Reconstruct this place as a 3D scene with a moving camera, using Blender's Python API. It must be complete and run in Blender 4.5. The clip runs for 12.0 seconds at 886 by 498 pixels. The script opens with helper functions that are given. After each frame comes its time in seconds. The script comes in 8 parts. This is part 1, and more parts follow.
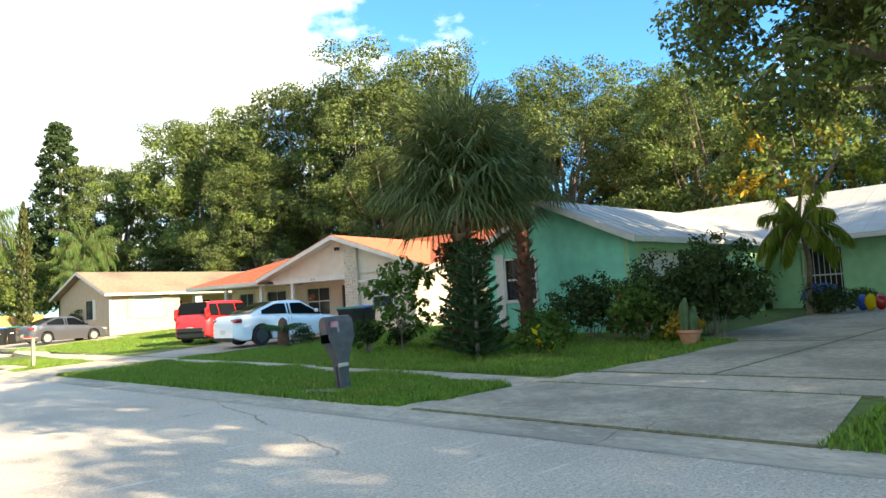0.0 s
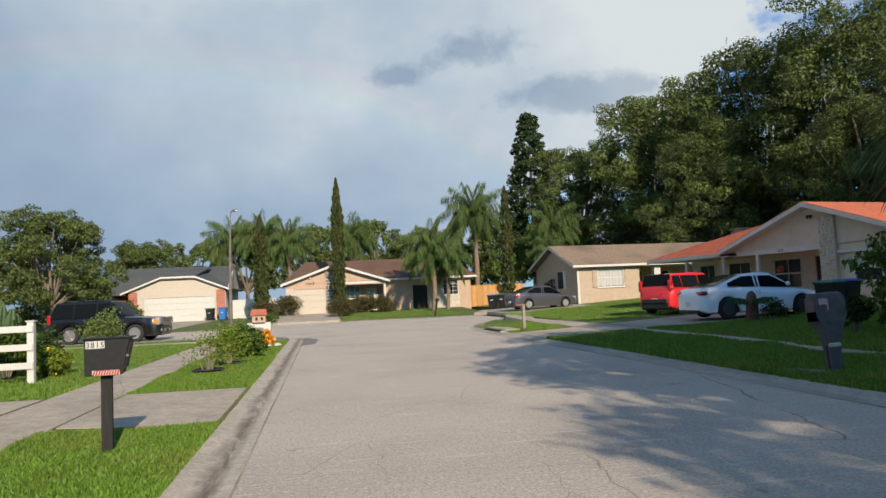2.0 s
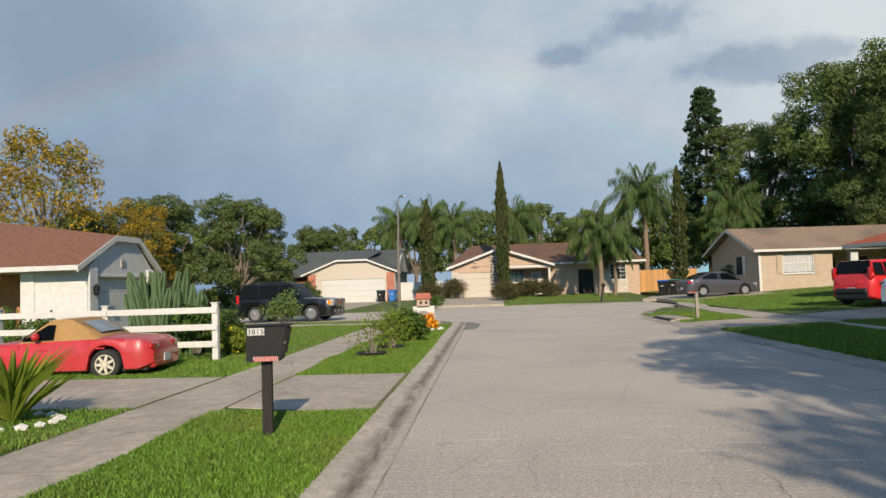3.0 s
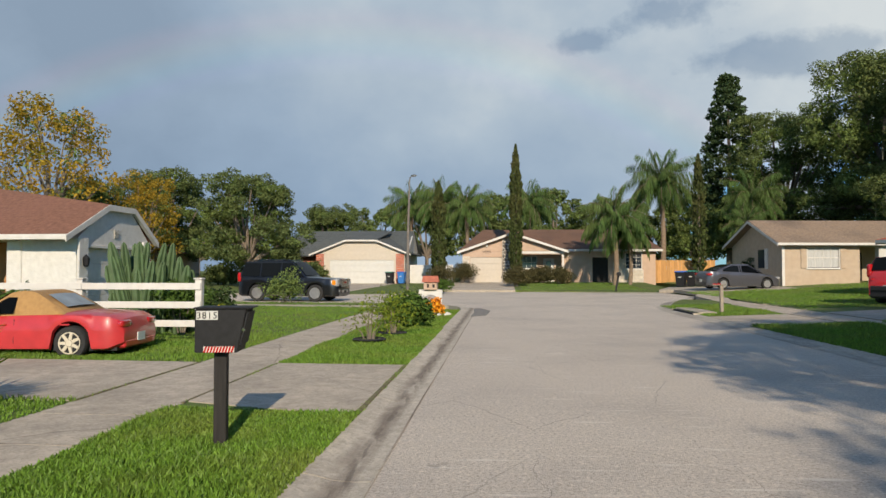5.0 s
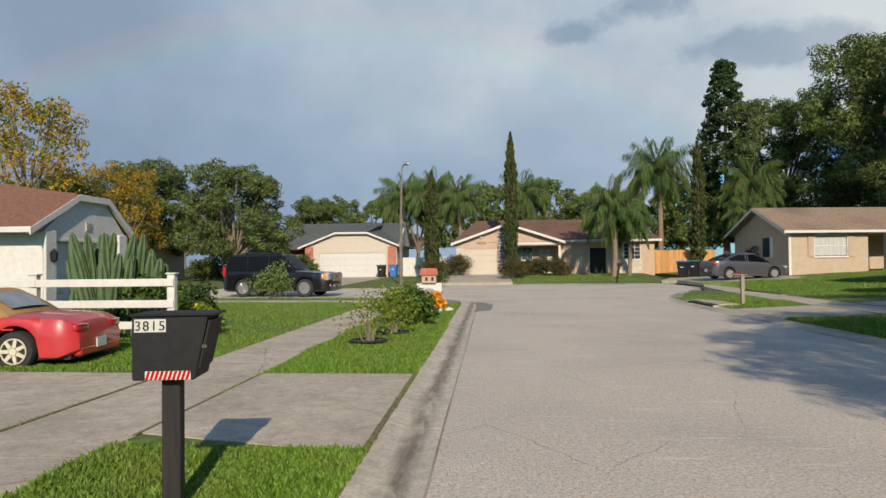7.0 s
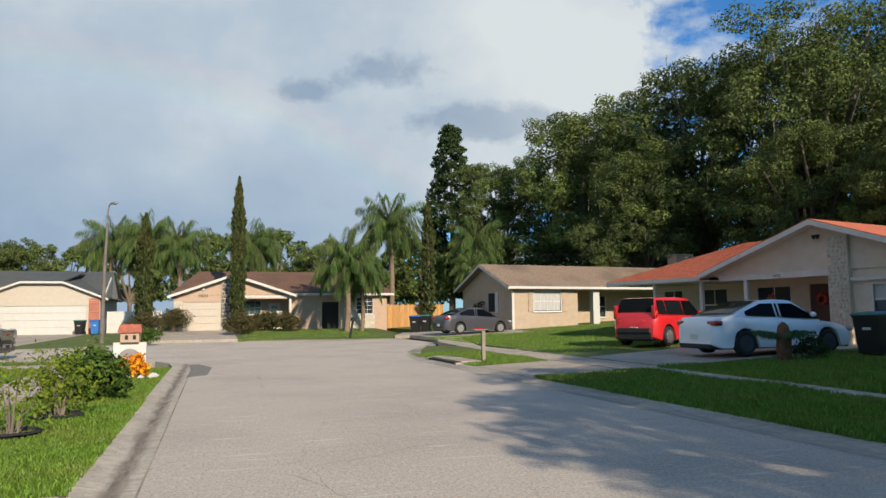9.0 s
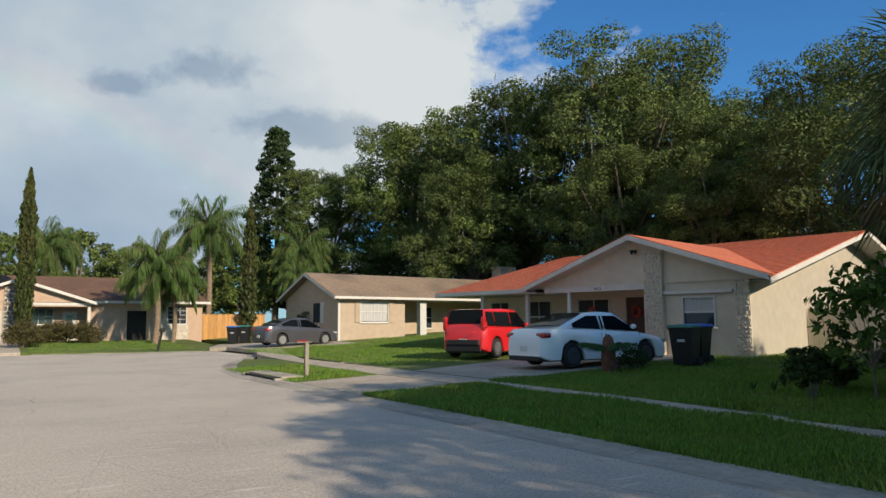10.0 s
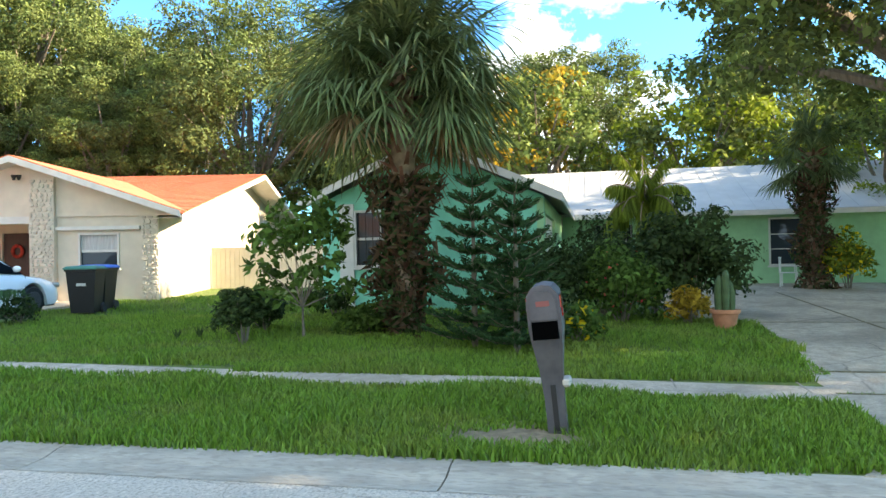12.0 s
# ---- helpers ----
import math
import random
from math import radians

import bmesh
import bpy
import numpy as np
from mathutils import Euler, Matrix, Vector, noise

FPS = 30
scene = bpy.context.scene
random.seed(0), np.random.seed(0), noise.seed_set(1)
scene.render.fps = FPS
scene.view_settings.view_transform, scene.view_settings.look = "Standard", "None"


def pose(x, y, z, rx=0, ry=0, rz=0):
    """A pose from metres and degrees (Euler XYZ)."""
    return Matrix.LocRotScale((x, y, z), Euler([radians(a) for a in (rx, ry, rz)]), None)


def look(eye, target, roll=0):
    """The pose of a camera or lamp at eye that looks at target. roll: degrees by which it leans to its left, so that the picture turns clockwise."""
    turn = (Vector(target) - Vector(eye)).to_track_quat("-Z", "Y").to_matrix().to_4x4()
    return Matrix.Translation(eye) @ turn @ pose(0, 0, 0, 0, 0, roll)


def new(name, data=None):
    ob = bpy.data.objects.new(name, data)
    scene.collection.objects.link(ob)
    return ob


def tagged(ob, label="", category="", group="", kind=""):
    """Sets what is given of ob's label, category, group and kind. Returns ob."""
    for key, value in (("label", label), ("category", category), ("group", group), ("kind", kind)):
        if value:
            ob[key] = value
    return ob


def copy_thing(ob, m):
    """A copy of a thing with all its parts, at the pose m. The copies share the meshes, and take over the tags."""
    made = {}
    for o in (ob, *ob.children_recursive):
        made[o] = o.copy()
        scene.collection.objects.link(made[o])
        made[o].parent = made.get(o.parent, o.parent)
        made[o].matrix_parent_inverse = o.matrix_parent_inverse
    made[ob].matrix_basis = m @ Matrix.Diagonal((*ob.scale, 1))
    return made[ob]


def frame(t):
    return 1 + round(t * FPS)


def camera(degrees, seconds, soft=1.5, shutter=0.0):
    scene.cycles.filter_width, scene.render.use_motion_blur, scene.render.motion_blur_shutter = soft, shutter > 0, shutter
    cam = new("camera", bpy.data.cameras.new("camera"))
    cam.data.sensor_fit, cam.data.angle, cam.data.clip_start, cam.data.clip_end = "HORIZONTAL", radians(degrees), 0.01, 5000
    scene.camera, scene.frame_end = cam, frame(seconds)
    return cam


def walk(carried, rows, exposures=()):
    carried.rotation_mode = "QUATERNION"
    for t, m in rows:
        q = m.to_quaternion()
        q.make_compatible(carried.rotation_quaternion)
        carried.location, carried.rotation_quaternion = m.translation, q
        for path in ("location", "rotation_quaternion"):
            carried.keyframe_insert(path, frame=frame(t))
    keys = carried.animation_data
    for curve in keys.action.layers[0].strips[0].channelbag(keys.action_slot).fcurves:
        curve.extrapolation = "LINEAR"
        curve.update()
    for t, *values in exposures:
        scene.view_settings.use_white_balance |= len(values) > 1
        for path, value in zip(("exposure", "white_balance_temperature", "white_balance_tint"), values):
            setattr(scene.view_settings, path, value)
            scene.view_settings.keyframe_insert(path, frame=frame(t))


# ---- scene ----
cam = camera(63.4, 12.0, 1.5)
# seconds, eye, target, roll
PATH = [
    (0.0, (1.969, -7.194, 1.332), (3.374, -5.779, 1.482), -3.4),
    (0.5, (1.821, -7.316, 1.368), (2.947, -5.670, 1.524), -3.4),
    (1.0, (1.754, -7.408, 1.364), (2.627, -5.616, 1.524), -3.5),
    (1.5, (1.533, -7.595, 1.404), (2.145, -5.697, 1.549), -3.3),
    (2.0, (1.395, -7.468, 1.422), (1.732, -5.501, 1.555), -2.6),
    (2.5, (1.429, -7.382, 1.463), (1.472, -5.386, 1.577), -2.2),
    (3.0, (1.556, -7.104, 1.501), (1.433, -5.111, 1.605), -1.9),
    (5.0, (1.553, -5.642, 1.468), (1.395, -3.650, 1.528), 0.0),
    (5.5, (1.435, -5.238, 1.447), (1.230, -3.250, 1.501), 0.3),
    (6.0, (1.257, -4.807, 1.441), (1.000, -2.824, 1.486), 0.4),
    (6.5, (1.093, -4.408, 1.448), (0.855, -2.422, 1.480), 0.0),
    (8.5, (1.068, -1.945, 1.365), (1.547, -0.008, 1.501), -0.7),
    (9.0, (1.237, -1.308, 1.430), (1.842, 0.590, 1.614), -0.6),
    (9.5, (1.466, -0.696, 1.451), (2.224, 1.142, 1.671), -0.3),
    (10.0, (1.687, -0.121, 1.449), (2.727, 1.575, 1.658), -0.4),
    (10.5, (1.916, 0.423, 1.464), (3.215, 1.934, 1.633), -0.4),
    (11.0, (2.327, 0.843, 1.453), (3.905, 2.065, 1.594), -1.3),
    (11.5, (2.763, 1.263, 1.447), (4.576, 2.100, 1.558), -1.3),
    (12.0, (3.062, 1.685, 1.441), (5.019, 2.099, 1.465), -1.0),
]
walk(cam, [(t, look(eye, target, roll)) for t, eye, target, roll in PATH],
     [(0.0, 1.78, 8000, 9), (0.5, 1.25, 7600, 10.5), (1.0, 0.55, 7150, 12), (1.5, 0.22, 6800, 13), (2.0, 0.08, 6800, 13), (6.5, -0.03, 6800, 12.5), (9.5, 0.1, 6800, 13), (10.0, 0.05, 6900, 12.5),
      (10.5, 0.32, 7000, 12), (11.0, 0.82, 7000, 11), (11.5, 1.68, 7700, 9.5), (12.0, 2.33, 8050, 9.5)])

# ---------------------------------------------------------------- light
SUN_EL, SUN_AZ = radians(26), math.atan2(0.187, -0.982)   # azimuth from +y towards +x
to_sun = Vector((math.sin(SUN_AZ) * math.cos(SUN_EL), math.cos(SUN_AZ) * math.cos(SUN_EL), math.sin(SUN_EL)))
sun = new("sun", bpy.data.lights.new("sun", "SUN"))
sun.data.energy, sun.data.angle, sun.data.color = 5.0, radians(0.55), (1.0, 0.885, 0.70)
sun.matrix_world = look(to_sun * 60, (0, 0, 0))

world = bpy.data.worlds.new("sky")
scene.world = world
world.use_nodes = True
wt = world.node_tree
wt.nodes.clear()


def wnode(kind, **props):
    n = wt.nodes.new(kind)
    for key, value in props.items():
        if key in n.inputs:
            n.inputs[key].default_value = value
    return n


sky = wnode("ShaderNodeTexSky")
sky.sky_type, sky.sun_disc, sky.sun_elevation, sky.sun_rotation = "NISHITA", False, SUN_EL, SUN_AZ
sky.air_density, sky.dust_density, sky.ozone_density = 1.0, 0.4, 3.0
coord = wnode("ShaderNodeTexCoord")
split = wnode("ShaderNodeSeparateXYZ")
wt.links.new(coord.outputs["Generated"], split.inputs[0])


def wmath(op, a, b=0.0, clamp=False):
    n = wt.nodes.new("ShaderNodeMath")
    n.operation, n.use_clamp = op, clamp
    for slot, v in ((0, a), (1, b)):
        if isinstance(v, (int, float)):
            n.inputs[slot].default_value = v
        else:
            wt.links.new(v, n.inputs[slot])
    return n.outputs[0]


def wnoise(scale, detail, rough, stretch):
    m = wnode("ShaderNodeMapping")
    m.inputs["Scale"].default_value = stretch
    wt.links.new(coord.outputs["Generated"], m.inputs[0])
    n = wnode("ShaderNodeTexNoise", Scale=scale, Detail=detail, Roughness=rough)
    wt.links.new(m.outputs[0], n.inputs["Vector"])
    return n.outputs["Fac"]


def wramp(fac, stops):
    n = wt.nodes.new("ShaderNodeValToRGB")
    els = n.color_ramp.elements
    while len(els) < len(stops):
        els.new(0.5)
    for e, (p, c) in zip(els, stops):
        e.position, e.color = p, (*c, 1)
    wt.links.new(fac, n.inputs[0])
    return n.outputs[0]


def wmix(fac, a, b, blend="MIX"):
    n = wt.nodes.new("ShaderNodeMix")
    n.data_type, n.blend_type = "RGBA", blend
    for slot, v in ((0, fac), (6, a), (7, b)):
        if isinstance(v, (int, float)):
            n.inputs[slot].default_value = v
        elif isinstance(v, tuple):
            n.inputs[slot].default_value = (*v, 1)
        else:
            wt.links.new(v, n.inputs[slot])
    return n.outputs[2]


# a broad storm deck to the north-west that thins to blue in the east, with bright cumulus between
billow = wnoise(1.9, 6.0, 0.52, (1, 1, 1.5))
wisps = wnoise(3.6, 5.0, 0.50, (1, 1, 1.35))
fray = wnoise(8.5, 8.0, 0.62, (1, 1, 1.25))
east = wmath("ADD", wmath("MULTIPLY", split.outputs[0], 0.80), wmath("MULTIPLY", split.outputs[1], 0.42))
cover = wmath("SUBTRACT", wmath("ADD", wmath("MULTIPLY", billow, 1.3), 0.865), wmath("MULTIPLY", east, 1.45))
cover = wmath("ADD", cover, wmath("MULTIPLY", wmath("SUBTRACT", fray, 0.5), 0.55))
# the sun stands in a clear southern sky, so the deck breaks up overhead and behind
clear = wmath("MAXIMUM", wmath("MULTIPLY", split.outputs[1], -2.0), wmath("MULTIPLY", wmath("SUBTRACT", split.outputs[2], 0.55), 3.0))
cover = wmath("SUBTRACT", cover, wmath("MULTIPLY", wmath("MAXIMUM", clear, 0.0), 1.6))
mask = wramp(cover, [(0.45, (0, 0, 0)), (0.53, (1, 1, 1))])
# thin torn cumulus drifting in the blue part
torn = wmath("ADD", wmath("MULTIPLY", wnoise(3.1, 6.0, 0.55, (1, 1, 2.6)), 0.8), wmath("MULTIPLY", fray, 0.35))
mask = wmath("MAXIMUM", mask, wramp(torn, [(0.60, (0, 0, 0)), (0.70, (1, 1, 1))]))
bright = wmath("ADD", wmath("MULTIPLY", billow, 0.62), wmath("ADD", wmath("MULTIPLY", wisps, 0.40), wmath("MULTIPLY", east, 0.40)))
bright = wmath("ADD", bright, wmath("ADD", wmath("MULTIPLY", wmath("SUBTRACT", fray, 0.5), 0.14), -0.09))
tone = wramp(bright, [(0.36, (0.36, 0.45, 0.58)), (0.50, (0.45, 0.55, 0.69)), (0.64, (0.60, 0.68, 0.78)), (0.80, (0.90, 0.91, 0.92))])
low = wramp(split.outputs[2], [(0.0, (0.80, 0.88, 0.96)), (0.25, (1, 1, 1))])
cloud = wmix(1.0, wmix(1.0, tone, low, "MULTIPLY"), (0.90, 1.0, 1.04), "MULTIPLY")


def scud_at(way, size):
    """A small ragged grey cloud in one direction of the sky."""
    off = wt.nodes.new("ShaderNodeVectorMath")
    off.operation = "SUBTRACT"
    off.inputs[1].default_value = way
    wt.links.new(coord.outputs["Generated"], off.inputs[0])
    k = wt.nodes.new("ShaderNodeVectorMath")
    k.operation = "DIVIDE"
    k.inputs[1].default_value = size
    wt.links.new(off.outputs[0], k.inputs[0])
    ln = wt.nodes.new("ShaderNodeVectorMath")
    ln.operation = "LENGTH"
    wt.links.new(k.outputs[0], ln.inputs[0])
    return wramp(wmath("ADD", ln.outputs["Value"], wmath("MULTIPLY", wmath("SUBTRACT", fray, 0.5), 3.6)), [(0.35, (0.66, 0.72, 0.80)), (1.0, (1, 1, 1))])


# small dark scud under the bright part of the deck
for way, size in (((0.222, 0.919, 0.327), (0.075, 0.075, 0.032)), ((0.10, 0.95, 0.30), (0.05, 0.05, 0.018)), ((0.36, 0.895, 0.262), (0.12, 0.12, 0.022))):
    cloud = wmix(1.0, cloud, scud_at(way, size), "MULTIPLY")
# a faint rainbow round the point opposite the sun
ray = wt.nodes.new("ShaderNodeVectorMath")
ray.operation = "DOT_PRODUCT"
ray.inputs[1].default_value = (-0.171, 0.899, -0.404)
wt.links.new(coord.outputs["Generated"], ray.inputs[0])
bow = wramp(wmath("MULTIPLY", wmath("SUBTRACT", ray.outputs["Value"], 0.715), 16.0, True), [(0.0, (0, 0, 0)), (0.22, (1.0, 0.25, 0.1)), (0.42, (0.8, 0.75, 0.1)), (0.62, (0.15, 0.7, 0.6)), (0.80, (0.25, 0.2, 0.7)), (1.0, (0.1, 0.1, 0.12))])
cloud = wmix(0.055, cloud, bow, "ADD")
bg_sky = wnode("ShaderNodeBackground", Strength=0.11)
wt.links.new(wmix(1.0, sky.outputs[0], (0.38, 0.92, 1.34), "MULTIPLY"), bg_sky.inputs["Color"])
bg_cloud = wnode("ShaderNodeBackground", Strength=0.78)
wt.links.new(cloud, bg_cloud.inputs["Color"])
mixer = wt.nodes.new("ShaderNodeMixShader")
wt.links.new(mask, mixer.inputs[0])
wt.links.new(bg_sky.outputs[0], mixer.inputs[1])
wt.links.new(bg_cloud.outputs[0], mixer.inputs[2])
out = wnode("ShaderNodeOutputWorld")
wt.links.new(mixer.outputs[0], out.inputs[0])

# ---------------------------------------------------------------- materials
def material(name, color, rough=0.7, metal=0.0, vary=0.0, vary_scale=2.0, stain=None, stain_scale=0.4, stain_amount=0.5,
             bump=0.0, bump_scale=40.0, island=0.0, piece=0.0, coat=0.0, translucent=0.0, spec=0.5, speckle=0.0, stretch=(1, 1, 1)):
    """A procedural surface: grain, a broad stain, bump, and variation from leaf to leaf or piece to piece."""
    m = bpy.data.materials.new(name)
    m.use_nodes = True
    t = m.node_tree
    b = t.nodes["Principled BSDF"]
    b.inputs["Roughness"].default_value = rough
    b.inputs["Metallic"].default_value = metal
    b.inputs["Specular IOR Level"].default_value = spec
    b.inputs["Coat Weight"].default_value = coat
    b.inputs["Coat Roughness"].default_value = 0.04
    tc = t.nodes.new("ShaderNodeTexCoord")
    mp = t.nodes.new("ShaderNodeMapping")
    mp.inputs["Scale"].default_value = stretch
    t.links.new(tc.outputs["Object"], mp.inputs[0])

    def noise_fac(scale, detail=5.0):
        n = t.nodes.new("ShaderNodeTexNoise")
        n.inputs["Scale"].default_value, n.inputs["Detail"].default_value = scale, detail
        t.links.new(mp.outputs[0], n.inputs["Vector"])
        return n.outputs["Fac"]

    def mix(fac, a, c, blend="MIX"):
        n = t.nodes.new("ShaderNodeMix")
        n.data_type, n.blend_type = "RGBA", blend
        for slot, v in ((0, fac), (6, a), (7, c)):
            if isinstance(v, (int, float)):
                n.inputs[slot].default_value = v
            elif isinstance(v, tuple):
                n.inputs[slot].default_value = (*v, 1)
            else:
                t.links.new(v, n.inputs[slot])
        return n.outputs[2]

    def remap(fac, lo, hi, a=0.0, c=1.0):
        n = t.nodes.new("ShaderNodeMapRange")
        for slot, v in (("From Min", lo), ("From Max", hi), ("To Min", a), ("To Max", c)):
            n.inputs[slot].default_value = v
        t.links.new(fac, n.inputs["Value"])
        return n.outputs[0]

    col = tuple(color)
    if vary:
        col = mix(remap(noise_fac(vary_scale, 7.0), 0.30, 0.70), tuple(max(0, c * (1 - vary)) for c in color), tuple(min(1, c * (1 + vary)) for c in color))
    if stain:
        col = mix(remap(noise_fac(stain_scale, 6.0), 0.45, 0.66, 0.0, stain_amount), col, tuple(stain))
    if speckle:
        col = mix(remap(noise_fac(34.0, 3.0), 0.52, 0.62, 0.0, speckle), col, tuple(c * 0.45 for c in color))
        col = mix(remap(noise_fac(20.0, 4.0), 0.56, 0.66, 0.0, speckle * 0.8), col, tuple(min(1, c * 1.45) for c in color))
    for amount, kind, socket in ((island, "ShaderNodeNewGeometry", "Random Per Island"), (piece, "ShaderNodeObjectInfo", "Random")):
        if amount:
            r = t.nodes.new(kind)
            col = mix(1.0, col, mix(r.outputs[socket], (1 - amount,) * 3, (1 + amount,) * 3), "MULTIPLY")
    if isinstance(col, tuple):
        b.inputs["Base Color"].default_value = (*col, 1)
    else:
        t.links.new(col, b.inputs["Base Color"])
    if bump:
        n = t.nodes.new("ShaderNodeBump")
        n.inputs["Strength"].default_value, n.inputs["Distance"].default_value = bump, 0.02
        t.links.new(noise_fac(bump_scale, 4.0), n.inputs["Height"])
        t.links.new(n.outputs[0], b.inputs["Normal"])
    if translucent:
        tr = t.nodes.new("ShaderNodeBsdfTranslucent")
        if isinstance(col, tuple):
            tr.inputs[0].default_value = (*col, 1)
        else:
            t.links.new(col, tr.inputs[0])
        ms = t.nodes.new("ShaderNodeMixShader")
        ms.inputs[0].default_value = translucent
        t.links.new(b.outputs[0], ms.inputs[1])
        t.links.new(tr.outputs[0], ms.inputs[2])
        t.links.new(ms.outputs[0], t.nodes["Material Output"].inputs[0])
    return m


ASPHALT = material("worn pale asphalt", (0.55, 0.478, 0.395), 0.9, vary=0.28, vary_scale=55, stain=(0.36, 0.315, 0.27), stain_scale=0.35, stain_amount=0.5, bump=0.6, bump_scale=70, speckle=0.55)
CONCRETE = material("weathered concrete", (0.46, 0.39, 0.305), 0.9, vary=0.20, vary_scale=7, stain=(0.25, 0.215, 0.17), stain_scale=0.8, stain_amount=0.5, bump=0.4, bump_scale=60, speckle=0.35)
# stained, darker copy of CONCRETE; part of the darkness is tree shade in the colour
CONCRETE_DIMMED = material("stained concrete darkened for tree shade", (0.42, 0.355, 0.27), 0.9, vary=0.25, vary_scale=6, stain=(0.19, 0.16, 0.125), stain_scale=0.6, stain_amount=0.7, bump=0.45, bump_scale=55, speckle=0.4)
GUTTER = material("stained gutter concrete", (0.42, 0.37, 0.30), 0.9, vary=0.2, vary_scale=7, stain=(0.18, 0.155, 0.13), stain_scale=0.8, stain_amount=0.75, bump=0.4, bump_scale=50, stretch=(1, 0.3, 1), speckle=0.35)
SILT = material("dark silt in the gutter", (0.24, 0.20, 0.16), 0.95, vary=0.5, vary_scale=5, stain=(0.43, 0.375, 0.30), stain_scale=2.2, stain_amount=1.0, bump=0.4, bump_scale=40, stretch=(1, 0.22, 1), speckle=0.3)
PATCH = material("dark tar patch", (0.20, 0.185, 0.165), 0.9, vary=0.3, vary_scale=8, bump=0.4)
TURF = material("turf", (0.085, 0.13, 0.02), 0.95, vary=0.45, vary_scale=6, stain=(0.15, 0.155, 0.04), stain_scale=0.7, stain_amount=0.6, bump=0.8, bump_scale=30)
BLADE = material("grass blades", (0.145, 0.265, 0.028), 0.6, island=0.45, stain=(0.23, 0.24, 0.055), stain_scale=0.8, stain_amount=0.42, translucent=0.35)
SOIL = material("bare soil", (0.16, 0.115, 0.07), 0.95, vary=0.4, vary_scale=12, bump=0.6)


def add_cracks(m, scale, width, dark, stretch=(1, 1, 1), shift=0.0):
    """Fine wandering cracks: the edges of large warped cells, darkened and sunk."""
    t = m.node_tree
    b = t.nodes["Principled BSDF"]
    tc = t.nodes.new("ShaderNodeTexCoord")
    n = t.nodes.new("ShaderNodeTexNoise")
    n.inputs["Scale"].default_value, n.inputs["Detail"].default_value = 1.6, 6.0
    t.links.new(tc.outputs["Object"], n.inputs["Vector"])
    warp = t.nodes.new("ShaderNodeVectorMath")
    warp.operation = "MULTIPLY_ADD"
    warp.inputs[1].default_value = (0.35, 0.35, 0)
    t.links.new(n.outputs["Color"], warp.inputs[0])
    t.links.new(tc.outputs["Object"], warp.inputs[2])
    v = t.nodes.new("ShaderNodeTexVoronoi")
    v.feature = "DISTANCE_TO_EDGE"
    v.inputs["Scale"].default_value = scale
    mp = t.nodes.new("ShaderNodeMapping")
    mp.inputs["Scale"].default_value, mp.inputs["Location"].default_value = stretch, (shift, shift, 0)
    t.links.new(warp.outputs[0], mp.inputs[0])
    t.links.new(mp.outputs[0], v.inputs["Vector"])
    gap = t.nodes.new("ShaderNodeTexNoise")
    gap.inputs["Scale"].default_value = 0.5
    t.links.new(tc.outputs["Object"], gap.inputs["Vector"])
    r = t.nodes.new("ShaderNodeMapRange")
    for slot, x in (("From Min", 0.0), ("From Max", width), ("To Min", 1.0), ("To Max", 0.0)):
        r.inputs[slot].default_value = x
    t.links.new(v.outputs["Distance"], r.inputs["Value"])
    k = t.nodes.new("ShaderNodeMapRange")
    for slot, x in (("From Min", 0.42), ("From Max", 0.56), ("To Min", 0.0), ("To Max", dark)):
        k.inputs[slot].default_value = x
    t.links.new(gap.outputs["Fac"], k.inputs["Value"])
    f = t.nodes.new("ShaderNodeMath")
    f.operation = "MULTIPLY"
    t.links.new(r.outputs[0], f.inputs[0])
    t.links.new(k.outputs[0], f.inputs[1])
    mix = t.nodes.new("ShaderNodeMix")
    mix.data_type = "RGBA"
    t.links.new(f.outputs[0], mix.inputs[0])
    t.links.new(b.inputs["Base Color"].links[0].from_socket, mix.inputs[6])
    mix.inputs[7].default_value = (0.09, 0.075, 0.06, 1)
    t.links.new(mix.outputs[2], b.inputs["Base Color"])


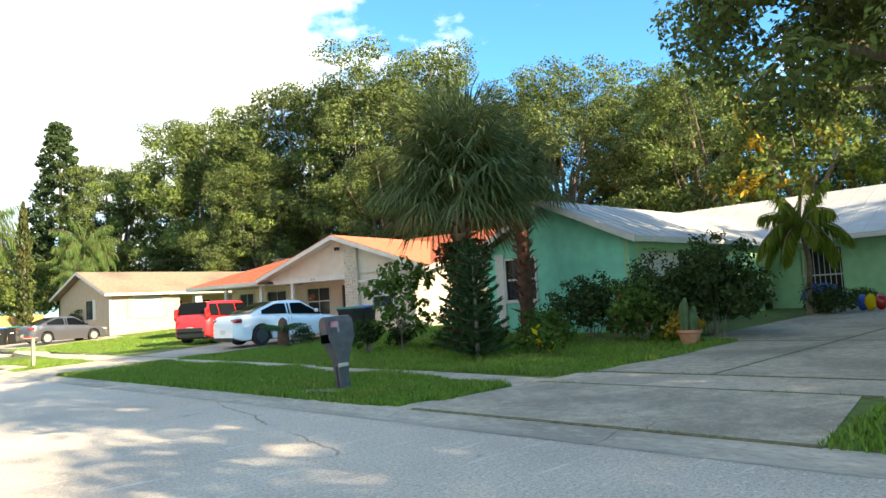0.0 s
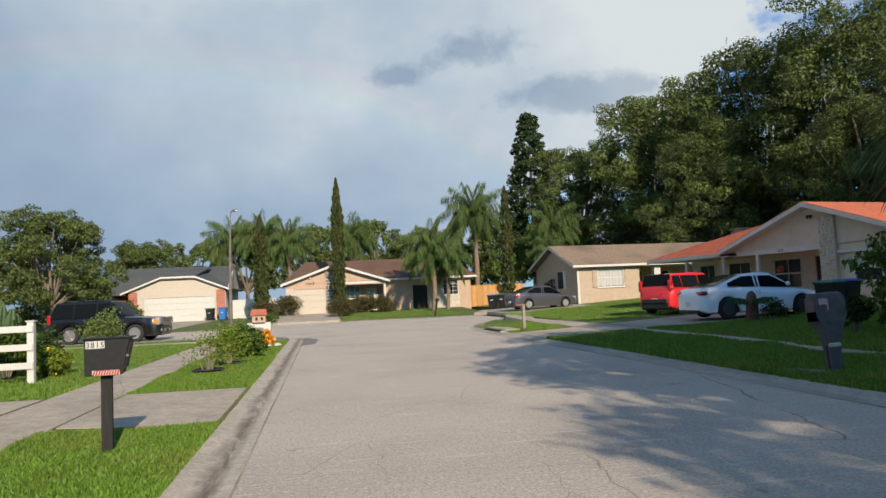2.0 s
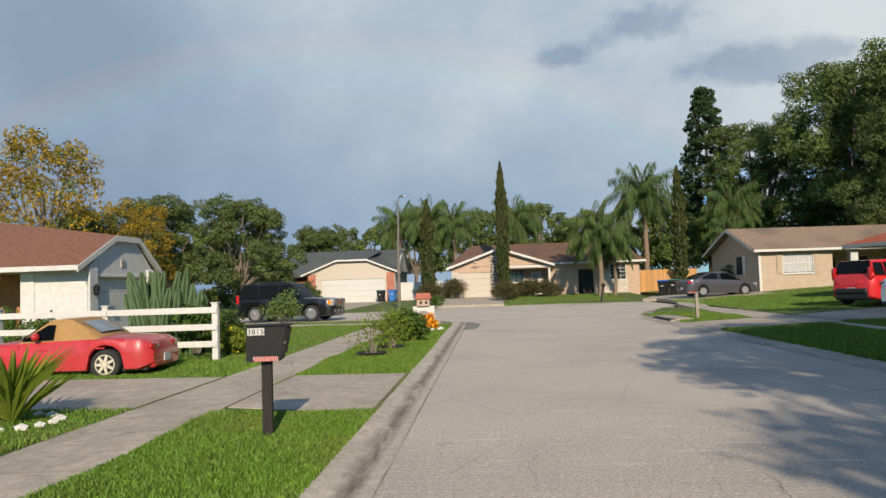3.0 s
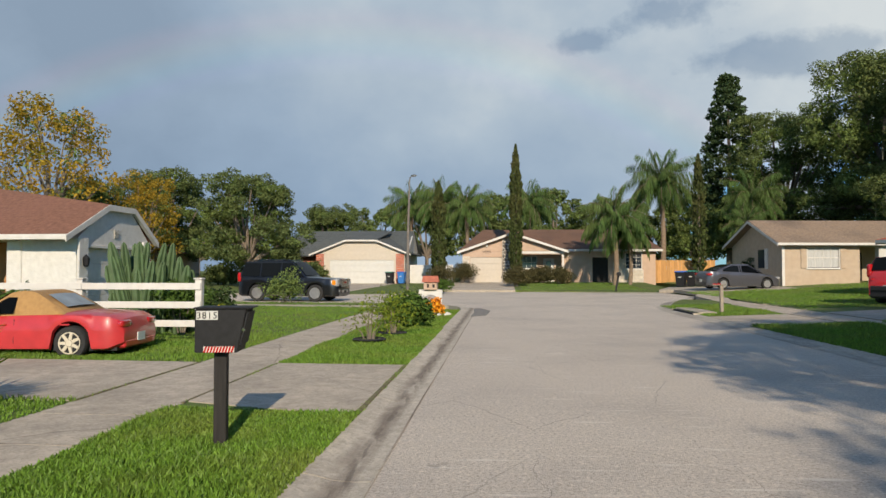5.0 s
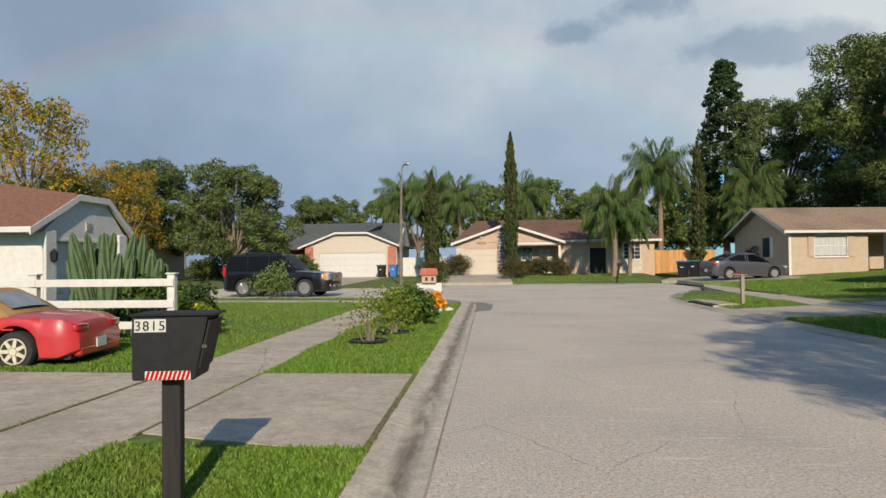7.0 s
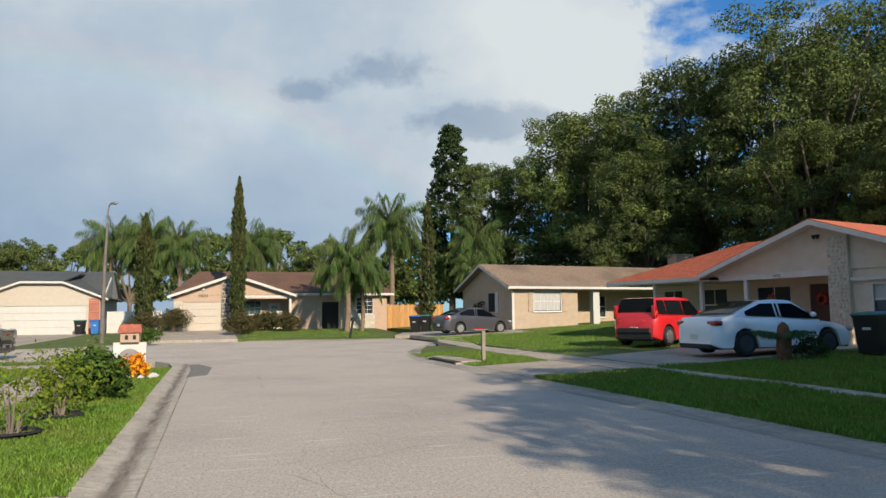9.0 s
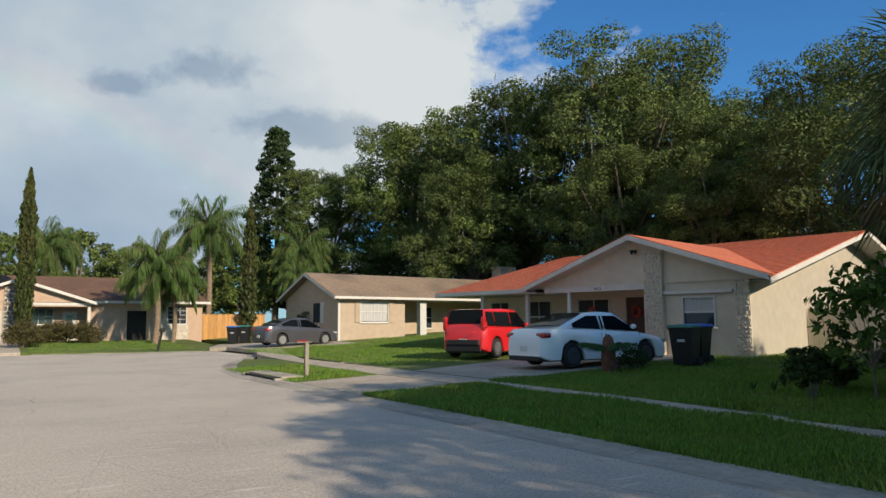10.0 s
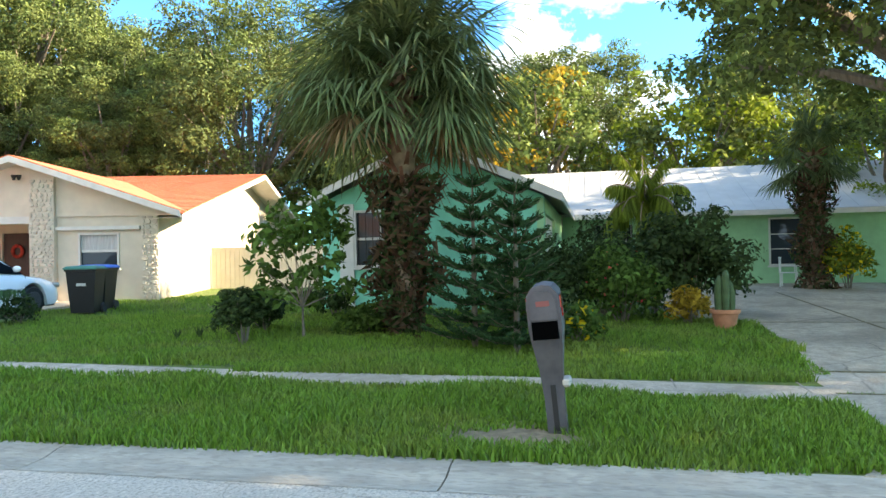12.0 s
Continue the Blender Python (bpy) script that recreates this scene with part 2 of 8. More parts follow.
def add_marks(m, scale, stretch, lo, hi, amount, color, band=None):
    """Scuffs or stains laid over a surface; band: (x, half width) keeps them to a strip along the street."""
    t = m.node_tree
    b = t.nodes["Principled BSDF"]
    tc = t.nodes.new("ShaderNodeTexCoord")
    mp = t.nodes.new("ShaderNodeMapping")
    mp.inputs["Scale"].default_value = stretch
    t.links.new(tc.outputs["Object"], mp.inputs[0])
    n = t.nodes.new("ShaderNodeTexNoise")
    n.inputs["Scale"].default_value, n.inputs["Detail"].default_value = scale, 6.0
    t.links.new(mp.outputs[0], n.inputs["Vector"])

    def remap(sock, a, c, d, e):
        r = t.nodes.new("ShaderNodeMapRange")
        for slot, x in (("From Min", a), ("From Max", c), ("To Min", d), ("To Max", e)):
            r.inputs[slot].default_value = x
        t.links.new(sock, r.inputs["Value"])
        return r.outputs[0]

    def maths(op, a, c):
        f = t.nodes.new("ShaderNodeMath")
        f.operation = op
        for k, v in ((0, a), (1, c)):
            if isinstance(v, (int, float)):
                f.inputs[k].default_value = v
            else:
                t.links.new(v, f.inputs[k])
        return f.outputs[0]

    fac = remap(n.outputs["Fac"], lo, hi, 0.0, amount)
    if band:
        sp = t.nodes.new("ShaderNodeSeparateXYZ")
        t.links.new(tc.outputs["Object"], sp.inputs[0])
        wob = maths("MULTIPLY", maths("SUBTRACT", n.outputs["Fac"], 0.5), 0.22)
        off = maths("ABSOLUTE", maths("SUBTRACT", maths("ADD", sp.outputs[0], wob), band[0]), 0.0)
        fac = maths("MULTIPLY", fac, remap(off, band[1] * 0.15, band[1], 1.0, 0.0))
    mix = t.nodes.new("ShaderNodeMix")
    mix.data_type = "RGBA"
    t.links.new(fac, mix.inputs[0])
    t.links.new(b.inputs["Base Color"].links[0].from_socket, mix.inputs[6])
    mix.inputs[7].default_value = (*color, 1)
    t.links.new(mix.outputs[2], b.inputs["Base Color"])


GUTTER_WEST = material("gutter concrete with a brown silt streak", (0.50, 0.44, 0.355), 0.9, vary=0.2, vary_scale=7, stain=(0.33, 0.285, 0.23), stain_scale=0.8, stain_amount=0.5, bump=0.4, bump_scale=50, speckle=0.35)
add_marks(GUTTER_WEST, 3.0, (1.6, 0.35, 1), 0.30, 0.52, 0.8, (0.15, 0.115, 0.085), (0.46, 0.135))
add_marks(GUTTER_WEST, 9.0, (2.0, 0.25, 1), 0.50, 0.62, 0.6, (0.09, 0.07, 0.055), (0.50, 0.09))
add_marks(ASPHALT, 2.2, (0.45, 4.5, 1), 0.61, 0.68, 0.6, (0.70, 0.645, 0.56))
add_marks(ASPHALT, 1.3, (1, 1, 1), 0.70, 0.73, 0.5, (0.2, 0.175, 0.15))
add_cracks(ASPHALT, 0.40, 0.0028, 0.4)
add_cracks(ASPHALT, 0.55, 0.0022, 0.7, (1, 0.30, 1), 7.3)
add_cracks(CONCRETE_DIMMED, 0.30, 0.004, 0.7)
add_cracks(CONCRETE, 0.30, 0.004, 0.6)

# ---------------------------------------------------------------- mesh helpers
def part(name, bm, mat, parent=None, label="", smooth=0):
    """Links a bmesh as one mesh object, under a thing or a part."""
    me = bpy.data.meshes.new(name)
    bmesh.ops.recalc_face_normals(bm, faces=bm.faces[:])
    bm.to_mesh(me)
    bm.free()
    me.materials.append(mat)
    if smooth:
        me.shade_smooth()
        me.set_sharp_from_angle(angle=radians(smooth))
    ob = new(name, me)
    if parent:
        ob.parent = parent
    if label:
        ob["label"] = label
    return ob


def raw(name, verts, faces, mat, parent=None, label=""):
    me = bpy.data.meshes.new(name)
    me.from_pydata(verts, [], faces)
    me.materials.append(mat)
    ob = new(name, me)
    if parent:
        ob.parent = parent
    if label:
        ob["label"] = label
    return ob


def thing(name, m, label, category, group="", kind=""):
    ob = new(name)
    ob.empty_display_size = 0.3
    ob.matrix_world = m
    return tagged(ob, label, category, group, kind)


def box(bm, x0, x1, y0, y1, z0, z1):
    v = [bm.verts.new((x, y, z)) for z in (z0, z1) for x, y in ((x0, y0), (x1, y0), (x1, y1), (x0, y1))]
    for f in ((3, 2, 1, 0), (4, 5, 6, 7), (0, 1, 5, 4), (1, 2, 6, 5), (2, 3, 7, 6), (3, 0, 4, 7)):
        bm.faces.new([v[i] for i in f])
    return bm


def boxes(*rows, bevel=0.0):
    bm = bmesh.new()
    for r in rows:
        box(bm, *r)
    if bevel:
        bmesh.ops.bevel(bm, geom=bm.edges[:], offset=bevel, segments=1, affect="EDGES")
    return bm


def extrude(bm, pts, vec):
    a = [bm.verts.new(p) for p in pts]
    b = [bm.verts.new(Vector(p) + Vector(vec)) for p in pts]
    bm.faces.new(a)
    bm.faces.new(b[::-1])
    n = len(pts)
    for i in range(n):
        bm.faces.new((a[i], b[i], b[(i + 1) % n], a[(i + 1) % n]))
    return bm


def slab(pts, vec):
    return extrude(bmesh.new(), pts, vec)


def tube(bm, pts, radii, sides=8, cap=True):
    """A round limb through the points."""
    rings = []
    for i, p in enumerate(pts):
        p = Vector(p)
        d = (Vector(pts[min(i + 1, len(pts) - 1)]) - Vector(pts[max(i - 1, 0)])).normalized()
        s = d.orthogonal().normalized()
        s = (Vector((1, 0, 0)) - d * d.x).normalized() if abs(d.x) < 0.9 else (Vector((0, 1, 0)) - d * d.y).normalized()
        u = d.cross(s)
        r = radii[i] if isinstance(radii, (list, tuple)) else radii
        rings.append([bm.verts.new(p + (s * math.cos(a) + u * math.sin(a)) * r) for a in (2 * math.pi * k / sides for k in range(sides))])
    for a, b in zip(rings, rings[1:]):
        for k in range(sides):
            bm.faces.new((a[k], a[(k + 1) % sides], b[(k + 1) % sides], b[k]))
    if cap:
        bm.faces.new(rings[0][::-1])
        bm.faces.new(rings[-1])
    return bm


def lathe(bm, profile, sides=16, centre=(0, 0, 0), axis="z"):
    """profile: (radius, height) from bottom to top."""
    rings = []
    for r, h in profile:
        ring = []
        for k in range(sides):
            a = 2 * math.pi * k / sides
            c, s = r * math.cos(a), r * math.sin(a)
            p = (c, s, h) if axis == "z" else (c, h, s)
            ring.append(bm.verts.new(Vector(p) + Vector(centre)))
        rings.append(ring)
    for a, b in zip(rings, rings[1:]):
        for k in range(sides):
            bm.faces.new((a[k], a[(k + 1) % sides], b[(k + 1) % sides], b[k]))
    bm.faces.new(rings[0][::-1])
    bm.faces.new(rings[-1])
    return bm


def wall_cells(bm, u0, u1, z0, z1, v0, v1, openings=()):
    """A wall in the plane of u and z, from v0 to v1 thick, with openings (u0, u1, z0, z1) that go through it."""
    us = sorted({u0, u1, *(o[0] for o in openings), *(o[1] for o in openings)})
    zs = sorted({z0, z1, *(o[2] for o in openings), *(o[3] for o in openings)})
    for a, b in zip(us, us[1:]):
        for c, d in zip(zs, zs[1:]):
            mu, mz = (a + b) / 2, (c + d) / 2
            if not any(o[0] < mu < o[1] and o[2] < mz < o[3] for o in openings):
                box(bm, a, b, v0, v1, c, d)
    bmesh.ops.remove_doubles(bm, verts=bm.verts[:], dist=1e-4)
    return bm


# ---------------------------------------------------------------- ground, road and pavements
def he(x, y):
    return 0.05 + (x - 7.9) * (0.018 + 0.0003 * (y + abs(y)))


def hs(x, y):
    return 0.05 + 0.018 * (x - 7.9)


def hw(x, y):
    return 0.05 - 0.006 * (x + 0.0)


def hn(x, y):
    return 0.05 + 0.030 * (y - 41)


def hg(x, y):
    return 0.05 + 0.009 * (y - 36)


def ground_patch(name, outline, zf, mat, lift=0.0, depth=0.3, label="", category="lawn"):
    bm = bmesh.new()
    bm.faces.new([bm.verts.new((x, y, 0)) for x, y in outline])
    for axis in (0, 1):
        lo, hi = min(p[axis] for p in outline), max(p[axis] for p in outline)
        step = 3.0
        for k in range(-14, 30):
            if lo < k * step < hi:
                co, no = [0, 0, 0], [0, 0, 0]
                co[axis], no[axis] = k * step, 1
                bmesh.ops.bisect_plane(bm, geom=bm.verts[:] + bm.edges[:] + bm.faces[:], plane_co=co, plane_no=no)
    top = bm.faces[:]
    for f in top:
        f.normal_update()
        if f.normal.z < 0:
            f.normal_flip()
    rim = bmesh.ops.extrude_edge_only(bm, edges=[e for e in bm.edges if len(e.link_faces) == 1])["geom"]
    skirt = {v for v in rim if isinstance(v, bmesh.types.BMVert)}
    for v in bm.verts:
        v.co.z = zf(v.co.x, v.co.y) + lift - (depth if v in skirt else 0)
    ob = part(name, bm, mat)
    return tagged(ob, label, category, kind="structure")


bm = bmesh.new()
ring_ = [bm.verts.new((x, y, -0.14)) for x, y in ((-2500, -2500), (2500, -2500), (2500, 2500), (-2500, 2500))]
bm.faces.new(ring_)
tagged(part("ground", bm, TURF), "wide flat ground under grass", "ground", kind="structure")

ROAD = [(0.65, -60), (7.4, -60), (7.4, 20.5), (7.75, 23.5), (8.6, 26.5), (9.9, 29.8), (11.4, 33), (12.4, 36.5), (12.4, 41), (8, 41.2), (3, 43.2), (-2.8, 43.2),
        (-3.1, 40.5), (-4.2, 38), (-6.0, 36.4), (-9, 36), (-90, 36), (-90, 25.6), (-3.5, 25.6), (-1.4, 25.1), (-0.1, 23.9), (0.48, 22.4), (0.65, 20.5)]
tagged(part("road", slab([(x, y, 0) for x, y in ROAD], (0, 0, -0.2)), ASPHALT), "pale worn asphalt street with fine cracks", "road", kind="structure")

lawns = (
    ("lawn_verge_west", [(-1.8, -60), (0.14, -60), (0.14, 1.30), (-1.8, 1.85)], hw, "mown grass strip beside the kerb"),
    ("lawn_verge_corner", [(-1.8, 5.02), (0.14, 5.06), (0.14, 18.5), (-0.15, 20.4), (-1.8, 21.6)], hw, "mown grass strip with planted shrubs beside the kerb"),
    ("lawn_yard_south", [(-60, -60), (-3.0, -60), (-3.0, 1.75), (-60, 2.3)], hw, "mown front lawn beside a pavement"),
    ("lawn_yard_west", [(-60, 5.4), (-3.0, 5.0), (-3.0, 21.4), (-60, 21.4)], hw, "mown lawn before a white house"),
    ("lawn_verge_side", [(-60, 22.7), (-2.6, 22.7), (-2.2, 24.6), (-60, 25.1)], hw, "grass verge along the side street"),
    ("lawn_north_west", [(-60, 36.5), (-9, 36.5), (-6.2, 36.9), (-4.6, 38.3), (-3.6, 40.6), (-3.4, 43.2), (-3.4, 90), (-60, 90)], hg, "lawn before a grey-roofed house"),
    ("lawn_north", [(2.6, 43.7), (8, 41.7), (11.6, 41.7), (13.5, 46), (13.5, 90), (2.6, 90)], hn, "bright mown lawn before a beige house"),
    ("lawn_verge_east", [(7.9, 0.1), (8.6, -0.35), (9.9, -0.5), (10.3, 2.0), (10.4, 5.0), (10.72, 9.5), (10.7, 13.4), (7.9, 12.9)], he, "rough grass strip beside the kerb"),
    ("lawn_verge_south_east", [(7.9, -60), (10.4, -60), (10.4, -4.8), (7.9, -5.2)], hs, "grass strip beside a driveway"),
    ("lawn_verge_inlet", [(7.9, 16.9), (10.4, 17.4), (10.6, 23.5), (11.0, 26.8), (10.0, 28.6), (9.1, 26.3), (8.25, 23.4), (7.9, 20.5)], he, "small grass strip by a storm drain"),
    ("lawn_yard_green", [(10.75, -0.5), (14.2, -1.0), (16.8, -0.7), (17.4, 0.3), (40, 0.3), (40, 14), (21, 14.9), (11.6, 13.6), (11.4, 9.7), (11.05, 5.3), (11.0, 2.6)], he, "rough front lawn under trees"),
    ("lawn_yard_south_east", [(11.6, -60), (70, -60), (70, -7), (24, -7), (11.6, -5.0)], hs, "shaded lawn under an oak"),
    ("lawn_yard_orange", [(11.6, 17.7), (20, 19.9), (40, 24), (60, 90), (15.2, 90), (15.2, 43.9), (18.5, 43.2), (18.5, 35.7), (14.3, 35.0), (12.9, 31), (11.9, 26.5)], he, "bright lawn before an orange-roofed house"),
    ("lawn_wood", [(40, 0.3), (90, 0.3), (90, 90), (60, 90), (40, 24)], he, "shaded ground under tall oaks"),
)
for name, outline, zf, label in lawns:
    ground_patch(name, outline, zf, TURF, label=label)

paving = (
    ("pavement_west", [(-3.0, -60), (-1.8, -60), (-1.8, 21.4), (-3.0, 21.4)], hw, "narrow worn concrete pavement"),
    ("pavement_side", [(-60, 21.4), (-1.8, 21.4), (-2.6, 22.7), (-60, 22.7)], hw, "concrete pavement along the side street"),
    ("pavement_south_east", [(10.4, -60), (11.6, -60), (11.6, -0.5), (10.4, -0.5)], hs, "narrow concrete pavement across a driveway"),
    ("pavement_east", [(9.9, -0.5), (10.75, -0.5), (11.0, 2.6), (11.05, 5.3), (11.4, 9.7), (11.6, 13.6), (11.6, 26.5), (10.6, 23.5), (10.4, 17), (10.7, 13.4), (10.72, 9.5), (10.4, 5.0), (10.3, 2.0)], he, "narrow concrete pavement between two lawns"),
    ("pavement_bulb", [(10.7, 23.6), (11.6, 26.5), (12.6, 31), (13.8, 35.2), (12.6, 35.6), (11.4, 31.5), (10.9, 27)], he, "curving concrete path across a lawn"),
)
for name, outline, zf, label in paving:
    ground_patch(name, outline, zf, CONCRETE, 0.004 if "west" in name or "east" in name else 0.008, 0.2, label, "pavement")

drives = (
    ("driveway_west", [(-60, 2.3), (-3.0, 1.75), (-3.0, 5.0), (-60, 5.4)], hw, "worn concrete driveway with grassy joints"),
    ("driveway_apron_west", [(-1.8, 1.85), (0.14, 1.30), (0.14, 5.06), (-1.8, 5.02)], hw, "worn concrete driveway apron"),
    ("driveway_apron_green", [(7.9, -5.2), (10.4, -4.8), (10.4, -0.45), (9.9, -0.5), (8.6, -0.35), (7.9, 0.1)], hs, "worn concrete driveway apron with a dark joint"),
    ("driveway_green", [(11.6, -5.0), (24, -7), (34, -7), (34, 0.3), (17.4, 0.3), (16.8, -0.7), (14.2, -1.0), (11.6, -0.6)], hs, "broad stained concrete driveway under trees"),
    ("driveway_apron_orange", [(7.9, 12.9), (10.7, 13.4), (10.4, 17.4), (7.9, 16.9)], he, "grey concrete driveway apron"),
    ("driveway_orange", [(11.6, 13.6), (20.6, 15.4), (20, 19.9), (11.6, 17.7)], he, "grey concrete driveway with a parked car"),
    ("driveway_tan", [(12.6, 35.6), (14.3, 35.0), (18.5, 35.7), (18.5, 43.2), (15.2, 43.9), (13.4, 46), (11.8, 41.7), (12.6, 41)], he, "pale concrete driveway with a parked car"),
    ("driveway_north", [(-3.3, 43.6), (2.6, 43.6), (2.6, 55), (-3.3, 55)], hn, "pale concrete driveway before a garage"),
    ("driveway_grey", [(-14.5, 36.4), (-8.4, 36.4), (-7.9, 60), (-14.6, 60)], hg, "grey concrete driveway before a garage"),
)
for name, outline, zf, label in drives:
    ground_patch(name, outline, zf, CONCRETE_DIMMED if "green" in name else CONCRETE, 0.010, 0.2, label, "driveway")


def joint(name, a, b, width, zf, lift, mat, label):
    a, b = Vector(a), Vector(b)
    n = Vector((-(b - a).y, (b - a).x)).normalized() * width / 2
    pts = [a - n, b - n, b + n, a + n]
    ob = part(name, slab([(p.x, p.y, zf(p.x, p.y) + lift) for p in pts], (0, 0, -0.03)), mat)
    return tagged(ob, label, "joint", kind="structure")


WEEDS = material("weedy dirt joint", (0.15, 0.125, 0.065), 0.95, vary=0.5, vary_scale=14, bump=0.6)
for a, b, w, zf in (((-3.0, 1.75), (-3.0, 5.0), 0.035, hw), ((-1.8, 1.75), (-1.8, 5.0), 0.035, hw), ((0.14, 1.34), (0.14, 5.06), 0.05, hw),
                    ((10.4, -5.0), (10.4, -0.5), 0.05, hs), ((11.6, -5.0), (11.6, -0.5), 0.05, hs),
                    ((7.93, -5.2), (7.93, -0.5), 0.07, hs), ((16.5, -6), (16.5, -0.3), 0.05, hs),
                    ((11.6, -2.6), (24, -3.1), 0.05, hs), ((10.4, 13.4), (10.4, 17.4), 0.05, he), ((11.6, 13.6), (11.6, 17.7), 0.05, he)):
    joint("trim_joint", a, b, w, zf, 0.014, WEEDS, "dark weedy joint in the concrete")
for i in range(26):
    y = -8.5 + i * 1.2
    if not 1.4 < y < 5.2:
        joint("trim_joint", (-3.0, y), (-1.8, y), 0.018, hw, 0.007, SILT, "thin joint across the pavement")
for i in range(20):
    y = -0.3 + i * 1.22
    if not 13.2 < y < 17.4:
        joint("trim_joint", (10.35 + 0.03 * y, y), (11.0 + 0.04 * y, y), 0.018, he, 0.007, SILT, "thin joint across the pavement")


# kerbs: shallow gutters of concrete in short cast lengths
def gutter(name, path, side, label, mat=None):
    """A rolled kerb along a path; side +1: the lawn lies to the left of the path."""
    root = thing(name, Matrix(), label, "kerb", kind="structure")
    for (x0, y0), (x1, y1) in zip(path, path[1:]):
        a, b = Vector((x0, y0)), Vector((x1, y1))
        n = Vector((-(b - a).y, (b - a).x)).normalized() * side
        bm = bmesh.new()
        cut = (b - a).normalized() * 0.006
        rows = []
        for p in (a + cut, b - cut):
            rows.append([bm.verts.new((*(p + n * o), z)) for o, z in ((-0.02, 0.004), (0.10, -0.002), (0.26, 0.006), (0.42, 0.045), (0.52, 0.055), (0.52, -0.15), (-0.02, -0.15))])
        for k in range(6):
            bm.faces.new((rows[0][k], rows[0][k + 1], rows[1][k + 1], rows[1][k]))
        bm.faces.new(rows[0])
        bm.faces.new(rows[1])
        part("kerb_stone", bm, mat or GUTTER, root)
    return root


def run(a, b, step=3.05):
    a, b = Vector(a), Vector(b)
    n = max(1, round((b - a).length / step))
    return [tuple(a.lerp(b, i / n)) for i in range(n + 1)]


gutter("kerb_west", run((0.65, -40), (0.65, 20.5)) + [(0.48, 22.4), (-0.1, 23.9), (-1.4, 25.1), (-3.5, 25.6)] + run((-3.5, 25.6), (-60, 25.6))[1:], 1, "pale concrete gutter with dark stains along the street", GUTTER_WEST)
gutter("kerb_east", run((7.4, -40), (7.4, 17.9)) + [(7.4, 20.5), (7.75, 23.5), (8.6, 26.5), (9.9, 29.8), (11.4, 33), (12.4, 36.5)], -1, "pale concrete gutter along the street")
gutter("kerb_north", [(12.4, 41), (8, 41.2), (3, 43.2)], -1, "low concrete kerb round the bend")
gutter("kerb_north_west", [(-2.8, 43.2), (-3.1, 40.5), (-4.2, 38), (-6.0, 36.4), (-9, 36)] + run((-9, 36), (-60, 36))[1:], -1, "low concrete kerb at the corner")
rng = random.Random(4)
# dark seam between gutter and road, tar patch at the corner
for i in range(9):
    joint("trim_joint", (0.662 + 0.004 * (i % 3), -6.5 + 3.05 * i), (0.662 + 0.004 * ((i + 1) % 3), -3.46 + 3.05 * i), 0.016, lambda x, y: 0.0, 0.009, SILT, "dark seam between gutter and road")
tagged(part("trim_patch", slab([(0.62, 17.2, 0.012), (1.1, 17.8, 0.012), (1.2, 20.5, 0.012), (0.8, 22.2, 0.012), (0.54, 22.0, 0.012), (0.66, 19.5, 0.012)], (0, 0, -0.02)), PATCH),
       "dark tar patch at the street corner", "patch", kind="structure")

# ---------------------------------------------------------------- houses
STUCCO_TAN = material("tan stucco", (0.45, 0.355, 0.265), 0.9, vary=0.08, vary_scale=3, stain=(0.46, 0.34, 0.23), stain_scale=0.8, stain_amount=0.35, bump=0.5, bump_scale=45)
STUCCO_GREY = material("pale beige stucco", (0.62, 0.54, 0.43), 0.9, vary=0.07, vary_scale=3, stain=(0.45, 0.38, 0.30), stain_scale=0.7, stain_amount=0.35, bump=0.5, bump_scale=45)
STUCCO_PEACH = material("peach stucco", (0.48, 0.345, 0.255), 0.9, vary=0.07, vary_scale=3, stain=(0.5, 0.33, 0.22), stain_scale=0.6, stain_amount=0.3, bump=0.4, bump_scale=40)
STUCCO_WHITE = material("rough white stucco", (0.61, 0.59, 0.55), 0.9, vary=0.07, vary_scale=5, bump=0.9, bump_scale=9)
STUCCO_GREEN = material("mint green stucco", (0.20, 0.62, 0.45), 0.9, vary=0.12, vary_scale=2.5, stain=(0.12, 0.43, 0.31), stain_scale=0.7, stain_amount=0.4, bump=0.4, bump_scale=40)
STUCCO_LIME = material("faded green stucco", (0.30, 0.55, 0.30), 0.9, vary=0.1, vary_scale=3, bump=0.3, bump_scale=40)
WHITE_TRIM = material("white painted trim", (0.60, 0.58, 0.54), 0.6, vary=0.08, vary_scale=6, stain=(0.5, 0.46, 0.4), stain_scale=1.5, stain_amount=0.35)
CREAM = material("cream painted door", (0.50, 0.44, 0.36), 0.55, vary=0.05, vary_scale=4)
PALE_DOOR = material("off-white painted door", (0.54, 0.535, 0.50), 0.5, vary=0.04, vary_scale=4)
ROOF_ORANGE = material("orange shingles", (0.54, 0.145, 0.07), 0.85, vary=0.22, vary_scale=6, stain=(0.42, 0.12, 0.06), stain_scale=0.5, stain_amount=0.4, bump=0.5, bump_scale=25)
ROOF_BROWN = material("brown shingles", (0.155, 0.085, 0.055), 0.9, vary=0.3, vary_scale=8, stain=(0.09, 0.055, 0.04), stain_scale=0.6, stain_amount=0.5, bump=0.5, bump_scale=25)
ROOF_TAN = material("tan-brown shingles", (0.27, 0.20, 0.145), 0.9, vary=0.25, vary_scale=8, stain=(0.13, 0.10, 0.08), stain_scale=0.4, stain_amount=0.6, bump=0.5, bump_scale=25)
ROOF_RUST = material("rust-brown shingles", (0.18, 0.082, 0.052), 0.9, vary=0.25, vary_scale=8, stain=(0.2, 0.09, 0.06), stain_scale=0.5, stain_amount=0.5, bump=0.5, bump_scale=25)
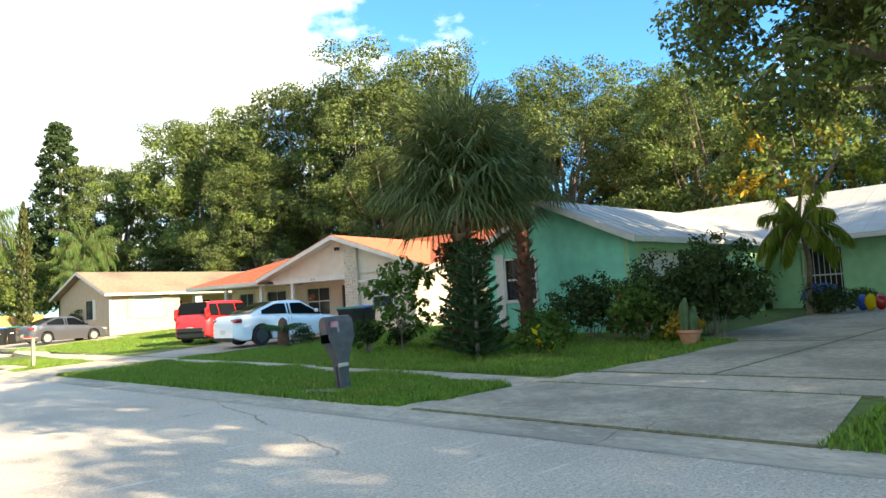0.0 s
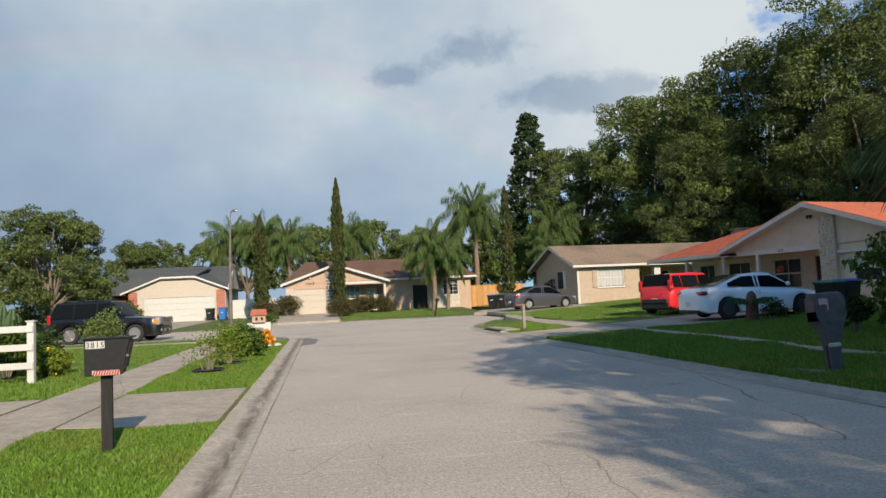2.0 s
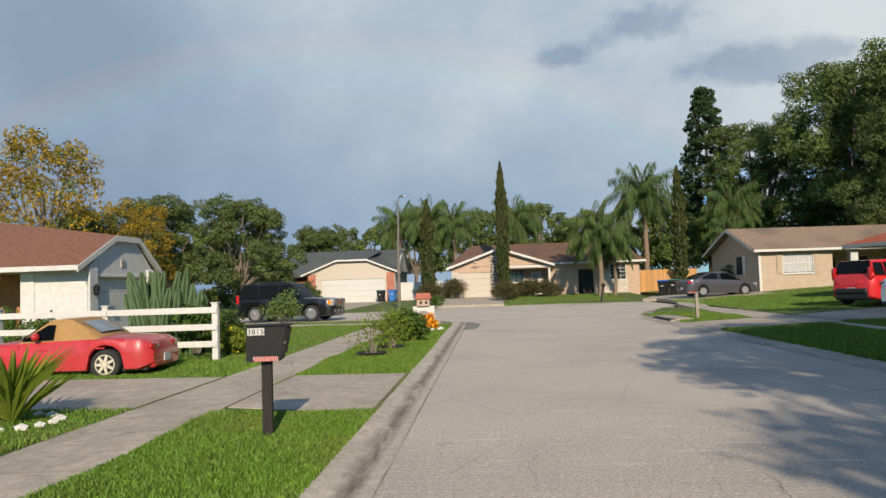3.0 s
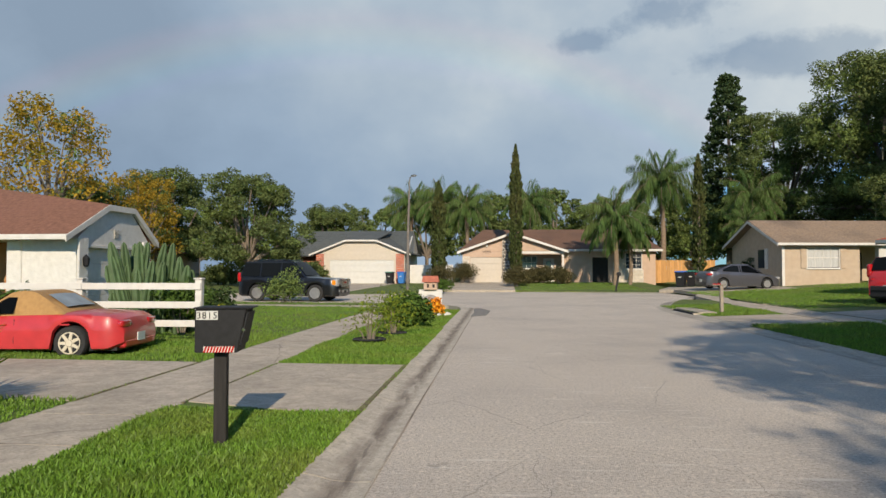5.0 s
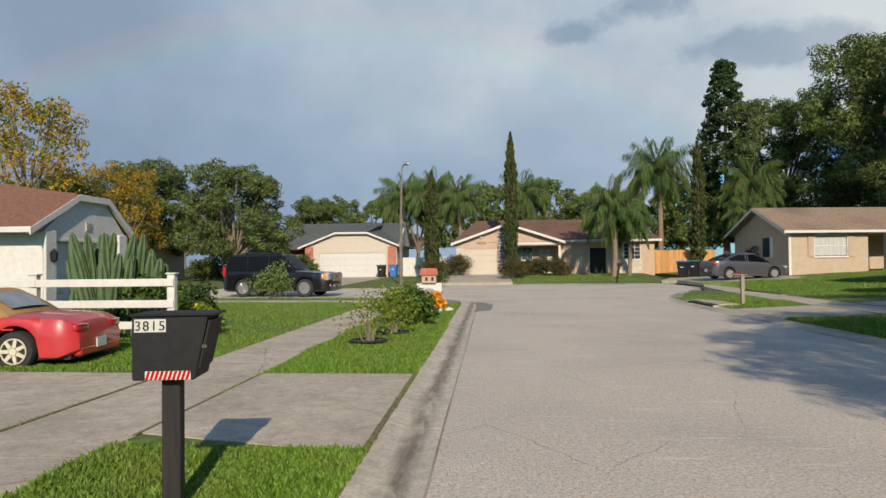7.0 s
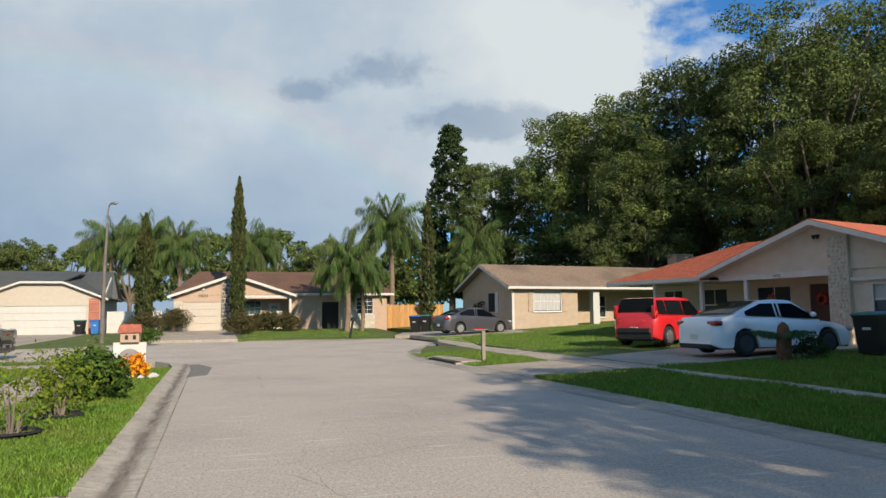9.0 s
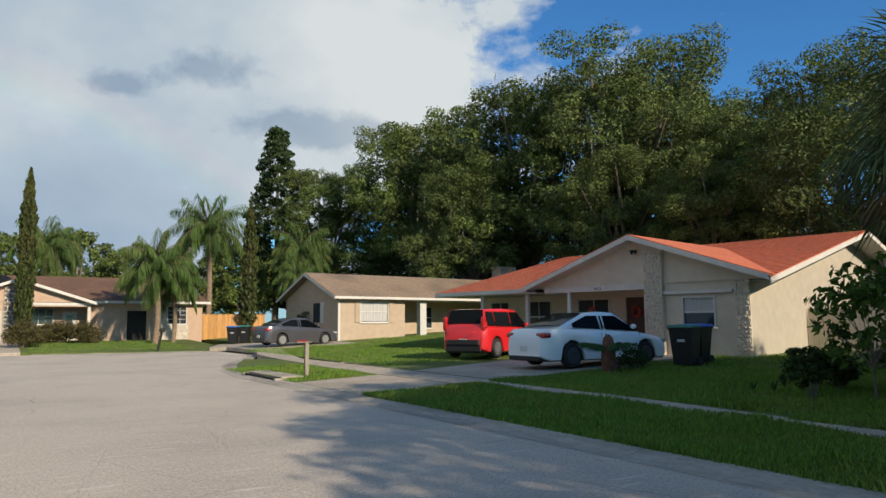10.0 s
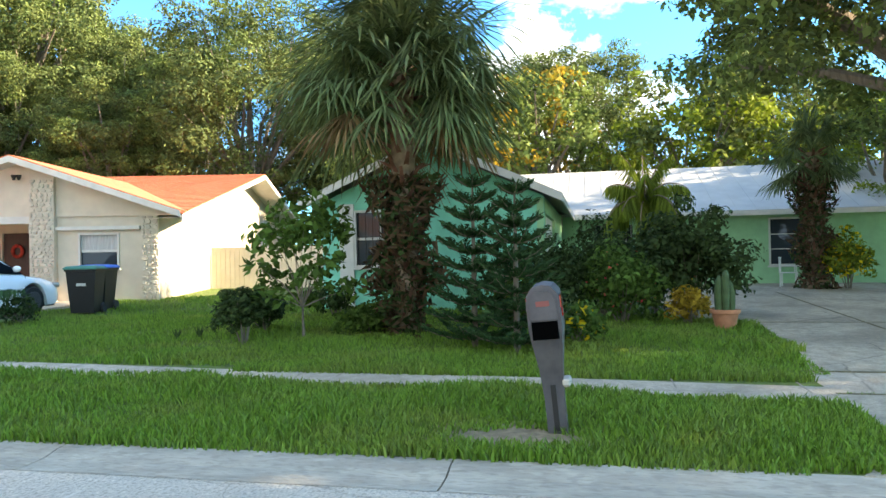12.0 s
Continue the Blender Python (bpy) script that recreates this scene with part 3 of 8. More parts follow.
ROOF_GREY = material("dark grey shingles", (0.075, 0.085, 0.085), 0.9, vary=0.25, vary_scale=8, stain=(0.12, 0.12, 0.11), stain_scale=0.5, stain_amount=0.4, bump=0.5, bump_scale=25)
ROOF_METAL = material("pale metal sheet roof", (0.44, 0.43, 0.41), 0.65, metal=0.0, vary=0.08, vary_scale=2, stain=(0.36, 0.36, 0.36), stain_scale=0.7, stain_amount=0.5)
GLASS = material("dark window glass", (0.035, 0.045, 0.055), 0.04)
CURTAIN = material("white curtain", (0.44, 0.44, 0.43), 0.9, vary=0.2, vary_scale=12, stretch=(6, 1, 0.2))
# near-black for small parts; in doorways and hollows it paints the shade
DARK = material("near-black paint and painted shade", (0.03, 0.027, 0.024), 0.9)
STONE = material("pale field stone", (0.55, 0.485, 0.395), 0.9, vary=0.12, vary_scale=6, piece=0.14, bump=0.8, bump_scale=14)
STONE_DARK = material("dark field stone", (0.12, 0.105, 0.09), 0.9, vary=0.3, vary_scale=6, piece=0.5, bump=0.8, bump_scale=14)
MORTAR = material("pale mortar", (0.50, 0.46, 0.40), 0.95, vary=0.15, vary_scale=10, bump=0.6)
BRICK_RED = material("red brick", (0.42, 0.13, 0.08), 0.9, vary=0.2, vary_scale=10, piece=0.2, bump=0.5)
WOOD_FENCE = material("orange cedar boards", (0.52, 0.27, 0.09), 0.8, vary=0.2, vary_scale=4, piece=0.18, stretch=(6, 6, 0.5), bump=0.2)
BLACK_METAL = material("black painted metal", (0.010, 0.010, 0.011), 0.6, spec=0.3, vary=0.3, vary_scale=20)


def window(parent, u0, u1, z0, z1, v, name="window", bars=(2, 2), curtain=0.0, depth=0.10):
    """A framed window in the wall plane v, looking towards -v."""
    w = part(name, boxes((u0, u1, v + 0.05, v + 0.07, z0, z1)), GLASS, parent, "dark glass pane with white muntins")
    f = 0.055
    part("frame", boxes((u0 - f, u1 + f, v - 0.035, v + depth, z0 - f, z0), (u0 - f, u1 + f, v - 0.035, v + depth, z1, z1 + f),
                        (u0 - f, u0, v - 0.035, v + depth, z0, z1), (u1, u1 + f, v - 0.035, v + depth, z0, z1)), WHITE_TRIM, w)
    part("sill", boxes((u0 - 0.1, u1 + 0.1, v - 0.08, v + 0.02, z0 - f - 0.05, z0 - f), bevel=0.008), WHITE_TRIM, w)
    for i in range(1, bars[0] + 1):
        u = u0 + (u1 - u0) * i / (bars[0] + 1)
        part("muntin", boxes((u - 0.014, u + 0.014, v + 0.02, v + 0.05, z0, z1)), WHITE_TRIM, w)
    for i in range(1, bars[1] + 1):
        z = z0 + (z1 - z0) * i / (bars[1] + 1)
        h = 0.03 if bars[1] == 1 else 0.014
        part("muntin", boxes((u0, u1, v + 0.015, v + 0.05, z - h, z + h)), WHITE_TRIM, w)
    if curtain:
        bm = bmesh.new()
        n = 28
        top = [bm.verts.new((u0 + (u1 - u0) * i / n, v + 0.044 - 0.004 * math.sin(i * 1.9), z1)) for i in range(n + 1)]
        bot = [bm.verts.new((u0 + (u1 - u0) * i / n, v + 0.044 - 0.004 * math.sin(i * 1.9), z0 + (z1 - z0) * (1 - curtain))) for i in range(n + 1)]
        for i in range(n):
            bm.faces.new((bot[i], bot[i + 1], top[i + 1], top[i]))
        part("curtain", bm, CURTAIN, w, "pale curtain")
    return w


def garage_door(parent, u0, u1, z0, z1, v, mat, cols=4, rows=4):
    """A sectional door: rails round sunk panels."""
    d = part("garage_door", boxes((u0, u1, v + 0.03, v + 0.06, z0, z1)), mat, parent, "painted sectional garage door")
    h = (z1 - z0) / rows
    for r in range(rows):
        part("door_panel", boxes((u0, u1, v, v + 0.03, z0 + r * h + 0.008, z0 + (r + 1) * h - 0.008), bevel=0.006), mat, d)
    return d


def fascia(parent, a, b, height=0.17, thick=0.03, mat=None):
    """A board along an eave or rake from a to b, its top on the line."""
    a, b = Vector(a), Vector(b)
    side = Vector((0, 0, 1)).cross(b - a).normalized() * thick
    return part("fascia", slab([a, b, b - Vector((0, 0, height)), a - Vector((0, 0, height))], side), mat or WHITE_TRIM, parent)


def roof_plane(parent, pts, mat, thick=0.09, name="roof", courses=0):
    p = [Vector(q) for q in pts]
    n = (p[1] - p[0]).cross(p[2] - p[0]).normalized()
    if n.z < 0:
        n = -n
    r = part(name, slab([q + n * 0.012 for q in p], n * -thick), mat, parent)
    if courses and len(p) == 4:
        # lapped shingle courses between the first edge (eave) and the last (ridge)
        bm = bmesh.new()
        for i in range(courses):
            f0, f1 = i / courses, (i + 1) / courses
            a, b = p[0].lerp(p[3], f0), p[1].lerp(p[2], f0)
            c, d = p[1].lerp(p[2], f1), p[0].lerp(p[3], f1)
            vs = [bm.verts.new(q) for q in (a + n * 0.034, b + n * 0.034, c + n * 0.016, d + n * 0.016, a + n * 0.012, b + n * 0.012)]
            bm.faces.new(vs[:4])
            bm.faces.new((vs[4], vs[5], vs[1], vs[0]))
        c = part("shingle_course", bm, mat, r)
        c["kind"] = "stuff"
    return r


def stones(parent, u0, u1, z0, z1, v, size=0.22, mat=None, seed=1, label="", mortar=None):
    """A veneer of irregular stones set proud of a mortar bed, facing -v."""
    rs = random.Random(seed)
    bed = part("stone_veneer", boxes((u0, u1, v - 0.03, v, z0, z1)), mortar or MORTAR, parent, label or "irregular stones in pale mortar")
    z = z0
    row = 0
    while z < z1 - 0.05:
        h = min(size * rs.uniform(0.7, 1.2), z1 - z)
        u = u0 - (size * 0.4 if row % 2 else 0)
        while u < u1 - 0.04:
            w = size * rs.uniform(0.8, 1.5)
            a, b = max(u0, u) + 0.012, min(u1, u + w) - 0.012
            if b - a > 0.05:
                bm = bmesh.new()
                cu, cz, ru, rz = (a + b) / 2, z + h / 2, (b - a) / 2, h / 2 - 0.012
                k = rs.randint(5, 7)
                off = rs.random()
                pts = []
                for i in range(k):
                    an = 2 * math.pi * (i + off + rs.uniform(-0.2, 0.2)) / k
                    c_, s_ = math.cos(an), math.sin(an)
                    m_ = max(abs(c_), abs(s_)) ** 0.8
                    pts.append((cu + ru * c_ / m_, cz + rz * s_ / m_))
                back = [bm.verts.new((x, v - 0.03, y)) for x, y in pts]
                front = [bm.verts.new((cu + (x - cu) * 0.86, v - 0.055 - 0.02 * rs.random(), cz + (y - cz) * 0.86)) for x, y in pts]
                bm.faces.new(front)
                for i in range(k):
                    bm.faces.new((back[i], back[(i + 1) % k], front[(i + 1) % k], front[i]))
                part("stone", bm, mat or STONE, bed)
            u += w
        z += h
        row += 1
    return bed


def lettering(parent, text, at, height, mat, name="house_number", facing=-1):
    cu = bpy.data.curves.new(name, "FONT")
    cu.body, cu.size, cu.extrude, cu.align_x = text, height * 1.4, 0.004, "CENTER"
    cu.space_character = 1.15
    ob = new(name, cu)
    ob.data.materials.append(mat)
    ob.parent = parent
    ob.matrix_local = Matrix.Translation(at) @ pose(0, 0, 0, 90, 0, 0)
    return ob


# the orange-roofed house: x runs along its front, y into it
def orange_house():
    h = thing("house", pose(20.13, 17.27, 0.36, 0, 0, -78), "single-storey beige stucco house with an orange shingle roof", "house", "houses on the street")
    zt = 2.40
    part("wall", wall_cells(bmesh.new(), 0.98, 3.75, -0.3, zt, 0.06, 0.22, [(1.62, 2.65, 0.99, 1.88)]), STUCCO_GREY, h)
    part("band", boxes((0.98, 3.30, -0.06, 0.06, 2.02, 2.12)), WHITE_TRIM, h)
    part("gable", slab([(-4.4, 0.0, 2.40), (4.4, 0.0, 2.40), (0, 0.0, 3.97)], (0, 0.14, 0)), STUCCO_GREY, h)
    part("column", boxes((0.30, 0.98, -0.10, 0.10, -0.3, 3.62)), STUCCO_GREY, h)
    stones(h, 0.30, 0.98, -0.2, 3.45, -0.10, 0.14, STONE, 3, "pale rough stone column", STUCCO_GREY)
    stones(h, 3.32, 3.80, -0.2, 2.40, 0.06, 0.14, STONE, 4, "pale rough stone corner", STUCCO_GREY)
    part("wall", wall_cells(bmesh.new(), -9.2, 0.6, -0.3, zt + 0.3, 2.0, 2.18, [(-1.75, -0.85, 0, 2.05), (-0.55, 0.2, 0.1, 2.0), (-3.9, -2.5, 0.8, 2.0), (-6.6, -5.3, 0.75, 2.0), (-8.6, -7.6, 0.5, 2.0)]), STUCCO_GREY, h)
    part("wall", boxes((0.62, 0.8, 0.1, 2.0, -0.3, 2.6)), STUCCO_GREY, h)
    part("soffit", boxes((-4.2, 0.3, 0.14, 2.0, 2.36, 2.41)), WHITE_TRIM, h)
    part("beam", boxes((-4.0, 0.30, -0.05, 0.15, 2.22, 2.42)), WHITE_TRIM, h)
    for u in (-2.9, -4.9, -7.3):
        part("porch_post", boxes((u - 0.07, u + 0.07, -0.02, 0.12, -0.3, 2.24), bevel=0.01), WHITE_TRIM, h)
    part("door", boxes((-1.75, -0.85, 2.08, 2.13, 0, 2.05)), material("dark brown door", (0.06, 0.03, 0.02), 0.5, vary=0.3, vary_scale=5, stretch=(8, 8, 1)), h, "dark wooden front door with a red wreath")
    bm = bmesh.new()
    for i in range(14):
        a = i * math.pi * 2 / 14
        bmesh.ops.create_icosphere(bm, subdivisions=1, radius=0.06, matrix=Matrix.Translation((-1.3 + 0.15 * math.cos(a), 2.02, 1.5 + 0.17 * math.sin(a))))
    part("wreath", bm, material("red wreath", (0.45, 0.05, 0.03), 0.9, island=0.4), h)
    window(h, -0.55, 0.2, 0.1, 2.0, 2.0, bars=(0, 1))
    window(h, -3.9, -2.5, 0.8, 2.0, 2.0, bars=(1, 1))
    window(h, -6.6, -5.3, 0.75, 2.0, 2.0, bars=(1, 1))
    window(h, -8.6, -7.6, 0.5, 2.0, 2.0, bars=(1, 1))
    window(h, 1.62, 2.65, 0.99, 1.88, 0.06, bars=(0, 1), curtain=0.55)
    # south side wall with its gable, its colour darkened against the strong sun
    part("side_wall", slab([(3.75, 0.22, -0.3), (3.75, 17.5, -0.3), (3.75, 17.5, 2.45), (3.75, 9.0, 4.4), (3.75, 0.22, 2.45)], (-0.18, 0, 0)), material("cream stucco toned down for sun", (0.43, 0.385, 0.315), 0.9, vary=0.07, vary_scale=3, bump=0.4, bump_scale=40), h)
    part("back_wall", boxes((-9.2, 3.57, 17.3, 17.5, -0.3, 2.45)), STUCCO_GREY, h)
    part("end_wall", slab([(-9.2, 2.18, -0.3), (-9.2, 17.3, -0.3), (-9.2, 17.3, 2.5), (-9.2, 9, 4.4), (-9.2, 2.18, 2.6)], (0.18, 0, 0)), STUCCO_GREY, h)
    # roofs
    s = 2.16 / 9.4
    roof_plane(h, [(-9.7, -0.4, 2.40), (-4.5, -0.4, 2.40), (-4.5, 9, 4.56), (-9.7, 9, 4.56)], ROOF_ORANGE, courses=34)
    roof_plane(h, [(-4.5, 0.16, 2.40 + s * 0.56), (4.6, 0.16, 2.40 + s * 0.56), (4.6, 9, 4.56), (-4.5, 9, 4.56)], ROOF_ORANGE, courses=32)
    part("soffit", slab([(3.75, 0.2, 2.36), (4.58, 0.2, 2.36), (4.58, 9, 4.40), (3.75, 9, 4.40)], (0, 0, -0.03)), WHITE_TRIM, h)
    part("soffit", slab([(3.75, 9, 4.40), (4.58, 9, 4.40), (4.58, 18.3, 2.24), (3.75, 18.3, 2.24)], (0, 0, -0.03)), WHITE_TRIM, h)
    roof_plane(h, [(4.6, 18.4, 2.40), (-9.7, 18.4, 2.40), (-9.7, 9, 4.56), (4.6, 9, 4.56)], ROOF_ORANGE)
    fascia(h, (-9.72, 9, 4.54), (-9.72, -0.4, 2.38))
    roof_plane(h, [(4.6, -0.55, 2.50), (4.6, 0.2, 2.50), (0, 7.0, 4.07), (0, -0.55, 4.07)][::-1], ROOF_ORANGE, name="gable_roof")
    roof_plane(h, [(-4.6, 0.2, 2.50), (-4.6, -0.55, 2.50), (0, -0.55, 4.07), (0, 7.0, 4.07)], ROOF_ORANGE, name="gable_roof")
    fascia(h, (0, -0.56, 4.05), (4.62, -0.56, 2.48))
    fascia(h, (-4.62, -0.56, 2.48), (0, -0.56, 4.05))
    for sg in (-1, 1):
        part("soffit", slab([(sg * 4.55, -0.53, 2.36), (sg * 4.55, 0.0, 2.36), (0, 0.0, 3.93), (0, -0.53, 3.93)], (0, 0, -0.02)), WHITE_TRIM, h)
    fascia(h, (4.62, -0.4, 2.38), (4.62, 9, 4.54))
    fascia(h, (4.62, 9, 4.54), (4.62, 18.4, 2.38))
    fascia(h, (-9.7, -0.42, 2.42), (-4.6, -0.42, 2.42), 0.14)
    part("soffit", boxes((-9.6, -4.2, -0.36, 2.0, 2.24, 2.28)), WHITE_TRIM, h)
    bm = bmesh.new()
    for u in (-0.07, 0.07):
        lathe(bm, [(0.03, 0), (0.06, 0.08), (0.07, 0.14)], 10, (u, -0.2, 3.42))
    part("floodlight", bm, DARK, h)
    lettering(h, "1012", (-1.6, -0.055, 2.27), 0.1, DARK).data.align_x = "CENTER"
    for u in (-2.3, 0.05):
        b = part("hanging_basket", lathe(bmesh.new(), [(0.05, 0), (0.14, 0.06), (0.16, 0.14)], 10, (u, 0.6, 1.45)), SOIL, h, "hanging basket with red flowers")
        bm = bmesh.new()
        for i in range(26):
            an, r = rng.random() * 6.28, rng.random() * 0.2
            bmesh.ops.create_icosphere(bm, subdivisions=1, radius=rng.uniform(0.02, 0.05), matrix=Matrix.Translation((u + r * math.cos(an), 0.6 + r * math.sin(an), 1.56 + rng.uniform(-0.1, 0.14))))
        part("flower", bm, material("red flowers", (0.5, 0.06, 0.03), 0.8, island=0.5), b)
    # fence panel and gate beside the house
    g = part("side_gate", boxes((3.8, 8.0, 4.64, 4.68, 0.1, 0.2), (3.8, 8.0, 4.64, 4.68, 1.2, 1.3)), STUCCO_GREY, h, "pale board side gate")
    for i in range(26):
        part("board", boxes((3.8 + i * 0.16, 3.95 + i * 0.16, 4.6, 4.64, -0.2, 1.55)), STUCCO_GREY, g)
    return h


def tan_house():
    h = thing("house", pose(18.80, 39.82, 0.62, 0, 0, 6.5), "low tan stucco house with a weathered brown shingle roof", "house", "houses on the street")
    part("wall", wall_cells(bmesh.new(), 0, 4.85, -0.6, 2.5, 0, 0.2, [(1.57, 3.55, 1.02, 2.24)]), STUCCO_TAN, h)
    window(h, 1.57, 3.55, 1.02, 2.24, 0, bars=(3, 1), curtain=0.97)
    for u in (1.15, 3.62):
        part("shutter", boxes((u, u + 0.36, -0.05, 0, 0.98, 2.28), *[(u + 0.04, u + 0.32, -0.065, -0.05, 1.02 + i * 0.1, 1.09 + i * 0.1) for i in range(12)]), STUCCO_TAN, h, "tan louvred shutter")
    part("corner_board", boxes((-0.02, 0.14, -0.03, 0.0, -0.6, 2.5)), WHITE_TRIM, h)
    part("side_wall", slab([(0, 0.2, -0.6), (0, 7.0, -0.6), (0, 7.0, 2.5), (0, 3.5, 3.95), (0, 0.2, 2.5)], (0.2, 0, 0)), STUCCO_TAN, h)
    w = part("side_window", boxes((-0.02, 0.02, 2.2, 3.1, 1.0, 2.2)), GLASS, h)
    part("shutter", boxes((-0.05, 0.0, 1.75, 2.15, 0.95, 2.25)), WHITE_TRIM, h)
    part("wall", boxes((4.65, 4.85, 0.2, 2.4, -0.6, 2.5)), STUCCO_TAN, h)
    part("wall", wall_cells(bmesh.new(), 4.85, 20, -0.6, 2.6, 2.4, 2.6, [(5.6, 6.5, 0, 2.0), (7.6, 8.8, 0.6, 2.0)]), STUCCO_TAN, h)
    part("door", boxes((5.6, 6.5, 2.45, 2.5, 0, 2.0)), DARK, h, "dark doorway in the porch")
    window(h, 7.6, 8.8, 0.6, 2.0, 2.4, bars=(1, 1))
    part("column", boxes((6.0, 6.5, -0.1, 0.3, -0.6, 2.36)), PALE_DOOR, h, "square cream porch column")
    part("beam", boxes((4.85, 20, -0.05, 0.2, 2.3, 2.5)), WHITE_TRIM, h)
    part("back_wall", boxes((0, 20, 6.8, 7.0, -0.6, 2.5)), STUCCO_TAN, h)
    roof_plane(h, [(-0.5, -0.5, 2.52), (21, -0.5, 2.52), (21, 3.5, 4.15), (-0.5, 3.5, 4.15)], ROOF_TAN, courses=26)
    roof_plane(h, [(21, 7.5, 2.52), (-0.5, 7.5, 2.52), (-0.5, 3.5, 4.15), (21, 3.5, 4.15)], ROOF_TAN)
    fascia(h, (-0.5, -0.52, 2.54), (21, -0.52, 2.54), 0.15)
    fascia(h, (-0.52, 3.5, 4.13), (-0.52, -0.5, 2.5))
    fascia(h, (-0.52, 7.5, 2.5), (-0.52, 3.5, 4.13))
    c = part("chimney", boxes((15.5, 17.0, 2.6, 3.5, 3.3, 5.05)), STUCCO_TAN, h, "wide tan chimney")
    part("cap", boxes((15.4, 17.1, 2.5, 3.6, 5.05, 5.18), bevel=0.02), STUCCO_TAN, c)
    return h


def peach_house():
    h = thing("house", pose(0, 55, 0.47), "peach stucco house with a brown shingle roof and stone trim", "house", "houses on the street")
    part("wall", wall_cells(bmesh.new(), -1.6, 6.9, -0.5, 2.62, 0, 0.2, [(-0.95, 1.77, -0.01, 2.12), (2.6, 6.7, -0.01, 2.35)]), STUCCO_PEACH, h)
    part("gable", slab([(-1.6, 0, 2.62), (6.9, 0, 2.66), (2.56, 0, 4.0)], (0, 0.2, 0)), STUCCO_PEACH, h)
    part("wall", wall_cells(bmesh.new(), 2.5, 7.1, -0.5, 2.7, 1.8, 2.0, [(3.4, 4.7, 1.2, 2.2), (5.3, 6.2, 0, 2.05)]), STUCCO_PEACH, h)
    window(h, 3.4, 4.7, 1.2, 2.2, 1.8, bars=(2, 1))
    d = part("door", boxes((5.3, 6.2, 1.85, 1.9, 0, 2.05)), WHITE_TRIM, h, "white front door with a dark pane")
    part("pane", boxes((5.55, 5.95, 1.835, 1.85, 0.9, 1.8)), GLASS, d)
    part("porch_post", boxes((6.74, 6.9, -0.04, 0.12, -0.5, 2.5), bevel=0.01), WHITE_TRIM, h)
    part("beam", boxes((2.5, 6.95, -0.05, 0.0, 2.42, 2.62)), WHITE_TRIM, h)
    garage_door(h, -0.95, 1.77, 0, 2.12, 0.06, CREAM)
    stones(h, -1.6, -1.0, -0.2, 2.2, 0, 0.3, STONE, 7)
    part("column", boxes((1.77, 2.52, -0.18, 0.0, -0.4, 3.7)), MORTAR, h)
    stones(h, 1.77, 2.52, -0.3, 3.7, -0.18, 0.3, STONE_DARK, 8, "dark stones in pale mortar")
    part("wall", wall_cells(bmesh.new(), 6.9, 14.5, -0.5, 2.75, 0.4, 0.6, [(9.3, 10.6, 0, 2.1), (12.05, 13.34, 1.17, 2.43)]), STUCCO_PEACH, h)
    part("doorway", boxes((9.3, 10.6, 0.5, 0.58, 0, 2.1)), DARK, h, "dark barred opening")
    for i in range(7):
        part("bar", boxes((9.4 + i * 0.18, 9.42 + i * 0.18, 0.42, 0.44, 0, 2.1)), BLACK_METAL, h)
    window(h, 12.05, 13.34, 1.17, 2.43, 0.4, bars=(2, 3))
    stones(h, 11.0, 11.95, -0.2, 2.4, 0.4, 0.3, STONE, 9)
    stones(h, 11.95, 13.5, -0.2, 1.05, 0.4, 0.3, STONE, 10)
    part("side_wall", boxes((14.3, 14.5, 0.6, 12, -0.5, 2.75)), STUCCO_PEACH, h)
    part("side_wall", boxes((-1.6, -1.4, 0.2, 12, -0.5, 2.6)), STUCCO_PEACH, h)
    roof_plane(h, [(-2.0, -0.5, 2.58), (-2.0, 6, 2.58), (2.56, 8, 4.20), (2.56, -0.5, 4.20)][::-1], ROOF_BROWN, name="gable_roof")
    roof_plane(h, [(7.2, 6, 2.66), (7.2, -0.5, 2.66), (2.56, -0.5, 4.20), (2.56, 8, 4.20)][::-1], ROOF_BROWN, name="gable_roof")
    roof_plane(h, [(-2.0, 0.2, 2.62), (15.0, -0.1, 2.78), (13.4, 6, 4.75), (0.0, 6, 4.75)], ROOF_BROWN, courses=20)
    roof_plane(h, [(15.0, -0.1, 2.78), (15.0, 12.5, 2.78), (13.4, 6, 4.75)], ROOF_BROWN)
    roof_plane(h, [(15.0, 12.5, 2.78), (-2.0, 12.5, 2.7), (0.0, 6, 4.75), (13.4, 6, 4.75)], ROOF_BROWN)
    fascia(h, (-2.05, -0.52, 2.58), (2.56, -0.52, 4.20), 0.2)
    fascia(h, (2.56, -0.52, 4.20), (7.25, -0.52, 2.66), 0.2)
    fascia(h, (7.2, -0.12, 2.78), (15.0, -0.12, 2.78), 0.18)
    lettering(h, "4805", (0.45, -0.01, 2.48), 0.22, DARK)
    part("wall_lamp", lathe(bmesh.new(), [(0.05, 0), (0.1, 0.08), (0.08, 0.22), (0.02, 0.28)], 8, (0.45, -0.1, 2.95)), WHITE_TRIM, h)
    return h


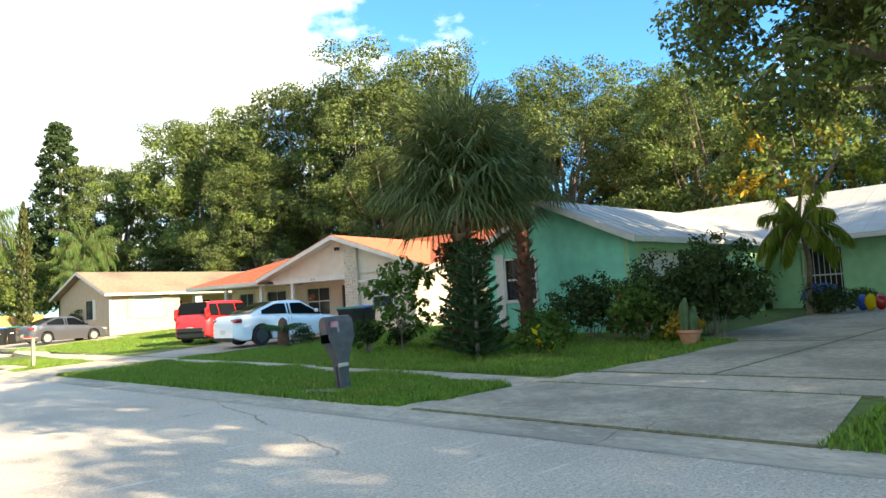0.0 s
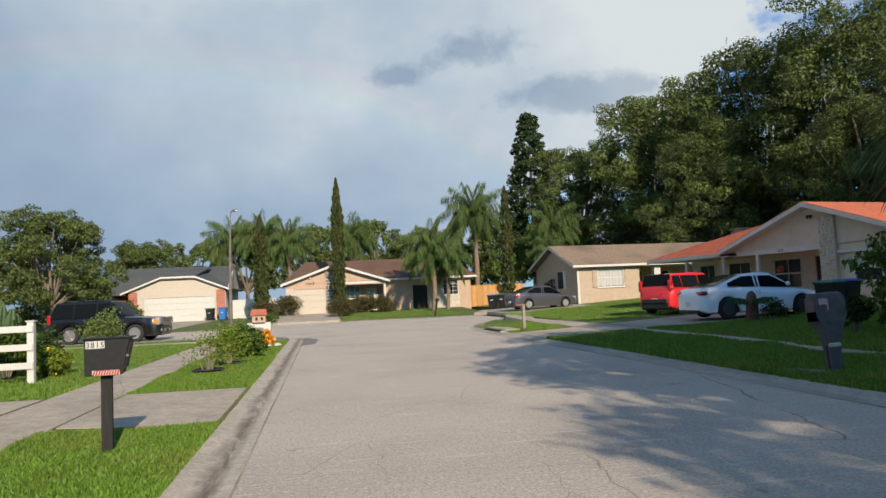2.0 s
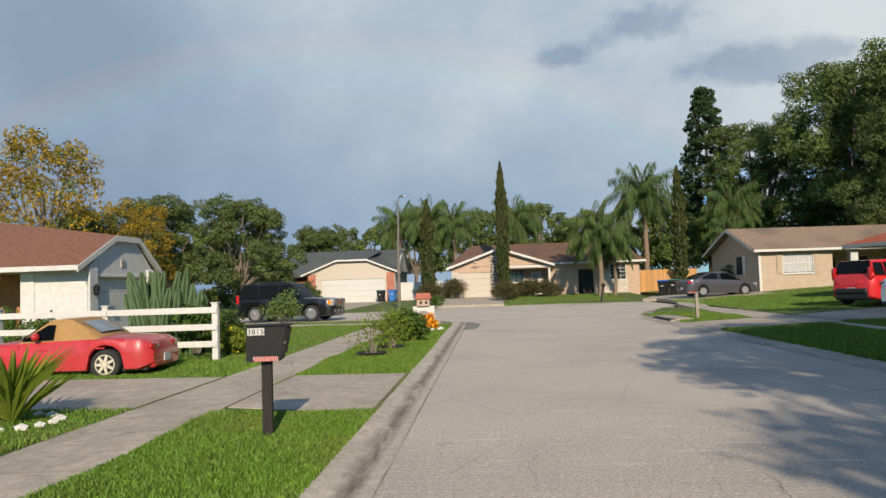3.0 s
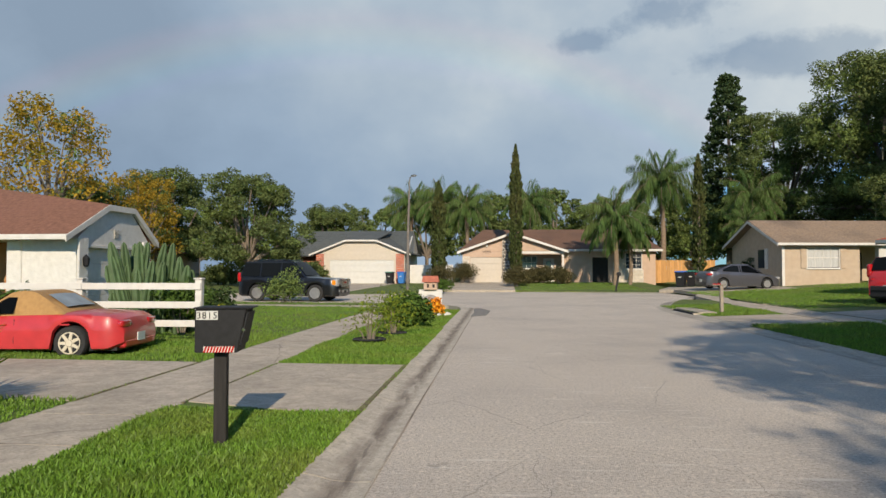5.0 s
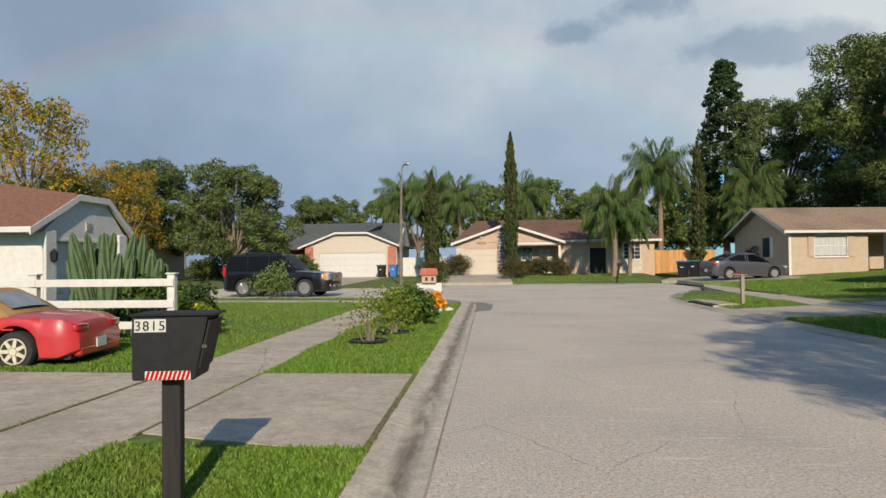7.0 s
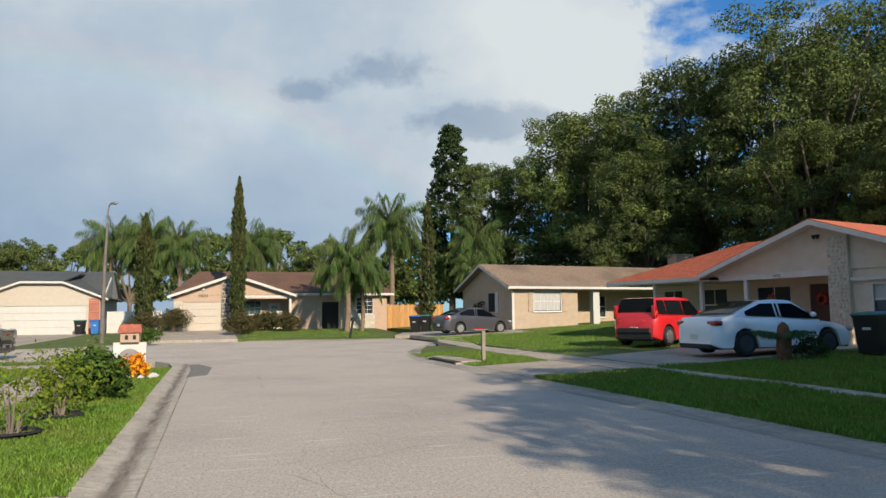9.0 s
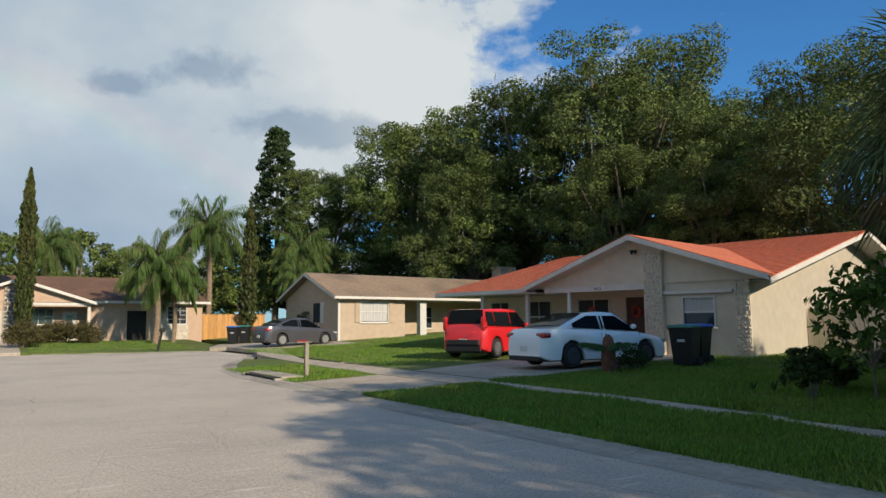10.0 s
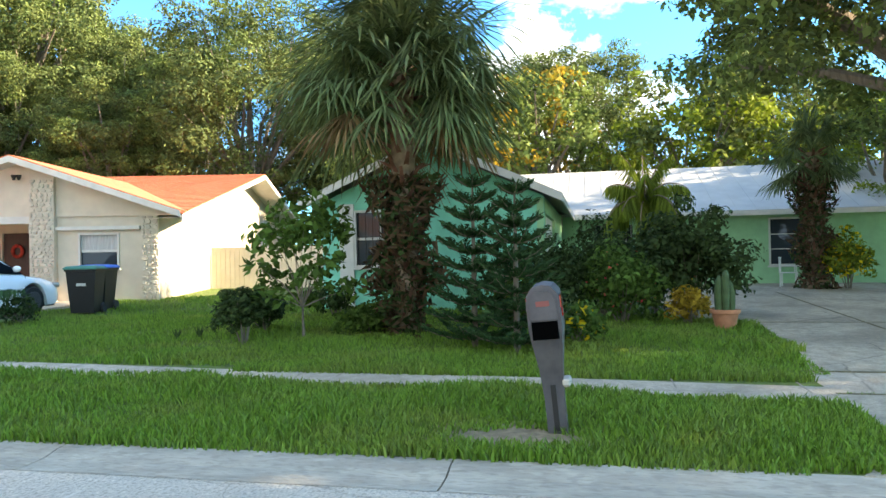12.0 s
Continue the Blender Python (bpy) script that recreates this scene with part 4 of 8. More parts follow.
def grey_roof_house():
    h = thing("house", pose(0, 60, 0.25), "cream house with dark grey shingle roof and red brick piers", "house", "houses on the street")
    part("wall", wall_cells(bmesh.new(), -15.5, -7.2, -0.3, 2.85, 0, 0.2, [(-14.2, -8.2, -0.01, 2.2)]), CREAM, h)
    part("gable", slab([(-15.5, 0, 2.85), (-7.2, 0, 2.85), (-9.8, 0, 3.9), (-12.7, 0, 3.9)], (0, 0.2, 0)), CREAM, h)
    garage_door(h, -14.2, -8.2, 0, 2.2, 0.06, PALE_DOOR)
    for a in (-15.5, -8.0):
        pier = part("brick_pier", boxes((a, a + 0.75, -0.06, 0, -0.3, 2.8)), MORTAR, h, "red brick pier")
        for r in range(18):
            for c in range(3):
                o = 0.12 if r % 2 else 0
                x0, x1 = max(a, a + c * 0.3 - o), min(a + 0.75, a + c * 0.3 - o + 0.285)
                if x1 - x0 > 0.05:
                    part("brick", boxes((x0, x1, -0.075, -0.06, -0.28 + r * 0.17, -0.13 + r * 0.17)), BRICK_RED, pier)
    part("wall", boxes((-21, -15.5, 2.5, 2.7, -0.3, 2.6)), BRICK_RED, h)
    part("side_wall", boxes((-7.4, -7.2, 0.2, 10, -0.3, 2.85)), WHITE_TRIM, h)
    fascia(h, (-16.1, -0.42, 2.72), (-12.7, -0.42, 4.06), 0.16)
    fascia(h, (-12.7, -0.42, 4.06), (-9.8, -0.42, 4.06), 0.16)
    fascia(h, (-9.8, -0.42, 4.06), (-6.6, -0.42, 2.75), 0.16)
    roof_plane(h, [(-6.6, 9, 2.75), (-6.6, -0.4, 2.75), (-9.8, -0.4, 4.06), (-9.8, 5, 4.9)], ROOF_GREY)
    roof_plane(h, [(-16.1, -0.4, 2.72), (-16.1, 5, 2.72), (-12.7, 5, 4.5), (-12.7, -0.4, 4.06)], ROOF_GREY)
    roof_plane(h, [(-12.7, -0.4, 4.06), (-9.8, -0.4, 4.06), (-9.0, 4.5, 5.1), (-13.0, 4.5, 5.1)], ROOF_GREY)
    roof_plane(h, [(-22, 1.6, 2.5), (-6.6, 1.6, 2.9), (-7.0, 5.5, 5.15), (-17.5, 5.5, 5.15)], ROOF_GREY, courses=14)
    roof_plane(h, [(-6.6, 9.6, 2.75), (-22, 9.6, 2.5), (-17.5, 5.5, 5.15), (-7.0, 5.5, 5.15)], ROOF_GREY)
    part("end_gable", slab([(-7.0, 0.2, 2.7), (-7.0, 9.6, 2.7), (-7.0, 5.5, 5.05)], (-0.1, 0, 0)), WHITE_TRIM, h)
    return h


def white_house():
    h = thing("house", pose(-11.8, 16.05, 0.13, 0, 0, 90), "white rough-stucco house with a rust-brown shingle roof", "house", "houses on the street")
    part("wall", wall_cells(bmesh.new(), 0, 4.7, -0.3, 2.35, 0, 0.2, [(0.55, 4.1, -0.01, 2.08)]), STUCCO_WHITE, h)
    part("gable", slab([(0, 0, 2.35), (4.7, 0, 2.35), (3.4, 0, 3.42), (1.7, 0, 3.42)], (0, 0.2, 0)), STUCCO_WHITE, h)
    garage_door(h, 0.55, 4.1, 0, 2.08, 0.12, WHITE_TRIM)
    part("header", boxes((0.55, 4.12, -0.05, 0.0, 2.08, 2.18), bevel=0.012), STUCCO_WHITE, h)
    for a in (0.0, 4.12):
        part("pier", boxes((a, a + 0.55, -0.09, 0, -0.3, 2.4), bevel=0.03), STUCCO_WHITE, h, "rough white stucco pier")
    part("vent", boxes((2.2, 2.5, -0.02, 0, 2.45, 2.75), *[(2.22, 2.48, -0.035, -0.02, 2.48 + 0.06 * i, 2.51 + 0.06 * i) for i in range(4)]), MORTAR, h)
    part("wall_lamp", lathe(bmesh.new(), [(0.03, 0), (0.09, 0.05), (0.11, 0.28), (0.02, 0.4)], 6, (0.25, -0.18, 1.45)), BLACK_METAL, h, "black lantern on the pier")
    # south side: stucco wall, then a recessed brown entry between white columns
    part("side_wall", boxes((0, 0.2, 0.2, 1.9, -0.3, 2.35)), STUCCO_WHITE, h)
    part("pier", boxes((-0.06, 0.25, 1.8, 2.3, -0.3, 2.3), bevel=0.03), STUCCO_WHITE, h)
    part("entry_wall", boxes((1.6, 1.8, 1.9, 16, -0.3, 2.5)), material("orange-brown stucco", (0.40, 0.19, 0.08), 0.9, vary=0.15, vary_scale=4), h)
    for v in (3.3, 5.8, 8.3):
        col = part("porch_column", boxes((-0.05, 0.28, v, v + 0.33, -0.3, 2.3), bevel=0.02), WHITE_TRIM, h)
        part("capital", boxes((-0.12, 0.35, v - 0.07, v + 0.40, 2.05, 2.2), (-0.10, 0.33, v - 0.05, v + 0.38, 1.85, 1.93), bevel=0.015), WHITE_TRIM, col)
    part("back_wall", boxes((4.5, 4.7, 0.2, 16, -0.3, 2.35)), STUCCO_WHITE, h)
    part("soffit", boxes((-0.5, 1.8, 1.5, 16, 2.30, 2.34)), WHITE_TRIM, h)
    v = -0.12
    roof_plane(h, [(-0.7, 17, 2.42), (-0.7, v, 2.42), (1.7, v, 3.56), (4.4, 9, 4.9)][::-1], ROOF_RUST, courses=24)
    roof_plane(h, [(-0.7, 17, 2.42), (4.4, 9, 4.9), (4.4, 14, 4.9)], ROOF_RUST)
    roof_plane(h, [(1.7, v, 3.56), (3.4, v, 3.56), (4.4, 9, 4.9)], ROOF_RUST)
    roof_plane(h, [(5.1, v, 2.42), (9.5, 12, 2.42), (4.4, 9, 4.9), (3.4, v, 3.56)], ROOF_RUST)
    roof_plane(h, [(9.5, 12, 2.42), (9.5, 17, 2.42), (4.4, 14, 4.9), (4.4, 9, 4.9)], ROOF_RUST)
    fascia(h, (-0.78, v - 0.03, 2.42), (1.7, v - 0.03, 3.58), 0.2)
    fascia(h, (1.7, v - 0.03, 3.58), (3.4, v - 0.03, 3.58), 0.2)
    fascia(h, (3.4, v - 0.03, 3.58), (5.2, v - 0.03, 2.42), 0.2)
    fascia(h, (-0.72, 17, 2.46), (-0.72, v, 2.46), 0.16)
    part("soffit", slab([(3.4, v, 3.44), (5.1, v, 2.30), (5.1, 0.0, 2.30), (3.4, 0.0, 3.44)], (0, 0, -0.02)), WHITE_TRIM, h)
    part("soffit", slab([(1.7, v, 3.44), (-0.7, v, 2.30), (-0.7, 0.0, 2.30), (1.7, 0.0, 3.44)], (0, 0, -0.02)), WHITE_TRIM, h)
    return h


def green_house():
    h = thing("house", pose(18.75, 5.3, 0.30, 0, 0, -90), "mint green stucco house with a pale metal roof", "house", "houses on the street")
    part("wall", wall_cells(bmesh.new(), -2.55, 2.55, -0.3, 2.45, 0, 0.2, [(-1.72, -0.6, 1.0, 2.2)]), STUCCO_GREEN, h)
    part("gable", slab([(-2.55, 0, 2.45), (2.55, 0, 2.45), (0, 0, 3.62)], (0, 0.2, 0)), STUCCO_GREEN, h)
    w = window(h, -1.72, -0.6, 1.0, 2.2, 0, bars=(1, 1))
    for i in range(7):
        part("security_bar", boxes((-1.66 + i * 0.165, -1.645 + i * 0.165, -0.06, -0.045, 1.0, 2.2)), BLACK_METAL, w)
    part("trim_board", boxes((-2.12, -1.78, -0.05, 0, -0.3, 2.4)), WHITE_TRIM, h)
    part("corner_board", boxes((2.40, 2.55, -0.03, 0, -0.3, 2.4)), STUCCO_LIME, h)
    # south side, facing the driveway, with a wide pale door
    for v0, v1, z0 in ((0.2, 0.6, -0.3), (4.4, 8.6, -0.3), (0.6, 4.4, 2.1)):
        part("side_wall", boxes((2.35, 2.55, v0, v1, z0, 2.45)), STUCCO_LIME, h)
    d = part("garage_door", boxes((2.40, 2.46, 0.6, 4.4, -0.3, 2.1)), PALE_DOOR, h, "pale sectional side door")
    for i in range(5):
        part("door_panel", boxes((2.46, 2.475, 0.62, 4.38, -0.28 + i * 0.48, 0.17 + i * 0.48)), PALE_DOOR, d)
    part("side_wall", boxes((-2.55, -2.35, 0.2, 12, -0.3, 2.45)), STUCCO_GREEN, h)
    part("wall", wall_cells(bmesh.new(), 2.55, 16, -0.3, 2.45, 9.3, 9.5, [(3.6, 4.9, -0.01, 2.15), (9.2, 10.4, 0.75, 2.2)]), STUCCO_LIME, h)
    part("doorway", boxes((3.6, 4.9, 9.9, 9.95, -0.3, 2.15)), DARK, h, "dark doorway behind a barred screen")
    for i in range(8):
        part("bar", boxes((3.66 + i * 0.165, 3.68 + i * 0.165, 9.36, 9.38, 0, 2.12)), WHITE_TRIM, h)
    part("bar", boxes((3.6, 4.9, 9.36, 9.38, 1.2, 1.25)), WHITE_TRIM, h)
    window(h, 9.2, 10.4, 0.75, 2.2, 9.3, bars=(0, 2))
    part("back_wall", boxes((-2.5, 16, 18, 18.2, -0.3, 2.45)), STUCCO_LIME, h)
    z = 2.46
    roof_plane(h, [(2.95, -0.4, z), (2.95, 9.0, z), (0, 12.6, 3.80), (0, -0.4, 3.80)], ROOF_METAL, 0.05)
    roof_plane(h, [(-2.95, 12, z), (-2.95, -0.4, z), (0, -0.4, 3.80), (0, 12.6, 3.80)], ROOF_METAL, 0.05)
    roof_plane(h, [(-3.5, 8.7, z + 0.02), (17, 8.7, z + 0.02), (17, 14, 4.5), (-3.5, 14, 4.5)], ROOF_METAL, 0.05)
    roof_plane(h, [(17, 19, z), (-3.5, 19, z), (-3.5, 14, 4.5), (17, 14, 4.5)], ROOF_METAL, 0.05)
    for side in (-1, 1):
        for i in range(22):
            v = -0.3 + i * 0.58
            a, b = Vector((side * 2.95, v, z + 0.016)), Vector((0, v, 3.816))
            part("roof_rib", slab([a, b, b + Vector((0, 0.03, 0)), a + Vector((0, 0.03, 0))], (0, 0, 0.012)), ROOF_METAL, h)
    for i in range(34):
        u = -3.3 + i * 0.6
        a, b = Vector((u, 8.7, z + 0.03)), Vector((u, 14, 4.516))
        part("roof_rib", slab([a, b, b + Vector((0.03, 0, 0)), a + Vector((0.03, 0, 0))], (0, 0, 0.012)), ROOF_METAL, h)
    fascia(h, (0, -0.42, 3.80), (2.98, -0.42, z), 0.17)
    fascia(h, (-2.98, -0.42, z), (0, -0.42, 3.80), 0.17)
    fascia(h, (2.97, -0.4, z), (2.97, 9, z), 0.14)
    fascia(h, (2.98, 8.68, z + 0.02), (17, 8.68, z + 0.02), 0.16)
    return h


def far_house():
    h = thing("house", pose(-31, 50, 0.3, 0, 0, 8), "distant low house with a brown roof among trees", "house", "houses on the street")
    part("wall", wall_cells(bmesh.new(), -6, 6, -0.3, 2.6, 0, 0.2, [(-2, 0, 0.8, 2.0)]), STUCCO_TAN, h)
    window(h, -2, 0, 0.8, 2.0, 0)
    part("side_wall", boxes((5.8, 6, 0.2, 8, -0.3, 2.6)), STUCCO_TAN, h)
    roof_plane(h, [(-6.6, -0.6, 2.6), (6.6, -0.6, 2.6), (4.5, 4, 4.6), (-4.5, 4, 4.6)], ROOF_RUST)
    roof_plane(h, [(6.6, -0.6, 2.6), (6.6, 8.6, 2.6), (4.5, 4, 4.6)], ROOF_RUST)
    roof_plane(h, [(6.6, 8.6, 2.6), (-6.6, 8.6, 2.6), (-4.5, 4, 4.6), (4.5, 4, 4.6)], ROOF_RUST)
    return h


for build in (far_house, orange_house, tan_house, peach_house, grey_roof_house, white_house, green_house):
    build()

# ---------------------------------------------------------------- vehicles
TYRE = material("tyre rubber", (0.022, 0.022, 0.022), 0.85, vary=0.3, vary_scale=20, bump=0.3)
ALLOY = material("silver alloy", (0.55, 0.55, 0.55), 0.35, metal=0.9, vary=0.1, vary_scale=8)
CLOUDED = material("clouded plastic window", (0.22, 0.25, 0.26), 0.25, vary=0.2, vary_scale=4)
TINTED = material("tinted car glass", (0.008, 0.010, 0.012), 0.06, spec=0.1)
TINTED.node_tree.nodes["Principled BSDF"].inputs["IOR"].default_value = 1.28
PLASTIC = material("black plastic", (0.018, 0.018, 0.019), 0.6, vary=0.2, vary_scale=15)
LAMP_RED = material("red lamp lens", (0.42, 0.012, 0.012), 0.12, coat=1.0)
LAMP_CLEAR = material("clear lamp lens", (0.34, 0.34, 0.33), 0.12, coat=1.0, vary=0.25, vary_scale=18)
AMBER = material("amber lamp lens", (0.75, 0.25, 0.02), 0.15, coat=1.0)
CHROME = material("chrome", (0.66, 0.66, 0.66), 0.12, metal=1.0)
PLATE = material("number plate", (0.62, 0.64, 0.60), 0.5, vary=0.25, vary_scale=45)


def ramp(pts, x):
    if x <= pts[0][0]:
        return pts[0][1]
    for (a, b), (c, d) in zip(pts, pts[1:]):
        if x <= c:
            f = (x - a) / (c - a)
            return b + (d - b) * f
    return pts[-1][1]


def vehicle(kind, m, label, paint, length, width, deck, cabin, roof_z, axles, wheel_r, clearance=0.2, roof_paint=None, category="car",
            spokes=7, rim_mat=None, cladding=False, side_window=0.10, cut=((0.34, 0.50),), rear=(0.10, 0.93, 1.0), soft=False):
    """deck: (x, z) of the body's upper line from tail to nose; cabin: x of rear-glass base, roof rear, roof front, windscreen base."""
    car = thing(kind, m, label, category, "parked and passing vehicles")
    hl, hw_ = length / 2, width / 2
    n = 72
    xs = [-hl + length * i / n for i in range(n + 1)]

    def half(x):
        f = abs(x) / hl
        return hw_ * (1 - 0.045 * f ** 2 - 0.17 * max(0, (f - 0.84) / 0.16) ** 2)

    def under(x):
        z = clearance + 0.10 * max(0, (abs(x) / hl - 0.88) / 0.12)
        for ax in axles:
            d = abs(x - ax)
            R = wheel_r + 0.055
            if d < R:
                z = max(z, wheel_r + math.sqrt(R * R - d * d))
        return z

    bm = bmesh.new()
    rings = []
    for x in xs:
        w, zt, zb = half(x), ramp(deck, x), under(x)
        zt = max(zt, zb + 0.05)
        zm = zb + (zt - zb) * 0.55
        prof = [(w * 0.90, zb), (w * 0.985, zb + 0.03), (w * 1.0, zm), (w * 0.975, zb + (zt - zb) * 0.84), (w * 0.93, zt - 0.012), (w * 0.80, zt + 0.012), (w * 0.4, zt + 0.03)]
        rings.append([bm.verts.new((x, y, z)) for y, z in prof] + [bm.verts.new((x, 0, zt + 0.035))] + [bm.verts.new((x, -y, z)) for y, z in reversed(prof)])
    for a, b in zip(rings, rings[1:]):
        for k in range(len(a) - 1):
            bm.faces.new((a[k], a[k + 1], b[k + 1], b[k]))
    bm.faces.new(rings[0])
    bm.faces.new(rings[-1][::-1])
    body = part("body", bm, paint, car, smooth=38)
    part("underbody", boxes((-hl * 0.94, hl * 0.94, -hw_ * 0.80, hw_ * 0.80, clearance * 0.9, clearance + 0.28)), PLASTIC, car)
    # cabin: pillars and roof in paint, glass panels set just proud of them
    xd, xc, xb, xa = cabin
    zd, za = ramp(deck, xd) - 0.02, ramp(deck, xa) - 0.02
    wb, wr = hw_ * 0.93, hw_ * 0.74

    def shell(zbase0, zbase1, ztop, inset):
        return {"d": Vector((xd, 0, zbase0)), "c": Vector((xc, 0, ztop)), "b": Vector((xb, 0, ztop - 0.01)), "a": Vector((xa, 0, zbase1))}

    bm = bmesh.new()
    cols = 9
    rows = []
    stations = [(xd, zd, wb)] + [(xd + (xc - xd) * f, zd + (roof_z - zd) * (f ** 0.85), wb + (wr - wb) * f) for f in (0.33, 0.66)] + [(xc, roof_z, wr)]
    stations += [(xc + (xb - xc) * f, roof_z + 0.035 * math.sin(math.pi * f), wr) for f in (0.25, 0.5, 0.75)]
    stations += [(xb, roof_z, wr)] + [(xb + (xa - xb) * f, za + (roof_z - za) * ((1 - f) ** 0.9), wr + (wb - wr) * f) for f in (0.33, 0.66)] + [(xa, za, wb)]
    for x, z, w in stations:
        zb_ = ramp(deck, x) - 0.03
        ring = []
        for sgn in (1, -1):
            side = [(wb * 0.985, zb_), (w + (wb - w) * 0.45, zb_ + (z - zb_) * 0.55), (w * 1.0, max(zb_, z - 0.05)), (w * 0.93, z)]
            pts = [bm.verts.new((x, sgn * y, zz)) for y, zz in side]
            ring += pts if sgn == 1 else pts[::-1]
        rows.append(ring)
    for a, b in zip(rows, rows[1:]):
        for k in range(7):
            bm.faces.new((a[k], a[k + 1], b[k + 1], b[k]))
    cab = part("cabin", bm, roof_paint or paint, car, smooth=35)

    def pane(name, quad, lift, mat=TINTED):
        q = [Vector(p) for p in quad]
        nrm = (q[1] - q[0]).cross(q[2] - q[0]).normalized()
        if nrm.dot(sum(q, Vector()) / len(q) - Vector((0, 0, roof_z * 0.6))) < 0:
            nrm = -nrm
        part(name, slab([p + nrm * lift for p in q], nrm * -0.012), mat, cab, "dark tinted glass")

    def on_side(x, f, sgn):
        """A point of the cabin's side at x; f from belt to roof."""
        z0 = ramp(deck, x) + 0.03
        if x < xc:
            zt = zd + (roof_z - zd) * max(0, (x - xd) / (xc - xd)) ** 0.85
        elif x > xb:
            zt = za + (roof_z - za) * max(0, (xa - x) / (xa - xb)) ** 0.9
        else:
            zt = roof_z
        zt -= 0.075
        z = z0 + (max(zt, z0) - z0) * f
        g = min(1, max(0, (z - z0) / (roof_z - z0)))
        return (x, sgn * (wb + (wr - wb) * g + 0.012), z)

    span = [xd + (xc - xd) * 0.42, xa - (xa - xb) * 0.10]
    cuts = [span[0]] + [span[0] + (span[1] - span[0]) * c for c in cut[0]] + [span[1]]
    for sgn in (1, -1):
        for i, (a, b) in enumerate(zip(cuts, cuts[1:])):
            if soft and i == 0:
                continue
            a2, b2 = a + 0.035, b - 0.035
            top = [x for x in (b2, min(b2, xb), max(a2, xc), a2)]
            poly = [on_side(a2, 0, sgn), on_side(b2, 0, sgn), on_side(b2, 1, sgn)]
            for x in (xb, xc):
                if a2 < x < b2:
                    poly.append(on_side(x, 1, sgn))
            poly.append(on_side(a2, 1, sgn))
            pane("side_window", poly, 0.004)
    yb, yt = wb * 0.90, wr * 0.90
    for name, x0, z0, x1, z1 in (("windscreen", xa, za, xb, roof_z), ("rear_window", xd, zd, xc, roof_z)):
        lo, hi, narrow = rear if name == "rear_window" else (0.10, 0.93, 1.0)
        power = 0.9 if name == "windscreen" else 0.85
        tilt = Vector((z1 - z0, 0, x0 - x1)).normalized() * (1 if x0 > x1 else -1)
        bm = bmesh.new()
        rows = []
        for k in range(7):
            f = lo + (hi - lo) * k / 6
            y = (yb + (yt - yb) * f) * narrow
            q = Vector((x0 + (x1 - x0) * f, 0, z0 + (z1 - z0) * f ** power + 0.02))
            q += Vector((0.012 if x0 > x1 else -0.012, 0, 0.004))
            rows.append([bm.verts.new((q.x, yy, q.z + 0.035 * math.sin(math.pi * (yy / y + 1) / 2) * 0.4)) for yy in (-y, -y * 0.5, 0, y * 0.5, y)])
        for a, b in zip(rows, rows[1:]):
            for k in range(4):
                bm.faces.new((a[k], a[k + 1], b[k + 1], b[k]))
        part(name, bm, CLOUDED if soft and name == "rear_window" else TINTED, cab, "clouded plastic window" if soft and name == "rear_window" else "dark tinted glass", smooth=40)
    # wheels
    for ax in axles:
        for sgn in (1, -1):
            y0 = sgn * (hw_ - 0.125)
            bm = lathe(bmesh.new(), [(wheel_r * 0.64, -0.105), (wheel_r * 0.92, -0.11), (wheel_r, -0.075), (wheel_r, 0.075), (wheel_r * 0.92, 0.11), (wheel_r * 0.64, 0.105)], 28, (ax, y0, wheel_r), "y")
            wheel = part("wheel", bm, TYRE, car, "black tyre on an alloy rim", smooth=40)
            out_ = y0 + sgn * 0.098
            bm = lathe(bmesh.new(), [(wheel_r * 0.66, -0.02), (wheel_r * 0.66, 0.02), (wheel_r * 0.60, 0.02), (wheel_r * 0.58, -0.015)], 24, (ax, out_, wheel_r), "y")
            rim = part("rim", bm, rim_mat or ALLOY, wheel, smooth=40)
            bm = bmesh.new()
            for k in range(spokes):
                a = 2 * math.pi * k / spokes
                c_, s_ = math.cos(a), math.sin(a)
                q = []
                for r_, t_ in ((0.06, -0.03), (wheel_r * 0.60, -0.022), (wheel_r * 0.60, 0.022), (0.06, 0.03)):
                    q.append((ax + r_ * c_ - t_ * s_, out_ + sgn * 0.012, wheel_r + r_ * s_ + t_ * c_))
                extrude(bm, q, (0, sgn * 0.018, 0))
            lathe(bm, [(0.06, -0.01), (0.055, 0.035)], 12, (ax, out_, wheel_r), "y")
            part("spokes", bm, rim_mat or ALLOY, wheel)
            part("brake_disc", lathe(bmesh.new(), [(wheel_r * 0.55, -0.02), (wheel_r * 0.55, -0.01)], 18, (ax, out_ - sgn * 0.03, wheel_r), "y"), PLASTIC, wheel)
    # door seams, handles, mirrors, bumpers, plate
    zmid = ramp(deck, 0)
    for x in cuts[1:]:
        for sgn in (1, -1):
            part("door_seam", slab([(x - 0.004, sgn * (half(x) + 0.001), clearance + 0.12), (x + 0.004, sgn * (half(x) + 0.001), clearance + 0.12), (x + 0.004, sgn * (half(x) * 0.978 + 0.002), zmid - 0.06), (x - 0.004, sgn * (half(x) * 0.978 + 0.002), zmid - 0.06)], (0, -sgn * 0.01, 0)), PLASTIC, car)
    for x in cuts[:-1]:
        for sgn in (1, -1):
            xh = x + 0.12 if x > cuts[0] else cuts[1] - 0.95
            part("door_handle", boxes((xh, xh + 0.17, sgn * half(xh) * 0.985 - 0.015, sgn * half(xh) * 0.985 + 0.022, zmid - 0.17, zmid - 0.14), bevel=0.008), paint, car)
